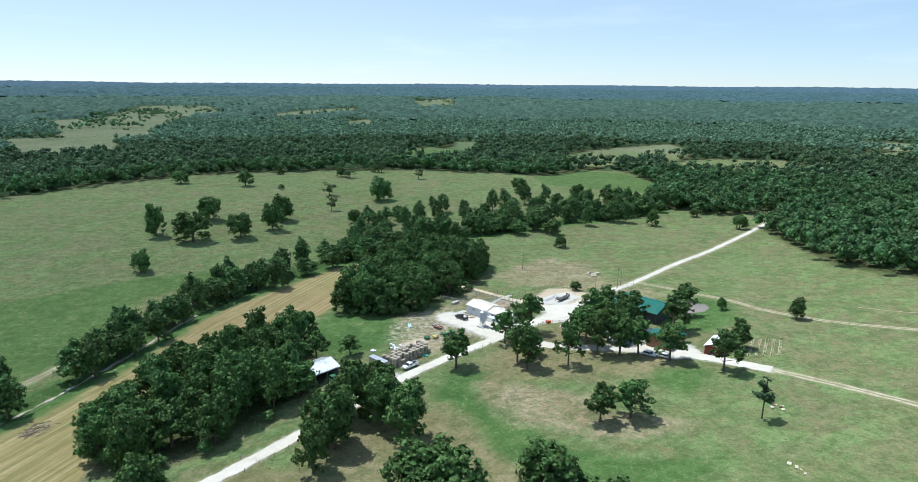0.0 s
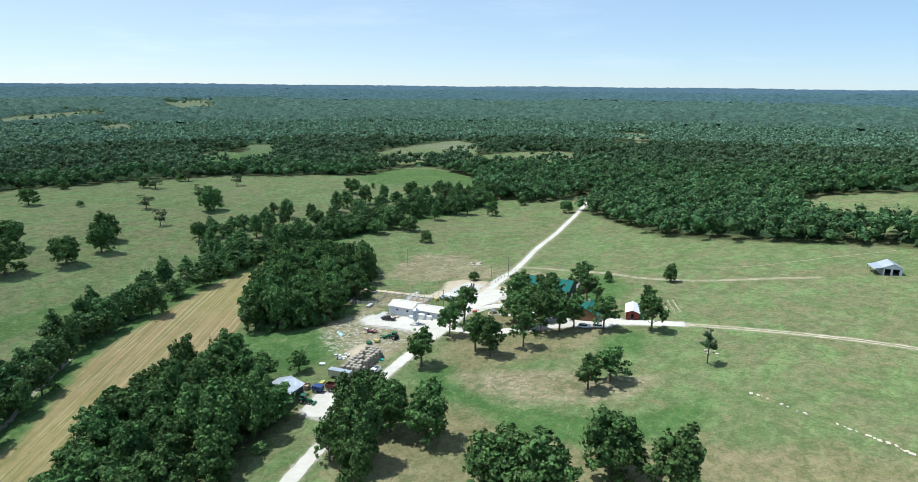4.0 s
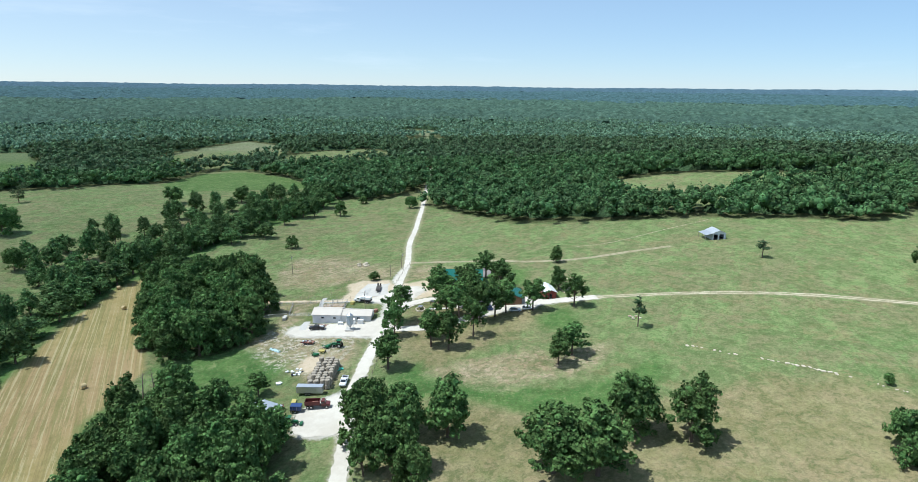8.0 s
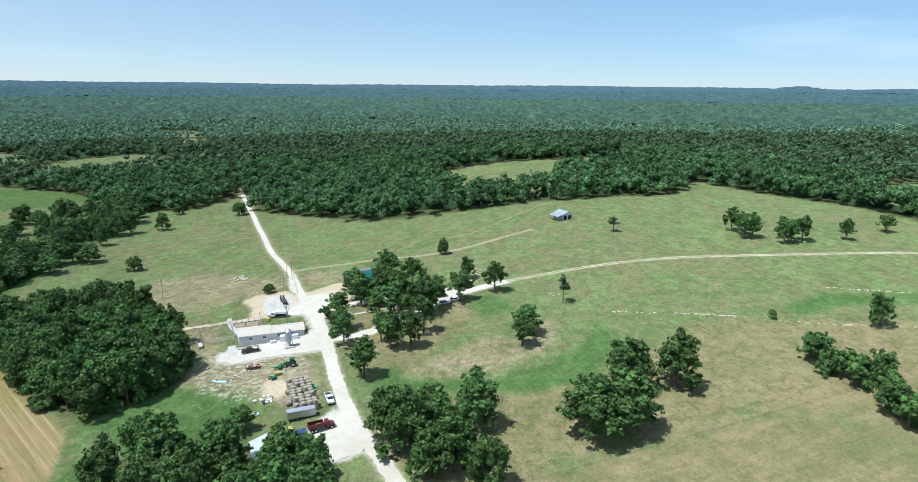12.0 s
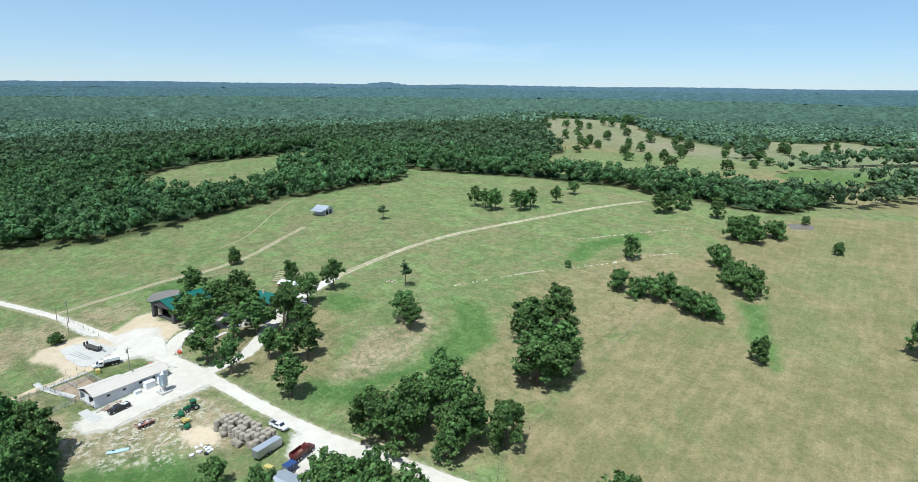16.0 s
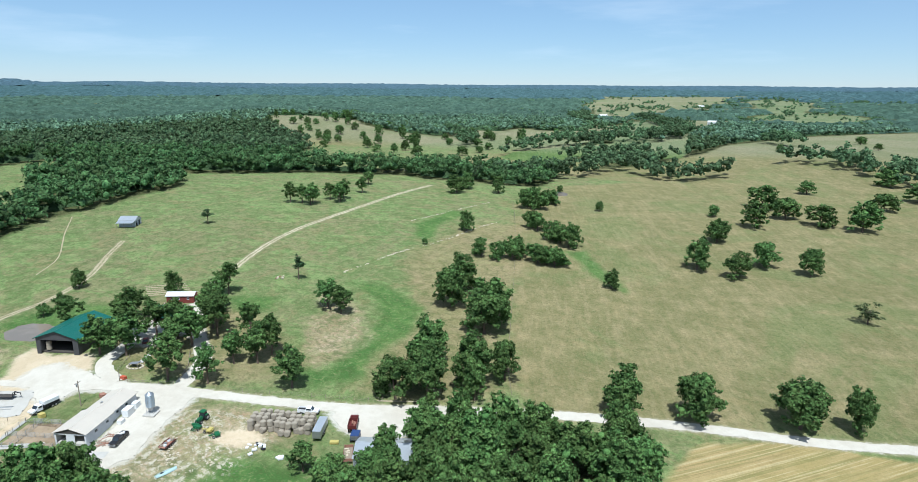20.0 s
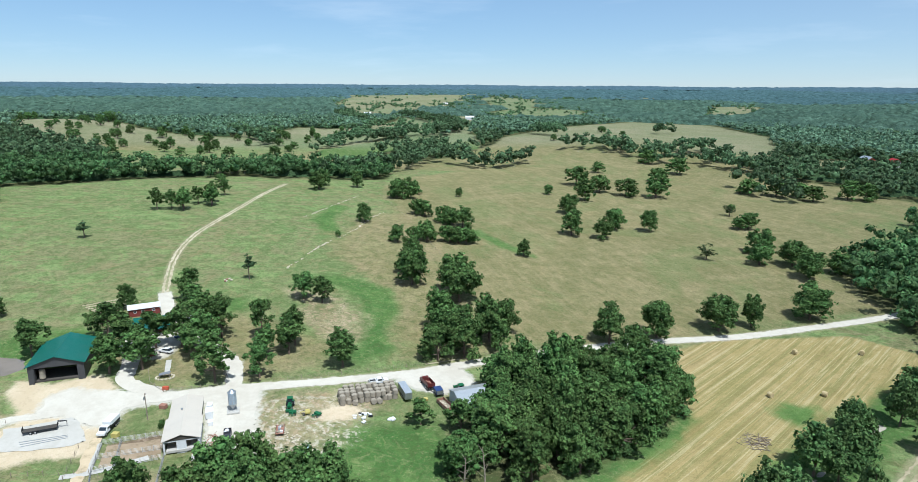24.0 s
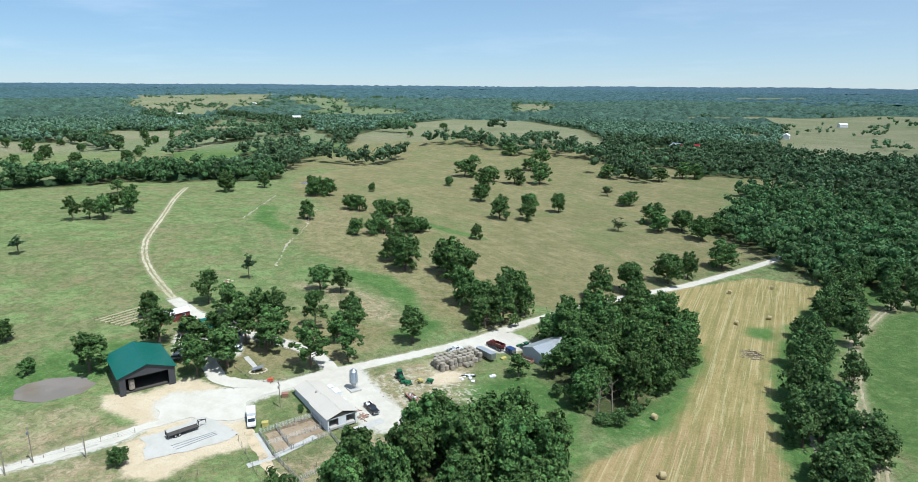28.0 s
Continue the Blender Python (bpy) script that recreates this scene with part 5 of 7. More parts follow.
def gable_roof(parent, length, width, eave, rise, material, over=0.5, thick=0.12, label="", axis="x"):
    """Two sloping sheets and a ridge cap, ridge along x."""
    h = width / 2 + over
    drop = rise * over / (width / 2)
    for s in (-1, 1):
        outline = [(0, eave + rise), (s * h, eave - drop), (s * h, eave - drop + thick), (0, eave + rise + thick)]
        part("roof_sheet", prism(bmesh.new(), outline, -length / 2 - over, length / 2 + over), material, parent, label)
    cap = [(-0.3, eave + rise + thick - 0.3 * rise / (width / 2)), (0, eave + rise + thick), (0.3, eave + rise + thick - 0.3 * rise / (width / 2)), (0.3, eave + rise + thick + 0.05 - 0.3 * rise / (width / 2)), (0, eave + rise + thick + 0.06), (-0.3, eave + rise + thick + 0.05 - 0.3 * rise / (width / 2))]
    part("ridge_cap", prism(bmesh.new(), cap, -length / 2 - over - 0.02, length / 2 + over + 0.02), material, parent)


def gable_end(parent, x, width, eave, rise, material, name="gable", thick=0.15, low=-1.0, gaps=()):
    """An end wall with its triangle; gaps: (centre, width, height) openings cut to the floor."""
    edges = sorted((c - w / 2, c + w / 2, h) for c, w, h in gaps)
    y = -width / 2
    for a, b, h in edges + [(width / 2, width / 2, 0)]:
        if a - y > 0.05:
            slab(name, parent, material, (thick, a - y, eave - low), (x, (a + y) / 2, (eave + low) / 2), bevel=0)
        if b > a:
            slab(name, parent, material, (thick, b - a, eave - h), (x, (a + b) / 2, (eave + h) / 2), bevel=0)
        y = b
    tri = [(-width / 2, eave), (width / 2, eave), (0, eave + rise - 0.02)]
    part(name, prism(bmesh.new(), tri, x - thick / 2, x + thick / 2), material, parent)


def window_part(parent, at, wide, high, face="y", frame_mat=None):
    """A window with frame, sill and pane, standing 3 cm proud of its wall."""
    fx = (wide, 0.06, high) if face == "y" else (0.06, wide, high)
    w = slab("window", parent, frame_mat or WALL_WHITE, fx, at, bevel=0.01)
    inner = (wide - 0.16, 0.02, high - 0.16) if face == "y" else (0.02, wide - 0.16, high - 0.16)
    for s in (-1, 1):
        off = (0, s * 0.03, 0) if face == "y" else (s * 0.03, 0, 0)
        slab("pane", w, GLASS, inner, tuple(a + o for a, o in zip(at, off)), bevel=0)
    slab("sill", w, frame_mat or WALL_WHITE, (wide + 0.1, 0.14, 0.06) if face == "y" else (0.14, wide + 0.1, 0.06), (at[0], at[1], at[2] - high / 2 - 0.03), bevel=0)
    return w


# ---- the green-roofed barn ----
def green_barn():
    b = thing("barn", "charcoal metal barn with a green roof and an open front", "barn")
    L, W, E, R = 18.5, 14.2, 4.7, 2.4
    for s in (-1, 1):
        slab("side_wall", b, WALL_CHARCOAL, (L, 0.15, E + 1), (0, s * (W / 2 - 0.08), E / 2 - 0.5), bevel=0)
        slab("eave_trim", b, STEEL_DARK, (L + 1, 0.12, 0.2), (0, s * (W / 2 + 0.5), E - 0.25), bevel=0.02)
    gable_end(b, L / 2 - 0.08, W - 0.3, E, R, WALL_CHARCOAL, "back_wall")
    gable_end(b, -L / 2 + 0.08, W - 0.3, E, R, WALL_CHARCOAL, "front_wall", gaps=[(0.2, 11.0, 4.0)])
    for s in (-1, 1):
        slab("pier", b, WALL_CHARCOAL, (1.6, 0.14, 3.9), (-L / 2 + 0.95, s * 5.6, 1.9), bevel=0)
        for x in (-4, 1, 6):
            slab("post", b, TIMBER, (0.2, 0.2, E + 0.4), (x, s * (W / 2 - 0.35), E / 2 - 0.3))
    slab("floor_slab", b, DARK_BOARD_UNLIT_FLOOR, (L - 1.2, W - 0.5, 0.5), (0.3, 0, -0.42), "floor coloured dark as an unlit interior")
    for x in (-6, -2, 2, 6):
        bm = bmesh.new()
        for s in (-1, 1):
            rod(bm, (x, s * (W / 2 - 0.3), E - 0.1), (x, 0, E + R - 0.15), 0.07, None, 4)
        rod(bm, (x, -W / 2 + 0.3, E - 0.1), (x, W / 2 - 0.3, E - 0.1), 0.08, None, 4)
        part("truss", bm, TIMBER, b)
    gable_roof(b, L, W, E, R, ROOF_GREEN, 0.55)
    site(b, 61, 6.3, TILT, 0.15)
    return b


green_barn()


def round_bale_mesh(name, material, r=0.78, h=1.4, seed=1):
    gen = random.Random(seed)
    bm = bmesh.new()
    bmesh.ops.create_cone(bm, cap_ends=True, segments=16, radius1=r, radius2=r, depth=h)
    rims = [e for e in bm.edges if abs(e.verts[0].co.z - e.verts[1].co.z) < 1e-4 and len(e.link_faces) == 2]
    bmesh.ops.bevel(bm, geom=rims, offset=0.14, segments=2, affect="EDGES")
    for v in bm.verts:
        v.co.x *= 1 + gen.uniform(-0.05, 0.05)
        v.co.y *= 1 + gen.uniform(-0.05, 0.05)
    me = bpy.data.meshes.new(name)
    bm.to_mesh(me)
    bm.free()
    me.materials.append(material)
    return me


BALES = [round_bale_mesh("hay_bale", HAY_ROLL, 0.8, 1.45, k) for k in range(3)]
BALES_NEW = round_bale_mesh("hay_bale", HAY_FRESH, 0.85, 1.5, 9)


def bale(x, y, z, upright=True, turn=0.0, fresh=False, label="grey-brown weathered round hay bale in a stack", group="stacked hay bales"):
    ob = new("hay_bale", BALES_NEW if fresh else BALES[rng.randrange(3)])
    ob.matrix_basis = Matrix.Translation((x, y, z)) @ Matrix.Rotation(turn, 4, "Z") @ Matrix.Rotation(0.0 if upright else radians(90), 4, "X")
    return tagged(ob, label, "hay bale", group)


ux, uy = -0.69, -0.72
for i in range(10):
    for j in range(4):
        for k in range(2 if (i + 2 * j) % 7 else 1):
            x = -19.0 + ux * i * 1.68 - uy * j * 1.66 * -1 + rng.uniform(-0.22, 0.22)
            y = -21.6 + uy * i * 1.68 + ux * j * 1.66 * -1 + rng.uniform(-0.22, 0.22)
            bale(x, y, ground_at(x, y) + 0.72 + 1.46 * k, True, rng.uniform(0, 6))
for x, y, a in ((-29.6, -23.2, 0.8), (-30.8, -24.3, 0.9), (-25.6, -20.0, 0.4)):
    bale(x, y, ground_at(x, y) + 0.76, False, a, False, "weathered round bale rolled off the stack", "loose bales by the stack")
for x, y in ((58.4, 14.6),):
    for k in range(2):
        bale(x, y, ground_at(61, 6.3) + 1.05 + 1.46 * k, True, 0.3 * k, False, "round hay bale stacked inside the barn front", "bales in the barn")
for x, y in ((-84.5, -5), (-82, 23.4), (-130, -92), (-145.3, -101.2), (-137.2, -130.5), (-158.8, -141.1), (-51, 91.8), (-44.5, 122)):
    bale(x, y, ground_at(x, y) + 0.82, False, rng.uniform(0, 3), True, "straw-coloured round bale on the cut hay field", "bales on the hay field")


# ---- the long white barn ----
def milk_barn():
    b = thing("farm_building", "long low white building with a pale metal roof", "building")
    for length, x0, w, e, r in ((10.5, -5.6, 8.2, 2.7, 1.25), (11.5, 5.4, 7.2, 2.5, 1.1)):
        sec = new("section")
        sec.parent = b
        sec.matrix_basis = Matrix.Translation((x0, 0, 0))
        for s in (-1, 1):
            slab("side_wall", sec, WALL_WHITE, (length, 0.18, e + 0.9), (0, s * (w / 2 - 0.1), e / 2 - 0.45), bevel=0)
        gable_roof(sec, length, w, e, r, ROOF_CREAM, 0.35, 0.1)
    gable_end(b, -10.75, 8.0, 2.7, 1.25, WALL_WHITE, "front_wall", gaps=[(-2.4, 2.6, 2.2), (2.4, 2.6, 2.2)])
    slab("gable_trim", b, DARK_BOARD_UNLIT_FLOOR, (0.06, 7.4, 0.18), (-10.87, 0, 2.62), "dark gable trim")
    part("gable_board", prism(bmesh.new(), [(-3.8, 2.72), (3.8, 2.72), (0, 3.88)], -10.9, -10.84), DARK_BOARD_UNLIT_FLOOR, b, "dark weathered gable boarding")
    gable_end(b, 11.1, 7.0, 2.5, 1.1, WALL_WHITE, "back_wall", gaps=[(1.0, 1.1, 2.1)])
    gable_end(b, -0.35, 7.9, 2.7, 1.25, WALL_WHITE, "cross_wall")
    slab("floor_slab", b, CONCRETE, (22, 7.0, 0.6), (0, 0, -0.25))
    for x in (-7.0, -2.5, 2.5, 6.5):
        w = 4.1 if x < -0.3 else 3.6
        window_part(b, (x, -w - 0.01, 1.5), 1.1, 0.8)
    for x in (4.4, 9.0):
        d = slab("door", b, WALL_WHITE, (0.95, 0.08, 2.0), (x, -3.63, 1.0), bevel=0.01)
        slab("door_handle", d, STEEL, (0.12, 0.1, 0.04), (x + 0.35, -3.7, 1.0), bevel=0)
    slab("vent", b, STEEL, (0.5, 0.5, 0.45), (3, 0.8, 3.6))
    site(b, 4.7, 11.6, TILT, 0.35)


milk_barn()


def feed_bin():
    s = thing("feed_bin", "galvanised feed bin on legs with a hopper bottom", "silo")
    bm = bmesh.new()
    bmesh.ops.create_cone(bm, cap_ends=False, segments=28, radius1=1.1, radius2=1.1, depth=3.3, matrix=Matrix.Translation((0, 0, 4.0)))
    part("shell", bm, SILO_STEEL, s, "corrugated blue-grey steel shell")
    bm = bmesh.new()
    bmesh.ops.create_cone(bm, cap_ends=True, segments=28, radius1=1.14, radius2=0.3, depth=0.7, matrix=Matrix.Translation((0, 0, 6.0)))
    part("lid", bm, STEEL, s)
    bm = bmesh.new()
    bmesh.ops.create_cone(bm, cap_ends=True, segments=28, radius1=0.25, radius2=1.1, depth=1.45, matrix=Matrix.Translation((0, 0, 1.62)))
    part("hopper", bm, STEEL, s)
    for k in range(6):
        a = k * math.pi / 3
        part("leg", rod(bmesh.new(), (1.12 * math.cos(a), 1.12 * math.sin(a), -0.3), (1.12 * math.cos(a), 1.12 * math.sin(a), 4.6), 0.05, None, 6), STEEL, s)
    for z in (2.9, 3.6, 4.3, 5.0):
        bm = bmesh.new()
        bmesh.ops.create_cone(bm, cap_ends=False, segments=28, radius1=1.13, radius2=1.13, depth=0.06, matrix=Matrix.Translation((0, 0, z)))
        part("hoop", bm, STEEL, s)
    bm = bmesh.new()
    for o in (-0.2, 0.2):
        rod(bm, (1.2, o, 0.2), (1.2, o, 6.0), 0.025, None, 5)
    for k in range(14):
        rod(bm, (1.2, -0.2, 0.5 + 0.4 * k), (1.2, 0.2, 0.5 + 0.4 * k), 0.02, None, 5)
    part("ladder", bm, STEEL, s)
    slab("base_slab", s, CONCRETE, (3.2, 3.2, 0.5), (0, 0, 0.05), "square concrete pad")
    site(s, 0, 0, TILT, 0.2)


feed_bin()


# ---- other buildings ----
def machine_shed():
    b = thing("machine_shed", "blue-grey metal machine shed with one open side", "shed")
    L, W, E, R = 13.5, 9.2, 3.7, 1.5
    slab("back_wall", b, WALL_BLUEGREY, (L, 0.12, E + 1.2), (0, -W / 2 + 0.06, E / 2 - 0.6), bevel=0)
    for x, nm in ((-L / 2 + 0.06, "end_wall"), (L / 2 - 0.06, "end_wall")):
        gable_end(b, x, W - 0.1, E, R, WALL_BLUEGREY, nm, 0.12, -1.2)
    slab("header", b, WALL_BLUEGREY, (L, 0.12, 0.5), (0, W / 2 - 0.06, E - 0.25), bevel=0)
    for x in (-L / 2 + 0.2, -2.2, 2.2, L / 2 - 0.2):
        slab("post", b, TIMBER, (0.2, 0.2, E + 0.8), (x, W / 2 - 0.2, E / 2 - 0.4))
    slab("floor_slab", b, DARK_BOARD_UNLIT_FLOOR, (L - 0.3, W - 0.3, 0.6), (0, 0, -0.25), "floor coloured dark as an unlit interior")
    gable_roof(b, L, W, E, R, ROOF_GREY, 0.3, 0.08)
    site(b, -54.6, -38.4, math.atan2(-0.73, -0.68), 0.2)
    return b


machine_shed()


def hill_barn():
    b = thing("barn", "small pale metal hay barn in open pasture", "barn")
    L, W, E, R = 8.5, 7.0, 3.0, 1.5
    for s in (-1, 1):
        slab("side_wall", b, WALL_BLUEGREY, (L, 0.12, E + 1), (0, s * (W / 2 - 0.06), E / 2 - 0.5), bevel=0)
    gable_end(b, -L / 2 + 0.06, W - 0.2, E, R, WALL_WHITE, "front_wall", 0.12, -1, [(-1.2, 2.4, 2.4), (1.9, 2.2, 2.4)])
    gable_end(b, L / 2 - 0.06, W - 0.2, E, R, WALL_BLUEGREY, "back_wall", 0.12)
    slab("floor_slab", b, DARK_BOARD_UNLIT_FLOOR, (L - 0.3, W - 0.3, 0.6), (0, 0, -0.25))
    gable_roof(b, L, W, E, R, ROOF_GREY, 0.3, 0.08)
    lean = new("lean_to")
    lean.parent = b
    part("roof_sheet", prism(bmesh.new(), [(3.7, 2.75), (7.2, 2.0), (7.2, 2.08), (3.7, 2.85)], -4.3, 4.3), ROOF_GREY, lean)
    for x in (-4, 0, 4):
        slab("post", lean, TIMBER, (0.16, 0.16, 3.0), (x, 7.0, 0.5))
    site(b, 194.5, -43, radians(52), 0.3)


hill_barn()


def red_shed():
    b = thing("shed", "dark red wooden shed with a white metal roof", "shed")
    L, W, E, R = 10.0, 4.6, 2.6, 0.9
    for s in (-1, 1):
        slab("side_wall", b, WALL_RED, (L, 0.12, E + 0.8), (0, s * (W / 2 - 0.06), E / 2 - 0.4), bevel=0)
    gable_end(b, -L / 2 + 0.06, W - 0.2, E, R, WALL_RED, "end_wall", 0.12, -0.8, [(0, 1.0, 2.0)])
    gable_end(b, L / 2 - 0.06, W - 0.2, E, R, WALL_RED, "end_wall", 0.12)
    for x in (-3, 0.5, 3):
        window_part(b, (x, W / 2 + 0.01, 1.5), 0.9, 0.8)
    slab("floor_slab", b, CONCRETE, (L - 0.2, W - 0.2, 0.4), (0, 0, -0.15))
    gable_roof(b, L, W, E, R, ROOF_WHITE, 0.4, 0.08)
    site(b, 74.2, -31.6, math.atan2(-0.8, -0.6) + math.pi, 0.15)


red_shed()


def house():
    b = thing("house", "brown farmhouse with a green metal roof under shade trees", "house")
    L, W, E, R = 11.0, 8.0, 2.7, 1.7
    for s in (-1, 1):
        slab("wall", b, WALL_BROWN, (L, 0.2, E + 0.8), (0, s * (W / 2 - 0.1), E / 2 - 0.4), bevel=0)
    for x in (-L / 2 + 0.1, L / 2 - 0.1):
        gable_end(b, x, W - 0.4, E, R, WALL_BROWN, "wall", 0.2)
    gable_roof(b, L, W, E, R, ROOF_GREEN, 0.5, 0.1)
    for x in (-4, -1.8, 3.4):
        window_part(b, (x, -W / 2 - 0.01, 1.5), 1.2, 1.1)
        window_part(b, (x, W / 2 + 0.01, 1.5), 1.2, 1.1)
    d = slab("door", b, WALL_WHITE, (0.95, 0.08, 2.05), (0.8, W / 2 + 0.02, 1.03))
    slab("door_handle", d, STEEL, (0.1, 0.08, 0.04), (1.15, W / 2 + 0.08, 1.0), bevel=0)
    porch = new("porch")
    porch.parent = b
    part("porch_roof", prism(bmesh.new(), [(W / 2 + 0.5, 2.45), (W / 2 + 2.6, 2.1), (W / 2 + 2.6, 2.2), (W / 2 + 0.5, 2.55)], -4.5, 4.5), ROOF_GREEN, porch)
    slab("porch_floor", porch, CONCRETE, (9, 2.3, 0.4), (0, W / 2 + 1.3, -0.05))
    for x in (-4.3, 0, 4.3):
        slab("post", porch, WALL_WHITE, (0.14, 0.14, 2.1), (x, W / 2 + 2.4, 1.1))
    slab("chimney", b, STONE, (0.7, 0.7, 1.6), (2.5, 0.6, E + R + 0.3))
    site(b, 60.2, -24.2, math.atan2(0.7, 0.7), 0.2)


house()


def far_barn(x, y, turn, wall, roof, label, L=16.0, W=10.0):
    b = thing("barn", label, "barn", "distant farm buildings")
    for s in (-1, 1):
        slab("wall", b, wall, (L, 0.15, 6), (0, s * (W / 2 - 0.1), 2), bevel=0)
    for e in (-L / 2 + 0.1, L / 2 - 0.1):
        gable_end(b, e, W - 0.3, 5, 3, wall, "wall", 0.15)
    slab("door", b, WALL_WHITE, (0.1, 3.0, 3.2), (-L / 2 - 0.08, 0, 1.6), bevel=0)
    gable_roof(b, L, W, 5, 3, roof, 0.4, 0.1)
    site(b, x, y, turn, 0.2)


far_barn(-206, -640, 2.0, BARN_RED, ROOF_GREY, "bright red barn beyond the hill pasture", 16, 9)
far_barn(-228, -634, 2.0, WALL_WHITE, BARN_RED, "white shed with a red roof by the barn", 11, 6)
far_barn(-420, -905, 1.2, WALL_WHITE, ROOF_WHITE, "white farm shed in a far field", 30, 10)
for fx, fy, fa in ((480, -1160, 0.4), (760, -1180, 1.1), (640, -1480, 0.2), (900, -1850, 0.9), (-640, -1240, 0.3), (300, -2250, 1.5), (150, 2480, 0.2)):
    far_barn(fx, fy, fa, WALL_WHITE, ROOF_WHITE, "pale far-off farm building among fields", 18, 9)


# ---- vehicles ----
def wheel(parent, x, y, r=0.38, w=0.25):
    bm = bmesh.new()
    rod(bm, (x, y - w / 2, r), (x, y + w / 2, r), r, None, 16)
    t = part("wheel", bm, RUBBER, parent)
    bm = bmesh.new()
    rod(bm, (x, y - w / 2 - 0.015, r), (x, y + w / 2 + 0.015, r), r * 0.55, None, 12)
    part("rim", bm, RIM, t)
    return t


def pickup(x, y, turn, paint, label, bed=None, length=5.7):
    v = thing("pickup_truck", label, "truck")
    h = length / 2
    bm = prism(bmesh.new(), [(-h, 0.45), (h, 0.45), (h, 0.95), (h - 0.1, 1.05), (h - 1.35, 1.12), (h - 1.4, 1.0), (-h, 1.0)], -0.95, 0.95, "y")
    bmesh.ops.bevel(bm, geom=list(bm.edges), offset=0.05, segments=2, affect="EDGES")
    part("body", bm, paint, v)
    bm = prism(bmesh.new(), [(h - 1.3, 1.0), (h - 2.0, 1.75), (h - 3.3, 1.78), (h - 3.55, 1.0)], -0.86, 0.86, "y")
    bmesh.ops.bevel(bm, geom=list(bm.edges), offset=0.06, segments=2, affect="EDGES")
    part("cab", bm, paint, v)
    part("windscreen", prism(bmesh.new(), [(h - 1.36, 1.1), (h - 1.93, 1.7), (h - 1.9, 1.72), (h - 1.33, 1.12)], -0.74, 0.74, "y"), GLASS, v)
    for s in (-1, 1):
        slab("side_window", v, GLASS, (1.25, 0.03, 0.45), (h - 2.55, s * 0.87, 1.42), bevel=0)
        slab("bed_side", v, paint, (2.0, 0.1, 0.42), (-h + 1.05, s * 0.88, 1.18))
        slab("headlight", v, PLASTIC_WHITE, (0.05, 0.32, 0.18), (h + 0.02, s * 0.68, 0.82))
        slab("tail_light", v, PAINT_RED, (0.05, 0.15, 0.3), (-h - 0.02, s * 0.8, 0.9))
        for wx in (h - 0.95, -h + 1.15):
            wheel(v, wx, s * 0.85)
    slab("tailgate", v, paint, (0.08, 1.7, 0.5), (-h + 0.05, 0, 1.16))
    slab("bed_floor", v, STEEL_DARK, (1.9, 1.6, 0.06), (-h + 1.05, 0, 1.03))
    if bed:
        for k in range(5):
            slab("load", v, bed, (rng.uniform(0.4, 0.9), rng.uniform(0.3, 0.6), 0.3), (-h + 0.6 + 0.25 * k, rng.uniform(-0.4, 0.4), 1.25 + 0.04 * k), turn=rng.uniform(0, 3))
    for s in (-1, 1):
        slab("bumper", v, STEEL, (0.12, 1.8, 0.2), (s * (h + 0.04), 0, 0.55))
    return site(v, x, y, turn, 0.07)


def car(x, y, turn, paint, label):
    v = thing("car", label, "car")
    bm = prism(bmesh.new(), [(-2.3, 0.4), (2.3, 0.4), (2.3, 0.8), (1.2, 0.95), (-2.2, 1.0)], -0.88, 0.88, "y")
    bmesh.ops.bevel(bm, geom=list(bm.edges), offset=0.06, segments=2, affect="EDGES")
    part("body", bm, paint, v)
    bm = prism(bmesh.new(), [(1.1, 0.9), (0.4, 1.5), (-1.3, 1.55), (-2.1, 0.95)], -0.78, 0.78, "y")
    part("window", bm, GLASS, v)
    part("roof", prism(bmesh.new(), [(0.42, 1.5), (-1.32, 1.55), (-1.32, 1.6), (0.42, 1.55)], -0.76, 0.76, "y"), paint, v)
    for s in (-1, 1):
        slab("headlight", v, PLASTIC_WHITE, (0.05, 0.3, 0.15), (2.3, s * 0.62, 0.68))
        for wx in (1.45, -1.4):
            wheel(v, wx, s * 0.8, 0.33, 0.22)
    return site(v, x, y, turn, 0.07)


pickup(-7.9, 9.8, radians(134), PAINT_BLACK, "black pickup truck with rubbish in its bed", PLASTIC_WHITE)
pickup(-24.4, -33.6, math.atan2(uy, ux), PAINT_WHITE, "white pickup truck parked beside the bale stack")
car(57.8, -4.8, radians(20), plain("grey_vehicle_paint", (0.25, 0.26, 0.28), 0.35, 0, 0.2), "grey car beside the green-roofed barn")
car(45.5, -10.8, radians(-20), PAINT_RED, "red car under the shade trees")
for x, y, a, m, l in ((52, -34, -35, PAINT_WHITE, "white car parked under trees on the lane"), (56.5, -36.5, -30, PAINT_WHITE, "white car behind another on the lane"), (47.5, -24.5, 60, PAINT_BLUE, "blue car parked by the house"), (43.0, -14.5, 10, PAINT_WHITE, "white car in the shade by the house")):
    car(x, y, radians(a), m, l)


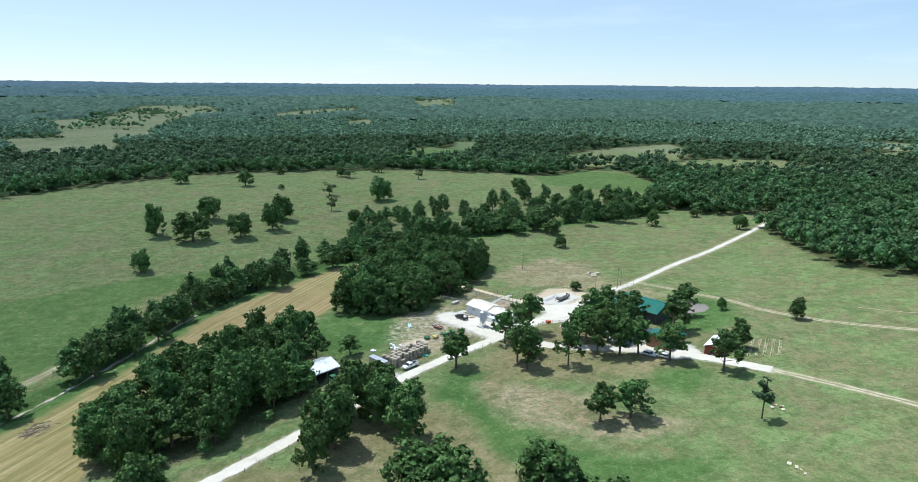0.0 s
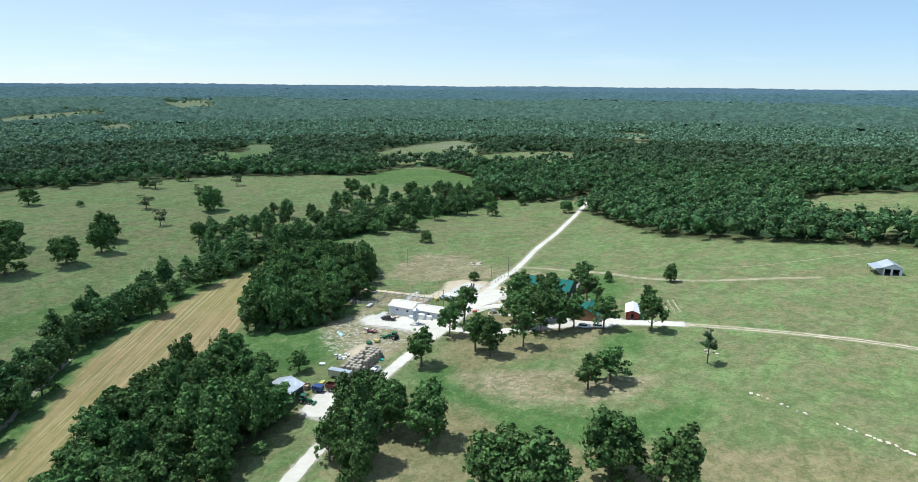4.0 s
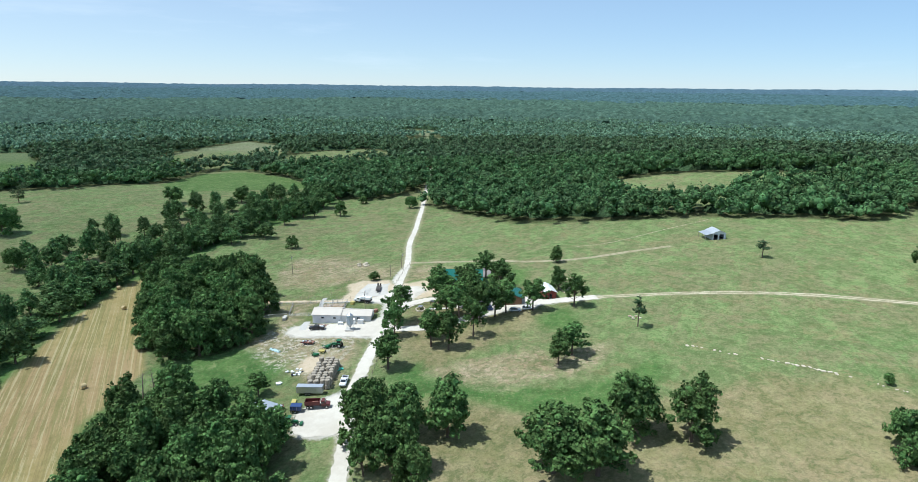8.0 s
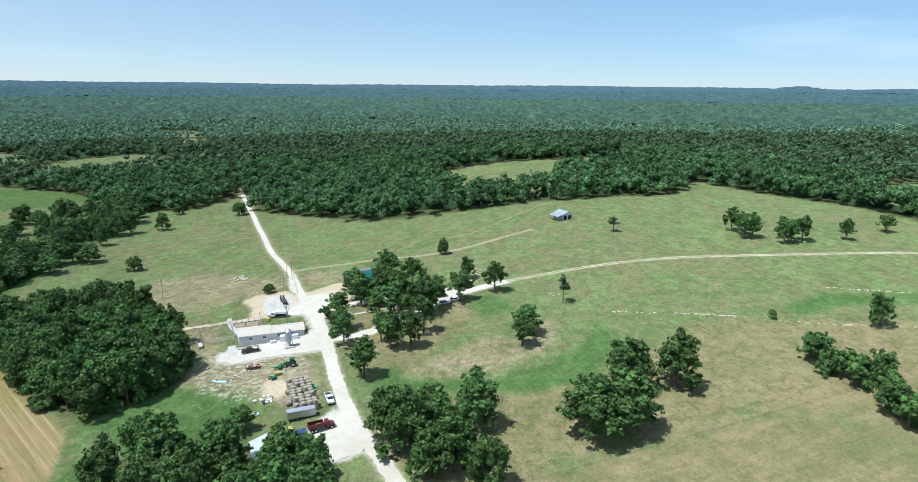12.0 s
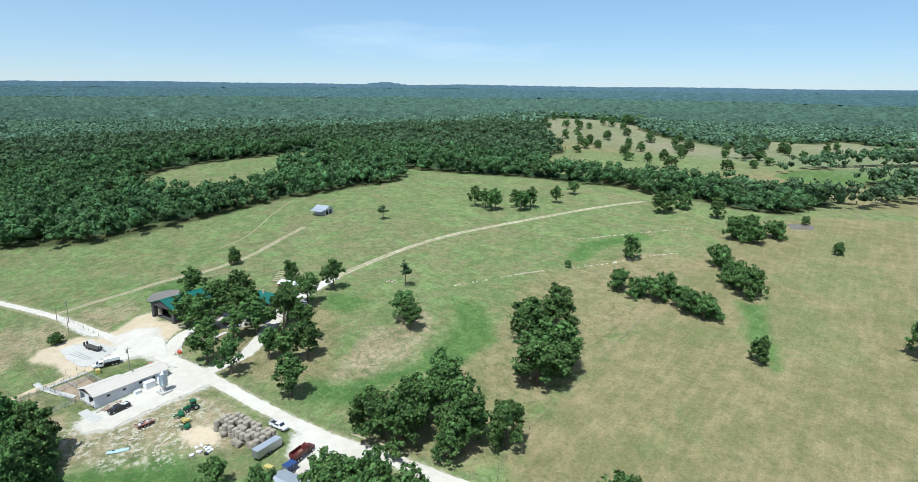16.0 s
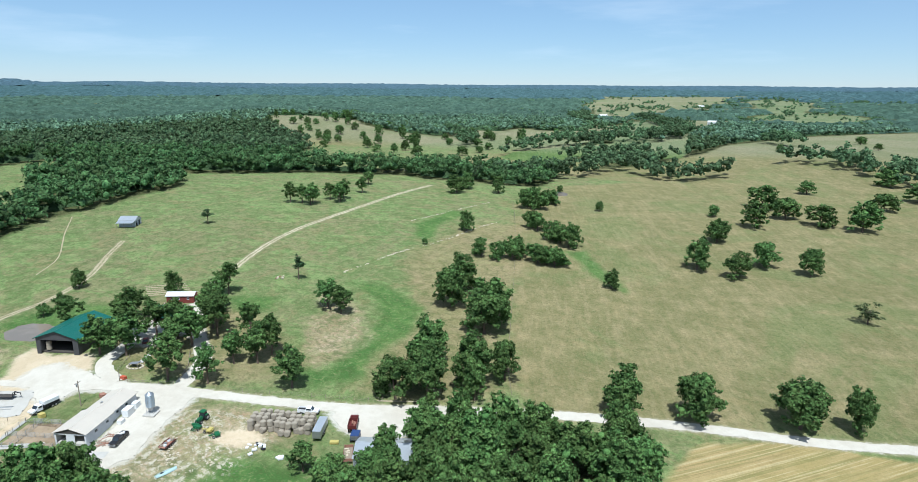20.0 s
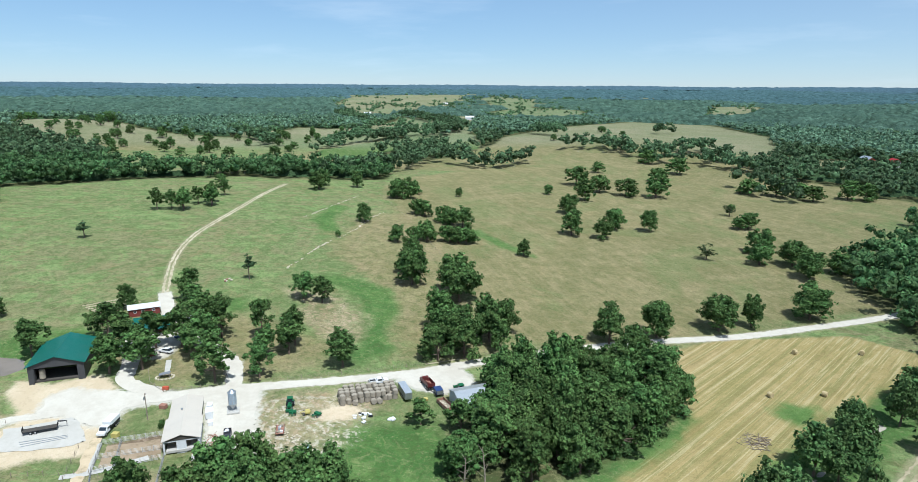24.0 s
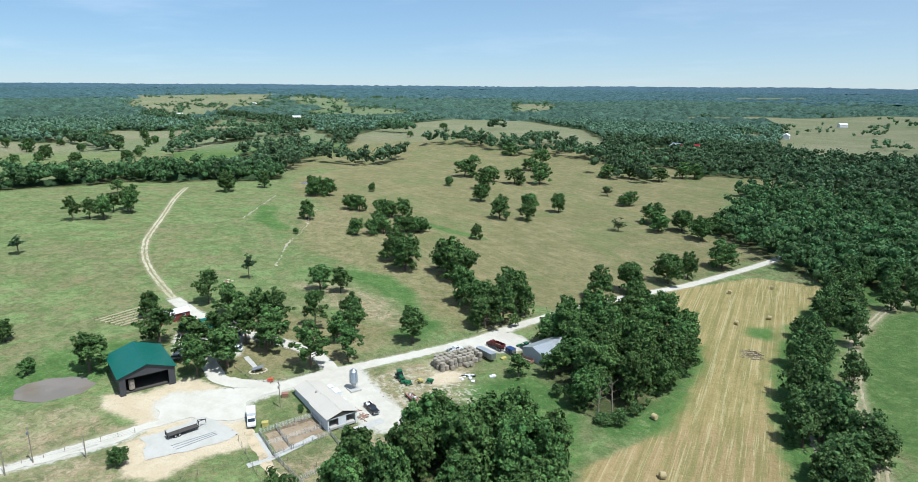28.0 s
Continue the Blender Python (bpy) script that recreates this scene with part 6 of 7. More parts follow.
def box_truck():
    v = thing("service_truck", "white service truck with a tall white box body", "truck")
    bm = prism(bmesh.new(), [(0.9, 0.5), (3.9, 0.5), (3.9, 1.1), (2.7, 1.25), (2.1, 2.0), (0.9, 2.0)], -1.0, 1.0, "y")
    bmesh.ops.bevel(bm, geom=list(bm.edges), offset=0.06, segments=2, affect="EDGES")
    part("cab", bm, PAINT_WHITE, v)
    part("windscreen", prism(bmesh.new(), [(2.72, 1.3), (2.14, 1.95), (2.18, 1.97), (2.76, 1.32)], -0.85, 0.85, "y"), GLASS, v)
    for s in (-1, 1):
        slab("side_window", v, GLASS, (1.0, 0.03, 0.5), (1.6, s * 1.01, 1.6), bevel=0)
        slab("headlight", v, PLASTIC_WHITE, (0.05, 0.3, 0.2), (3.92, s * 0.7, 0.85))
        for wx in (2.9, -1.6, -2.6):
            wheel(v, wx, s * 0.9, 0.45, 0.3)
    slab("chassis", v, STEEL_DARK, (7.0, 0.9, 0.3), (0.0, 0, 0.7))
    slab("box_body", v, PLASTIC_WHITE, (4.2, 2.2, 1.0), (-1.6, 0, 2.1), "white box with dark sides", 0.05)
    slab("box_side", v, STEEL_DARK, (4.25, 2.1, 0.7), (-1.6, 0, 1.3))
    site(v, 20.6, 21.6, radians(-54 + 180 - 10), 0.07)


box_truck()


def dump_truck():
    v = thing("dump_truck", "old dark red dump truck with a high-sided bed", "truck")
    bm = prism(bmesh.new(), [(1.2, 0.7), (3.6, 0.7), (3.6, 1.5), (2.4, 1.6), (2.1, 2.4), (1.2, 2.4)], -1.0, 1.0, "y")
    bmesh.ops.bevel(bm, geom=list(bm.edges), offset=0.06, segments=2, affect="EDGES")
    part("cab", bm, PAINT_RED, v)
    part("windscreen", prism(bmesh.new(), [(2.42, 1.65), (2.14, 2.32), (2.18, 2.34), (2.46, 1.67)], -0.85, 0.85, "y"), GLASS, v)
    for s in (-1, 1):
        slab("bed_side", v, PAINT_RED, (4.2, 0.1, 1.1), (-1.3, s * 1.1, 1.75))
        slab("side_window", v, GLASS, (0.7, 0.03, 0.5), (1.65, s * 1.01, 1.95), bevel=0)
        slab("headlight", v, PLASTIC_WHITE, (0.05, 0.3, 0.2), (3.62, s * 0.7, 1.1))
        for wx in (2.7, -1.6, -2.6):
            wheel(v, wx, s * 0.95, 0.5, 0.3)
    for x in (0.75, -3.35):
        slab("bed_end", v, PAINT_RED, (0.1, 2.2, 1.1), (x, 0, 1.75))
    slab("bed_floor", v, PAINT_RED, (4.0, 2.1, 0.1), (-1.3, 0, 1.22))
    for k in range(4):
        slab("load", v, TIMBER_RED, (1.6, 0.3, 0.2), (-1.4 + 0.3 * k, rng.uniform(-0.6, 0.6), 1.4 + 0.1 * k), turn=rng.uniform(-0.4, 0.4))
    slab("chassis", v, STEEL_DARK, (6.6, 0.9, 0.3), (0.0, 0, 0.85))
    site(v, -37.4, -40.0, math.atan2(-0.62, 0.78), 0.15)


dump_truck()


def trailer(name, x, y, turn, length, label, wall, roof, high=2.0):
    v = thing(name, label, "trailer")
    slab("body", v, wall, (length, 2.1, high), (0, 0, 0.65 + high / 2), "", 0.06)
    slab("roof", v, roof, (length + 0.05, 2.15, 0.08), (0, 0, 0.7 + high))
    slab("rear_door", v, STEEL, (0.06, 1.9, high - 0.2), (-length / 2 - 0.03, 0, 0.7 + high / 2))
    for k in range(int(length / 1.2)):
        for s in (-1, 1):
            slab("side_rib", v, STEEL, (0.08, 0.05, high), (-length / 2 + 0.6 + 1.2 * k, s * 1.07, 0.65 + high / 2), bevel=0)
    for s in (-1, 1):
        for wx in (-0.5, 0.5):
            wheel(v, wx - 0.6, s * 1.0, 0.36, 0.22)
        slab("fender", v, STEEL_DARK, (2.1, 0.3, 0.06), (-0.6, s * 1.1, 0.82))
    part("hitch", rod(bmesh.new(), (length / 2, 0, 0.6), (length / 2 + 1.4, 0, 0.55), 0.08, None, 6), STEEL_DARK, v)
    return site(v, x, y, turn, 0.1)


trailer("livestock_trailer", -34.8, -31.6, math.atan2(-0.68, 0.73), 7.6, "long grey metal livestock trailer with a pale roof", STEEL, ROOF_GREY)
trailer("utility_trailer", -42.6, -37.4, math.atan2(-0.68, 0.73), 3.0, "dark blue enclosed utility trailer", PAINT_BLUE, PAINT_BLUE, 1.3)


def gooseneck():
    v = thing("gooseneck_trailer", "long dark flatbed gooseneck trailer on crushed stone", "trailer")
    slab("deck", v, STEEL_DARK, (7.5, 1.9, 0.12), (-0.6, 0, 0.78))
    for s in (-1, 1):
        slab("side_rail", v, STEEL_DARK, (7.6, 0.1, 0.18), (-0.6, s * 0.98, 0.78))
        for wx in (-2.6, -1.6):
            wheel(v, wx, s * 0.9, 0.4, 0.28)
        slab("ramp", v, STEEL_DARK, (0.12, 0.6, 1.0), (-4.4, s * 0.5, 1.3))
    for k in range(7):
        slab("deck_plank", v, DARK_BOARD_UNLIT_FLOOR, (7.3, 0.23, 0.05), (-0.6, -0.78 + 0.26 * k, 0.87), bevel=0)
    bm = bmesh.new()
    for s in (-0.4, 0.4):
        rod(bm, (3.1, s, 0.78), (3.3, s, 2.0), 0.1, None, 6)
        rod(bm, (3.3, s, 2.0), (5.2, 0, 1.8), 0.1, None, 6)
    rod(bm, (5.2, 0, 1.85), (5.2, 0, 0.7), 0.08, None, 6)
    part("gooseneck", bm, STEEL_DARK, v)
    site(v, 34.2, 29.6, math.atan2(25.8 - 32.8, 31.3 - 37.3), 0.09)


gooseneck()


def steel_lengths():
    for k in range(3):
        a, b = (34.5 - 1.0 * k, 35.4 + 0.5 * k), (27.2 - 0.5 * k, 27.9 + 0.4 * k)
        bm = rod(bmesh.new(), (*a, ground_at(*a) + 0.17), (*b, ground_at(*b) + 0.17), 0.08, None, 8)
        tagged(part("steel_pipe", bm, STEEL), "long grey steel pipe lying on crushed stone", "pipe", "pipes on the pad")


steel_lengths()


def tractor(x, y, turn, label):
    v = thing("tractor", label, "tractor")
    bm = prism(bmesh.new(), [(0.2, 0.8), (2.1, 0.8), (2.1, 1.4), (0.2, 1.6)], -0.4, 0.4, "y")
    bmesh.ops.bevel(bm, geom=list(bm.edges), offset=0.08, segments=2, affect="EDGES")
    part("hood", bm, PAINT_GREEN, v)
    slab("cab", v, GLASS, (1.3, 1.3, 1.2), (-0.5, 0, 1.9))
    slab("cab_roof", v, PAINT_GREEN, (1.6, 1.6, 0.16), (-0.5, 0, 2.6), "", 0.05)
    slab("frame", v, STEEL_DARK, (3.2, 0.5, 0.4), (0.4, 0, 0.75))
    for s in (-1, 1):
        wheel(v, -0.8, s * 0.85, 0.78, 0.45)
        wheel(v, 1.6, s * 0.7, 0.48, 0.3)
        slab("fender", v, PAINT_GREEN, (1.1, 0.45, 0.08), (-0.8, s * 0.85, 1.6))
    part("exhaust", rod(bmesh.new(), (1.2, 0.2, 1.5), (1.2, 0.2, 2.5), 0.05, None, 8), STEEL_DARK, v)
    bm = bmesh.new()
    for s in (-0.55, 0.55):
        rod(bm, (0.4, s, 1.2), (2.6, s, 0.6), 0.07, None, 6)
    part("loader_arms", bm, PAINT_GREEN, v)
    slab("bucket", v, PAINT_GREEN, (0.7, 1.9, 0.6), (2.9, 0, 0.5), "", 0.08)
    return site(v, x, y, turn, 0.05)


tractor(-11.3, -9.6, radians(125), "green farm tractor with a cab on rough grass")
tractor(-47.2, -42.5, radians(-40), "green farm tractor parked at the machine shed")


def hay_tool(x, y, turn, paint, label, name):
    v = thing(name, label, "farm implement")
    slab("frame", v, paint, (3.0, 0.25, 0.2), (0, 0, 0.7))
    slab("cover", v, paint, (1.1, 2.0, 0.5), (-0.6, 0, 0.7), "", 0.1)
    for k in range(5):
        bm = bmesh.new()
        rod(bm, (-1.2 + 0.6 * k, -0.9, 0.45), (-1.2 + 0.6 * k, 0.9, 0.45 + 0.6 * (k % 2)), 0.06, None, 6)
        part("arm", bm, paint, v)
    for s in (-1, 1):
        wheel(v, 0.4, s * 0.9, 0.32, 0.18)
    return site(v, x, y, turn)


hay_tool(-14.4, -6.9, radians(125), PAINT_GREEN, "green mower attachment lying on the grass", "mower")
hay_tool(-17.0, -9.0, radians(40), PAINT_YELLOW, "yellow hay rake standing on rough grass", "hay_rake")
hay_tool(-20.2, -9.6, radians(80), PAINT_GREEN, "rusty green implement half hidden in weeds", "disc_harrow")


def junk_flatbed():
    v = thing("flatbed_trailer", "rusty red flatbed trailer loaded with scrap", "trailer")
    slab("deck", v, TIMBER_RED, (4.4, 2.0, 0.15), (0, 0, 0.7))
    for s in (-1, 1):
        slab("side_rail", v, PAINT_RED, (4.4, 0.1, 0.3), (0, s * 1.0, 0.85))
        wheel(v, -0.4, s * 0.95, 0.36, 0.22)
        wheel(v, 0.5, s * 0.95, 0.36, 0.22)
    for k in range(6):
        slab("scrap", v, (STEEL, PLASTIC_WHITE, TIMBER)[k % 3], (rng.uniform(0.4, 1.1), rng.uniform(0.3, 0.8), rng.uniform(0.2, 0.6)), (rng.uniform(-1.6, 1.6), rng.uniform(-0.5, 0.5), 1.0), turn=rng.uniform(0, 3))
    site(v, -17.0, 0.9, radians(128))


junk_flatbed()


def boat():
    v = thing("rowing_boat", "pale aqua upturned metal boat on the grass", "boat")
    bm = bmesh.new()
    rows = []
    for k in range(9):
        t = k / 8
        w, h = 0.75 * math.sin(math.pi * (0.18 + 0.6 * t)) ** 0.8, 0.55 - 0.15 * t
        x = -2.5 + 5.0 * t
        rows.append([bm.verts.new((x, w * math.cos(a), h * max(0, math.sin(a)) + 0.05)) for a in (0, 0.6, 1.2, 1.95, 2.55, math.pi)])
    for a, b in zip(rows, rows[1:]):
        for k in range(5):
            bm.faces.new((a[k], b[k], b[k + 1], a[k + 1]))
    bm.faces.new(rows[0][::-1])
    bm.faces.new(rows[-1])
    part("hull", bm, PAINT_TEAL, v)
    slab("keel", v, STEEL, (4.8, 0.06, 0.08), (0, 0, 0.55), tilt=0.03)
    slab("hull_hole", v, STEEL_DARK, (0.7, 0.5, 0.06), (1.0, 0.1, 0.52))
    site(v, -27.5, 4.4, radians(100), 0.05)


boat()


# ---- yard clutter ----
def heap(name, label, category, x, y, count, reach, sizes, materials, group=""):
    """A loose pile: each piece a part that lies on the land or on those below."""
    root = thing(name, label, category, group)
    site(root, x, y)
    for k in range(count):
        a, d = rng.uniform(0, 6.28), reach * math.sqrt(rng.random())
        s = [v * rng.uniform(0.6, 1.3) for v in sizes]
        bm = box(bmesh.new(), s, (d * math.cos(a), d * math.sin(a), s[2] * 0.45 + 0.1 * (1 - d / reach)), rng.uniform(0, 3), min(s) * 0.25, rng.uniform(-0.15, 0.15))
        part("piece", bm, materials[k % len(materials)], root)
    return root


heap("rubbish_pile", "white bags and scrap dumped on bare soil", "rubbish", -31.0, -15.6, 16, 2.6, (1.0, 0.8, 0.5), (PLASTIC_WHITE, PLASTIC_WHITE, STEEL_DARK))
heap("rubbish_pile", "white crumpled plastic sheet in green weeds", "rubbish", -38.3, -19.3, 4, 0.7, (1.2, 1.0, 0.5), (PLASTIC_WHITE,))
heap("stone_pile", "heap of pale rubble beside bare ground", "stones", 55.5, 71.5, 18, 3.2, (1.3, 1.0, 0.7), (STONE,))
heap("stone_pile", "pale rocks round a small burn pit", "stones", 74.8, -71.5, 9, 2.0, (0.9, 0.7, 0.4), (STONE, TIMBER_RED))
heap("rubbish_pile", "turquoise tarpaulin scraps on the bale stack end", "rubbish", -19.6, -24.6, 4, 1.1, (1.3, 1.0, 0.3), (plain("turquoise_tarp", (0.1, 0.5, 0.38), 0.6), ))
heap("lumber_pile", "loose pile of reddish boards against the white wall", "lumber", -6.0, 13.2, 16, 1.6, (3.2, 0.22, 0.14), (TIMBER_RED, TIMBER))
heap("lumber_pile", "stack of grey boards beside the pickup", "lumber", -3.6, 10.6, 9, 1.2, (2.6, 0.2, 0.14), (TIMBER, TIMBER_RED))
for k in range(9):
    x, y = -24 + rng.uniform(-9, 10), -2 + rng.uniform(-9, 9)
    heap("stone_pile", "scatter of pale stones in rough grass", "stones", x, y, 5, 1.6, (0.55, 0.45, 0.22), (STONE,), "stones in the rough yard")


def crate(name, x, y, turn, size, material, label, category, lift=0.0):
    root = thing(name, label, category)
    slab("shell", root, material, size, (0, 0, size[2] / 2 + lift), "", 0.04)
    slab("lid", root, material, (size[0] + 0.06, size[1] + 0.06, 0.07), (0, 0, size[2] + lift + 0.035))
    for s in (-1, 1):
        slab("skid", root, STEEL_DARK, (size[0], 0.12, 0.16 + lift), (0, s * size[1] * 0.35, lift / 2), bevel=0)
    return site(root, x, y, turn, 0.05)


crate("storage_container", 3.6, 4.8, TILT, (3.0, 1.8, 1.9), PLASTIC_WHITE, "white storage container along the white wall", "container")
crate("storage_container", 6.2, 2.2, TILT, (2.0, 1.4, 1.5), PLASTIC_WHITE, "small white container along the white wall", "container")
crate("chest_freezer", 0.6, 7.3, TILT, (1.8, 1.2, 0.9), PLASTIC_WHITE, "white wrapped bundle against the wall", "bundle")
crate("wooden_crate", 17.2, 8.0, 0.3, (1.8, 1.3, 1.0), TIMBER_RED, "brown wooden crate at the yard's edge", "crate")
crate("water_tank", 16.4, 22.8, 0.4, (1.6, 1.3, 1.1), PAINT_YELLOW, "yellow tank beside the service truck", "tank")
crate("water_tank", 6.9, 13.6, TILT, (1.0, 0.8, 0.9), PAINT_BLUE, "blue barrel crate behind the white building", "tank")
crate("feed_trough", -40.6, -32.4, 0.9, (2.2, 1.2, 0.5), PAINT_YELLOW, "pale yellow trough on short grass", "trough")
crate("feed_bunk", -10.5, 29.5, 0.85, (3.6, 1.2, 0.9), CONCRETE, "long grey concrete feed bunk beside the pens", "trough")
crate("wooden_box", 24.6, 1.0, 0.5, (1.6, 1.0, 0.8), plain("orange_red_paint", (0.5, 0.1, 0.05), 0.6), "orange-red box on the grass island", "box")


def lumber_bed():
    v = thing("stock_rack", "open timber-sided stock rack beside the shed", "trailer")
    slab("deck", v, TIMBER, (6.2, 2.2, 0.12), (0, 0, 0.5))
    for s in (-1, 1):
        for k in range(3):
            slab("side_board", v, TIMBER_RED, (6.2, 0.06, 0.24), (0, s * 1.1, 0.75 + 0.3 * k))
        slab("end_board", v, TIMBER_RED, (0.06, 2.1, 0.8), (s * 3.1, 0, 0.95))
        for k in range(4):
            slab("stake", v, TIMBER, (0.1, 0.1, 1.5), (-2.7 + 1.8 * k, s * 1.17, 0.75))
    for k in range(5):
        slab("load", v, STONE, (rng.uniform(0.5, 1.2), rng.uniform(0.4, 0.8), 0.3), (rng.uniform(-2.4, 2.4), rng.uniform(-0.6, 0.6), 0.7), turn=rng.uniform(0, 3))
    site(v, -47.4, -32.4, math.atan2(4.0, -5.9), 0.1)


lumber_bed()


def garden_bench():
    v = thing("stone_monument", "grey slab-roofed well cover on a stone ring", "monument")
    slab("cover", v, plain("slate_grey", (0.2, 0.21, 0.23), 0.7), (3.2, 1.7, 0.14), (0, 0, 1.3), "", 0.03, 0, 0.14)
    for sx in (-1.3, 1.3):
        for sy in (-0.65, 0.65):
            slab("leg", v, TIMBER, (0.14, 0.14, 1.3), (sx, sy, 0.6))
    for k in range(14):
        a = k * math.tau / 14
        slab("ring_stone", v, STONE, (0.75, 0.5, 0.3), (2.5 * math.cos(a), 1.7 * math.sin(a), 0.12), turn=a + 1.57)
    site(v, 30.4, -3.6, radians(40))


garden_bench()
ribbon("path", [(32, -5.5), (35, -8.5), (38, -11.5)], 1.6, CONCRETE, "pale paved garden path", 0.12, 3, 0.1, 1.0)
patch("yard_house", FORECOURT, WHITE_GRAVEL, "white gravel forecourt under the shade trees", 0.055)


# ---- ponds ----
def pond(name, outline, level, label):
    p = np.array([q[:2] for q in smooth_line(outline + outline[:1], 1.5)])[:-1]
    c = p.mean(0)
    v = [(*c, level)] + [(*(c + (q - c) * 1.04), level) for q in p]
    n = len(p)
    f = [(0, 1 + k, 1 + (k + 1) % n) for k in range(n)]
    ob = new(name, mesh_of(name, v, f, WATER, True))
    tagged(ob, label, "pond", kind="structure")


pond("water_pond", POND, POND_LEVEL, "brown still farm pond with grassy banks")
pond("water_far", FAR_POND, FAR_LEVEL, "small blue pond at the pasture's end")


# ---- fences and poles ----
def post_mesh(name, high, r, material):
    bm = rod(bmesh.new(), (0, 0, -0.3), (0, 0, high), r, r * 0.9, 6)
    me = bpy.data.meshes.new(name)
    bm.to_mesh(me)
    bm.free()
    me.materials.append(material)
    return me


POSTS = {}


def tube(points, r):
    """One unbroken four-sided tube along points."""
    bm, rings = bmesh.new(), []
    for k, p in enumerate(points):
        a, b = points[max(k - 1, 0)], points[min(k + 1, len(points) - 1)]
        d = Vector((b[0] - a[0], b[1] - a[1], 0)).normalized()
        side, up = Vector((-d.y, d.x, 0)) * r, Vector((0, 0, r))
        rings.append([bm.verts.new(Vector(p) + o) for o in (side, up, -side, -up)])
    for a, b in zip(rings, rings[1:]):
        for k in range(4):
            bm.faces.new((a[k], a[(k + 1) % 4], b[(k + 1) % 4], b[k]))
    bm.faces.new(rings[0][::-1])
    bm.faces.new(rings[-1])
    return bm


def fence(line, gap, high, strands, label, group, post_material=None, r=0.06, wire_r=0.012, category="fence"):
    root = thing("fence", label, category, group)
    key = (high, r, (post_material or TIMBER).name)
    if key not in POSTS:
        POSTS[key] = post_mesh("post", high, r, post_material or TIMBER)
    tops = []
    for a, b in zip(line, line[1:]):
        d = math.dist(a, b)
        n = max(1, round(d / gap))
        tops += [(a[0] + (b[0] - a[0]) * k / n, a[1] + (b[1] - a[1]) * k / n) for k in range(n)]
    tops.append(line[-1])
    for x, y in tops:
        ob = new("post", POSTS[key])
        ob.parent = root
        ob.matrix_basis = Matrix.Translation((x, y, ground_at(x, y)))
    for k in range(strands):
        h = high * (k + 0.7) / (strands + 0.2)
        bm = tube([(x, y, ground_at(x, y) + h) for x, y in tops], wire_r)
        part("wire" if wire_r < 0.02 else "rail", bm, post_material or TIMBER, root)
    return root


fence([(-36, -98), (-17, -118), (6, -142), (36, -173), (72, -209), (100, -236), (122, -256)], 7.0, 1.3, 3, "wire fence on timber posts along the mown hill", "field fences")
fence([(-63, -82), (-50, -86), (-36, -98)], 5.0, 1.3, 3, "wire fence on timber posts near the road", "field fences")
fence([(2, -18), (-12, -32), (-26, -47), (-41, -66), (-60, -88)], 4.0, 1.25, 3, "roadside wire fence with timber posts", "field fences")
fence([(-62, -62), (-75, -77), (-90, -94)], 4.0, 1.2, 3, "roadside wire fence beside the grass verge", "field fences")
fence([(24, 2.2), (31, 1), (38, -4)], 2.2, 1.0, 2, "low rail fence round the grass island", "island fences", TIMBER, 0.07, 0.04)
fence([(24, 2.2), (17, -4.5), (12.5, -9.5)], 2.2, 1.0, 2, "low rail fence at the island's road edge", "island fences", TIMBER, 0.07, 0.04)
fence([(14, -12), (21, -16.5), (30, -20)], 2.2, 1.0, 2, "low rail fence beside the driveway", "island fences", TIMBER, 0.07, 0.04)
fence([(70, 60), (48, 74), (24, 96), (10, 120)], 6.0, 1.3, 3, "old wire fence across the pasture", "field fences")
fence([(20, 30), (6, 46), (0, 62)], 3.0, 1.4, 3, "wire fence below the parking pad", "field fences")
fence([(46, 32), (57, 42), (70, 53)], 4.0, 1.3, 3, "wire fence along the farm road", "field fences")
fence([(-14, 42), (-2, 36), (9, 35), (20, 42), (34, 52)], 3.5, 1.4, 3, "wire fence behind the pens", "field fences")

PEN_A, PEN_B, PEN_C, PEN_D = (16.4, 26.4), (6.2, 16.2), (-1.0, 23.0), (9.0, 34.4)


def between(a, b, t):
    return (a[0] + (b[0] - a[0]) * t, a[1] + (b[1] - a[1]) * t)


for a, b in ((PEN_A, PEN_B), (PEN_B, PEN_C), (PEN_C, PEN_D), (PEN_D, PEN_A), (between(PEN_A, PEN_D, 0.55), between(PEN_B, PEN_C, 0.6)), (between(PEN_A, PEN_B, 0.3), between(PEN_D, PEN_C, 0.3)), (PEN_C, (-8, 31)), (PEN_D, (0, 42)), ((-8, 31), (0, 42)), ((-8, 31), (-17, 38)), ((-17, 38), (-9, 49)), ((0, 42), (-9, 49))):
    fence([a, b], 2.4, 1.5, 5, "grey pipe cattle pen panels over bare soil", "cattle pens", RAIL_STEEL, 0.07, 0.035, "cattle pen")
patch("yard_pens", [PEN_A, PEN_B, PEN_C, PEN_D], gravel("trodden_soil", (0.36, 0.28, 0.19), (0.27, 0.2, 0.135), 0.3), "trodden brown soil in the cattle pens", 0.08)
ribbon("track_pens", [(20, 25), (14, 32), (7, 40), (-1, 49), (-12, 60)], 2.6, SANDY, "bare sandy cattle lane beside the pens", 0.09, 3, 0.5)


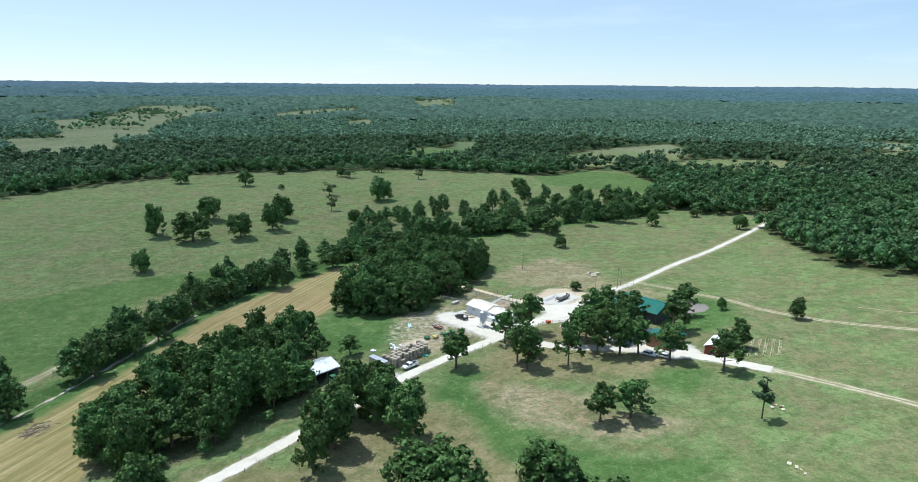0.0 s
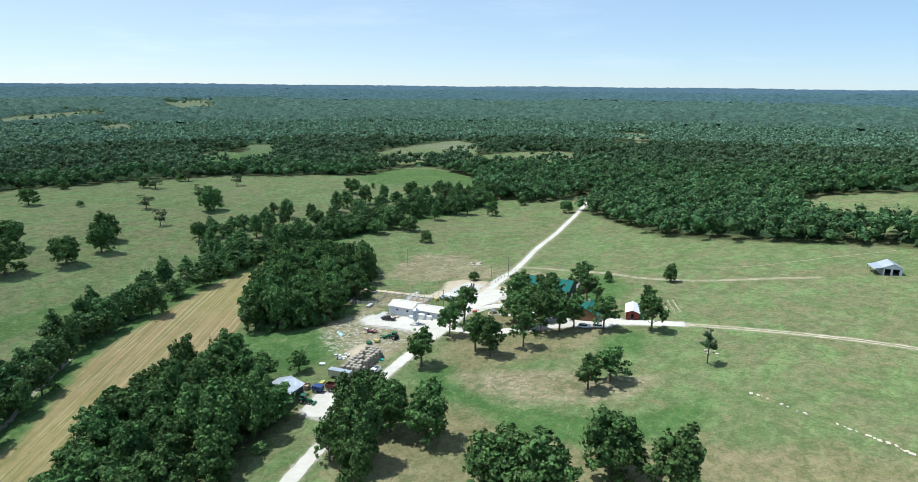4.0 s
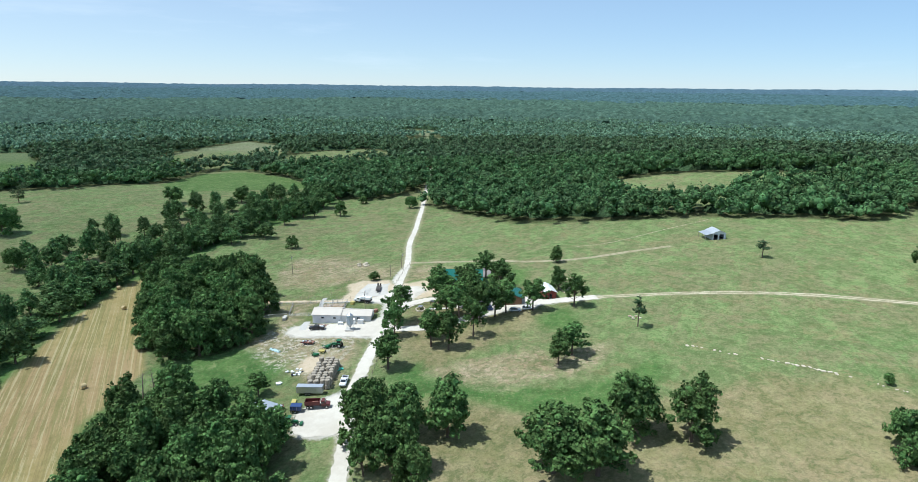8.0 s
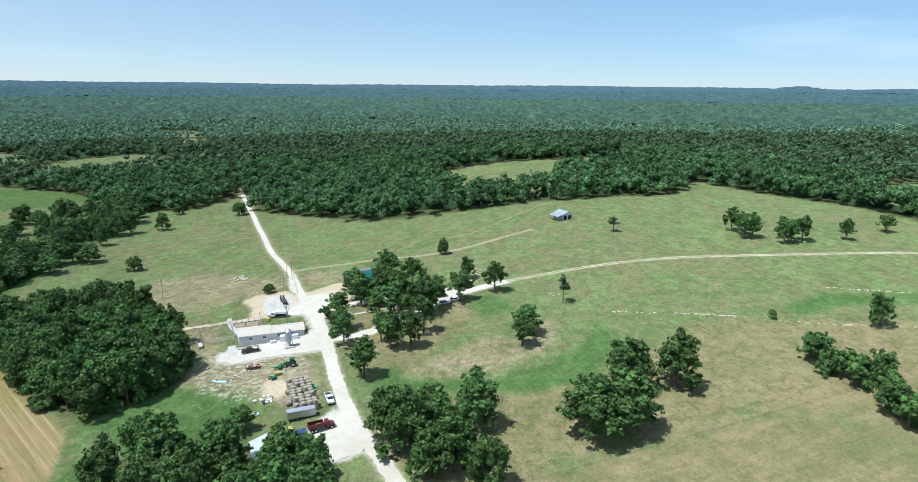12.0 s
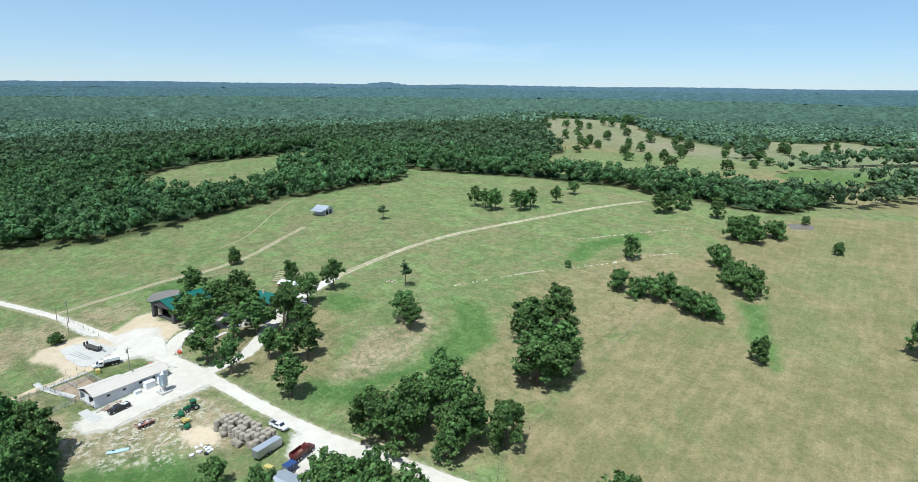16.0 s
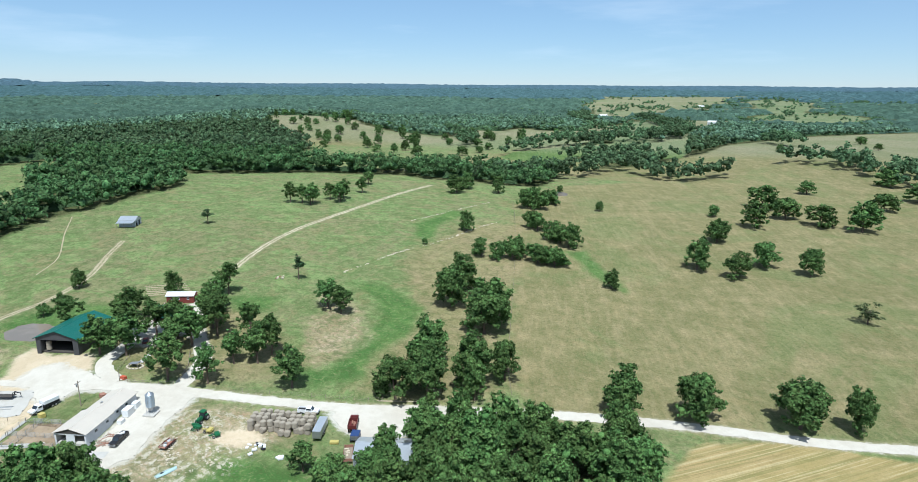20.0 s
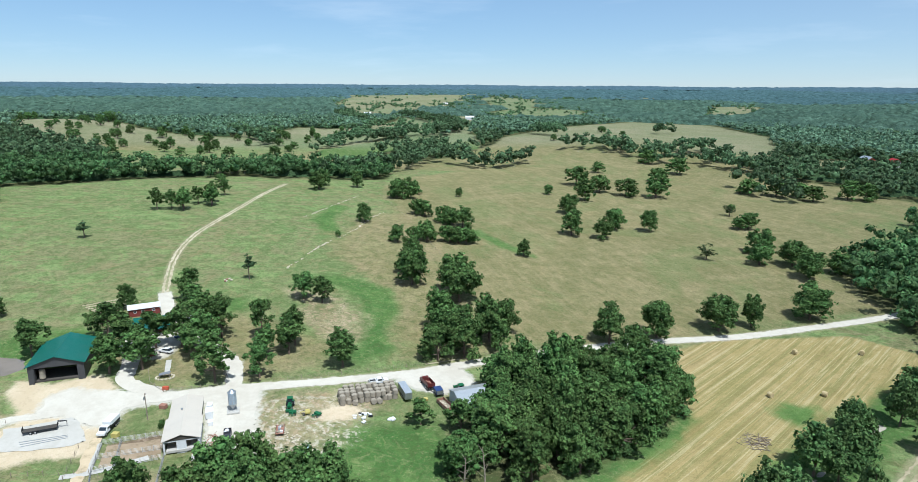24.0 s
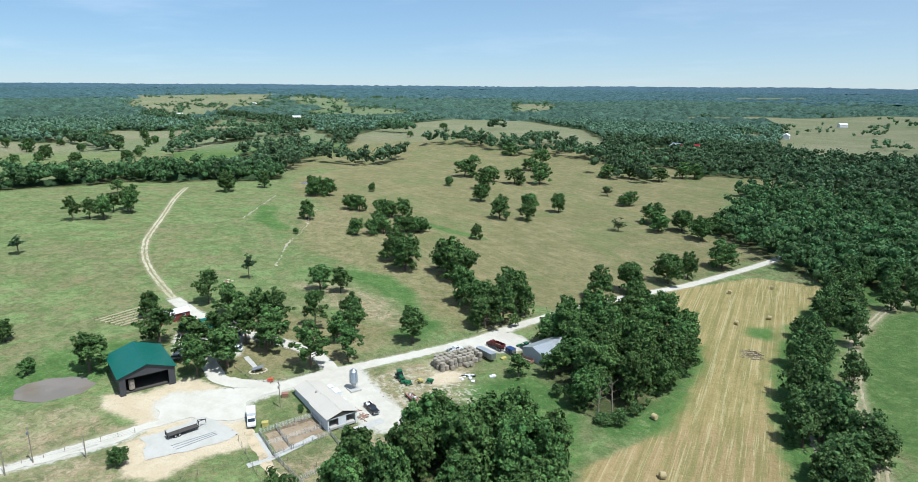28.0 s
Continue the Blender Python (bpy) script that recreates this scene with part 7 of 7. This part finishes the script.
def pole(x, y, high=9.0, arm=True):
    root = thing("utility_pole", "weathered timber utility pole in grass", "utility pole", "utility poles")
    part("mast", rod(bmesh.new(), (0, 0, -0.5), (0, 0, high), 0.15, 0.1, 8), TIMBER, root)
    if arm:
        slab("cross_arm", root, TIMBER, (0.12, 2.2, 0.12), (0, 0, high - 0.6))
        for s in (-1, 0, 1):
            part("insulator", rod(bmesh.new(), (0, s * 0.9, high - 0.54), (0, s * 0.9, high - 0.3), 0.05, 0.04, 6), STEEL, root)
        bm = bmesh.new()
        rod(bm, (0.25, 0.2, high - 1.8), (0.25, 0.2, high - 1.0), 0.2, None, 10)
        part("transformer", bm, STEEL, root)
    site(root, x, y, radians(40))


for x, y, h in ((22.9, 84.6, 9.5), (61.2, 46.8, 9), (50.8, 43.1, 6), (63.9, 51.7, 6), (16.2, 13.7, 7.5)):
    pole(x, y, h, h > 7)


# ---- dead wood ----
def snag(x, y, high, lean, label):
    root = thing("dead_tree", label, "dead tree")
    bm = bmesh.new()
    rod(bm, (0, 0, -0.4), (lean * 0.4, 0, high * 0.5), 0.26, 0.18, 8)
    rod(bm, (lean * 0.4, 0, high * 0.5), (lean, 0.3, high), 0.18, 0.05, 8)
    part("trunk", bm, TIMBER, root, "bare bleached trunk")
    for k in range(9):
        z = high * (0.35 + 0.065 * k)
        a = k * 2.3
        part("branch", rod(bmesh.new(), (lean * z / high, 0, z), (lean * z / high + 1.9 * math.cos(a), 1.9 * math.sin(a), z + 1.3), 0.08, 0.02, 5), TIMBER, root)
    site(root, x, y)


snag(-72.8, -3.5, 12, 0.8, "bare pale dead tree at the wood's edge")
snag(-68.5, -1.0, 10, -0.6, "thin dead tree leaning at the wood's edge")
heap("brush_pile", "flat grey-brown pile of fallen branches on hay stubble", "brush", -126.5, -62, 60, 4.2, (3.2, 0.14, 0.12), (TIMBER, BARK))

stand([(10.6, 13.9, 2.4, 1.5), (9.7, 14.9, 2.2, 1.4)], "shrub", "evergreen_shrub", "small upright dark green shrub in the yard grass", "yard shrubs")

# ---- small pale outcrops in the pasture ----
for line, label in (([(75, -147), (78, -166), (84, -190), (87, -208)], "line of pale limestone showing in the pasture"), ([(116, -170), (121, -203), (127, -241)], "thin pale limestone line across the slope"), ([(65, -96), (69, -113), (73, -128), (75, -141)], "broken pale stones along an old terrace")):
    q = smooth_line(line, 1.3)
    bm = bmesh.new()
    for p in q:
        if rng.random() < 0.7:
            s = rng.uniform(0.4, 1.5)
            x, y = p.x + rng.uniform(-0.5, 0.5), p.y + rng.uniform(-0.5, 0.5)
            box(bm, (s, s * rng.uniform(0.4, 0.8), 0.22), (x, y, ground_at(x, y) + 0.05), rng.uniform(0, 3), 0, rng.uniform(-0.1, 0.1))
    tagged(part("limestone_outcrop", bm, STONE), label, "stones", kind="stuff")


# ---- pale concrete lanes of the pens, weeds and tufts ----
ribbon("pavement_lane", [(13.5, 39), (9, 34.6), (5.5, 29.5), (2.5, 24.5)], 1.8, CONCRETE, "pale concrete cattle lane with pipe rails", 0.1, 3, 0.08, 1.0)
ribbon("pavement_lane", [(17.2, 26.4), (13.5, 30.5), (9.5, 35)], 1.2, CONCRETE, "narrow pale concrete strip beside the pens", 0.09, 3, 0.08, 1.0)


def tufts(name, x, y, low, high, material, label, gen):
    """Upright leafy clumps of weeds, three crossed bent blades each, in one mesh."""
    n = len(x)
    h, a0 = gen.uniform(low, high, n), gen.uniform(0, 6.28, n)
    base = np.stack([x, y, land(x, y) - 0.05], -1)
    out = []
    for k in range(3):
        a = a0 + k * 2.1
        d, e = np.stack([np.cos(a), np.sin(a), 0 * a], -1), np.stack([-np.sin(a), np.cos(a), 0 * a], -1)
        lean = d * (h * gen.uniform(0.3, 0.8, n))[:, None]
        up = np.array([0, 0, 1.0]) * h[:, None]
        w = e * (h * gen.uniform(0.45, 0.8, n))[:, None]
        out.append(np.stack([base - w * 0.6, base + w * 0.6, base + w + lean + up * 0.8, base - w + lean + up], 1))
    v = np.concatenate(out).reshape(-1, 3)
    tagged(new(name, mesh_of(name, v, np.arange(len(v)).reshape(-1, 4), material, False)), label, "weeds", kind="stuff")


LEAF_WEED = leaves("tall_weeds", (0.1, 0.2, 0.05), (0.16, 0.28, 0.08), 0.45)
LEAF_GRASS = leaves("rough_grass", (0.2, 0.23, 0.1), (0.3, 0.3, 0.15), 0.4)
slab_at = [(-6.2, 19.6), (-9.4, 16.6), (-12, 13.5)]
ribbon("pavement_front", slab_at, 2.6, CONCRETE, "pale concrete apron before the white building", 0.12, 3, 0.05, 1.0)
WX, WY = nrng.uniform(-150, 240, 9000), nrng.uniform(-300, 180, 9000)
far_from = np.maximum(np.maximum(inside(WX, WY, HAY), inside(WX, WY, CROP)), np.maximum(line_gap(WX, WY, ROAD_MAIN, 4), line_gap(WX, WY, LANE, 3)))
for poly in (YARD, APRON, SANDY_GROUND, SHED_YARD, FORECOURT, POND, PAD):
    far_from = np.maximum(far_from, inside(WX, WY, poly))
ok = (far_from < -1.5) & (forest_depth(WX, WY) < 0) & (lumps(WX, WY, 40, 33) + nrng.normal(size=WX.size) * 0.35 > 0.15)
tufts("grass_tufts", WX[ok], WY[ok], 0.1, 0.25, LEAF_GRASS, "coarse darker grass tufts dotting the pasture", nrng)


# ---- kitchen garden ----
def garden_bed(a, b, wide, label):
    """A low mounded bed of mulch with a row of leafy plants on it."""
    root = thing("garden_bed", label, "garden bed", "kitchen garden beds")
    q = smooth_line([a, between(a, b, 0.5), b], 1.0)
    d = (q[-1] - q[0]).normalized()
    side = Vector((-d.y, d.x, 0))
    v = []
    for p in q:
        for off, up in ((-0.5, 0.0), (-0.3, 0.16), (0.3, 0.16), (0.5, 0.0)):
            c = p + side * (off * wide + rng.uniform(-0.06, 0.06))
            v.append((c.x, c.y, ground_at(c.x, c.y) + up))
    i = np.arange(len(v)).reshape(-1, 4)
    f = np.stack([i[:-1, :-1], i[:-1, 1:], i[1:, 1:], i[1:, :-1]], -1).reshape(-1, 4)
    new("mulch", mesh_of("mulch", v, f, TRACK, True)).parent = root
    leaf_v, leaf_f = leaf_cloud(np.array([(p.x, p.y, ground_at(p.x, p.y) + 0.25) for p in q]), np.full((len(q), 3), 0.25), 14 * len(q), 0.14, nrng)
    new("plants", mesh_of("plants", leaf_v, leaf_f, LEAF_WEED)).parent = root


for k in range(6):
    garden_bed((79.5 + 2.3 * k, -37.5 - 1.8 * k * 0.1), (88 + 2.1 * k, -22.5 - 0.4 * k), 0.9, "pale mulched garden bed with a row of greens")
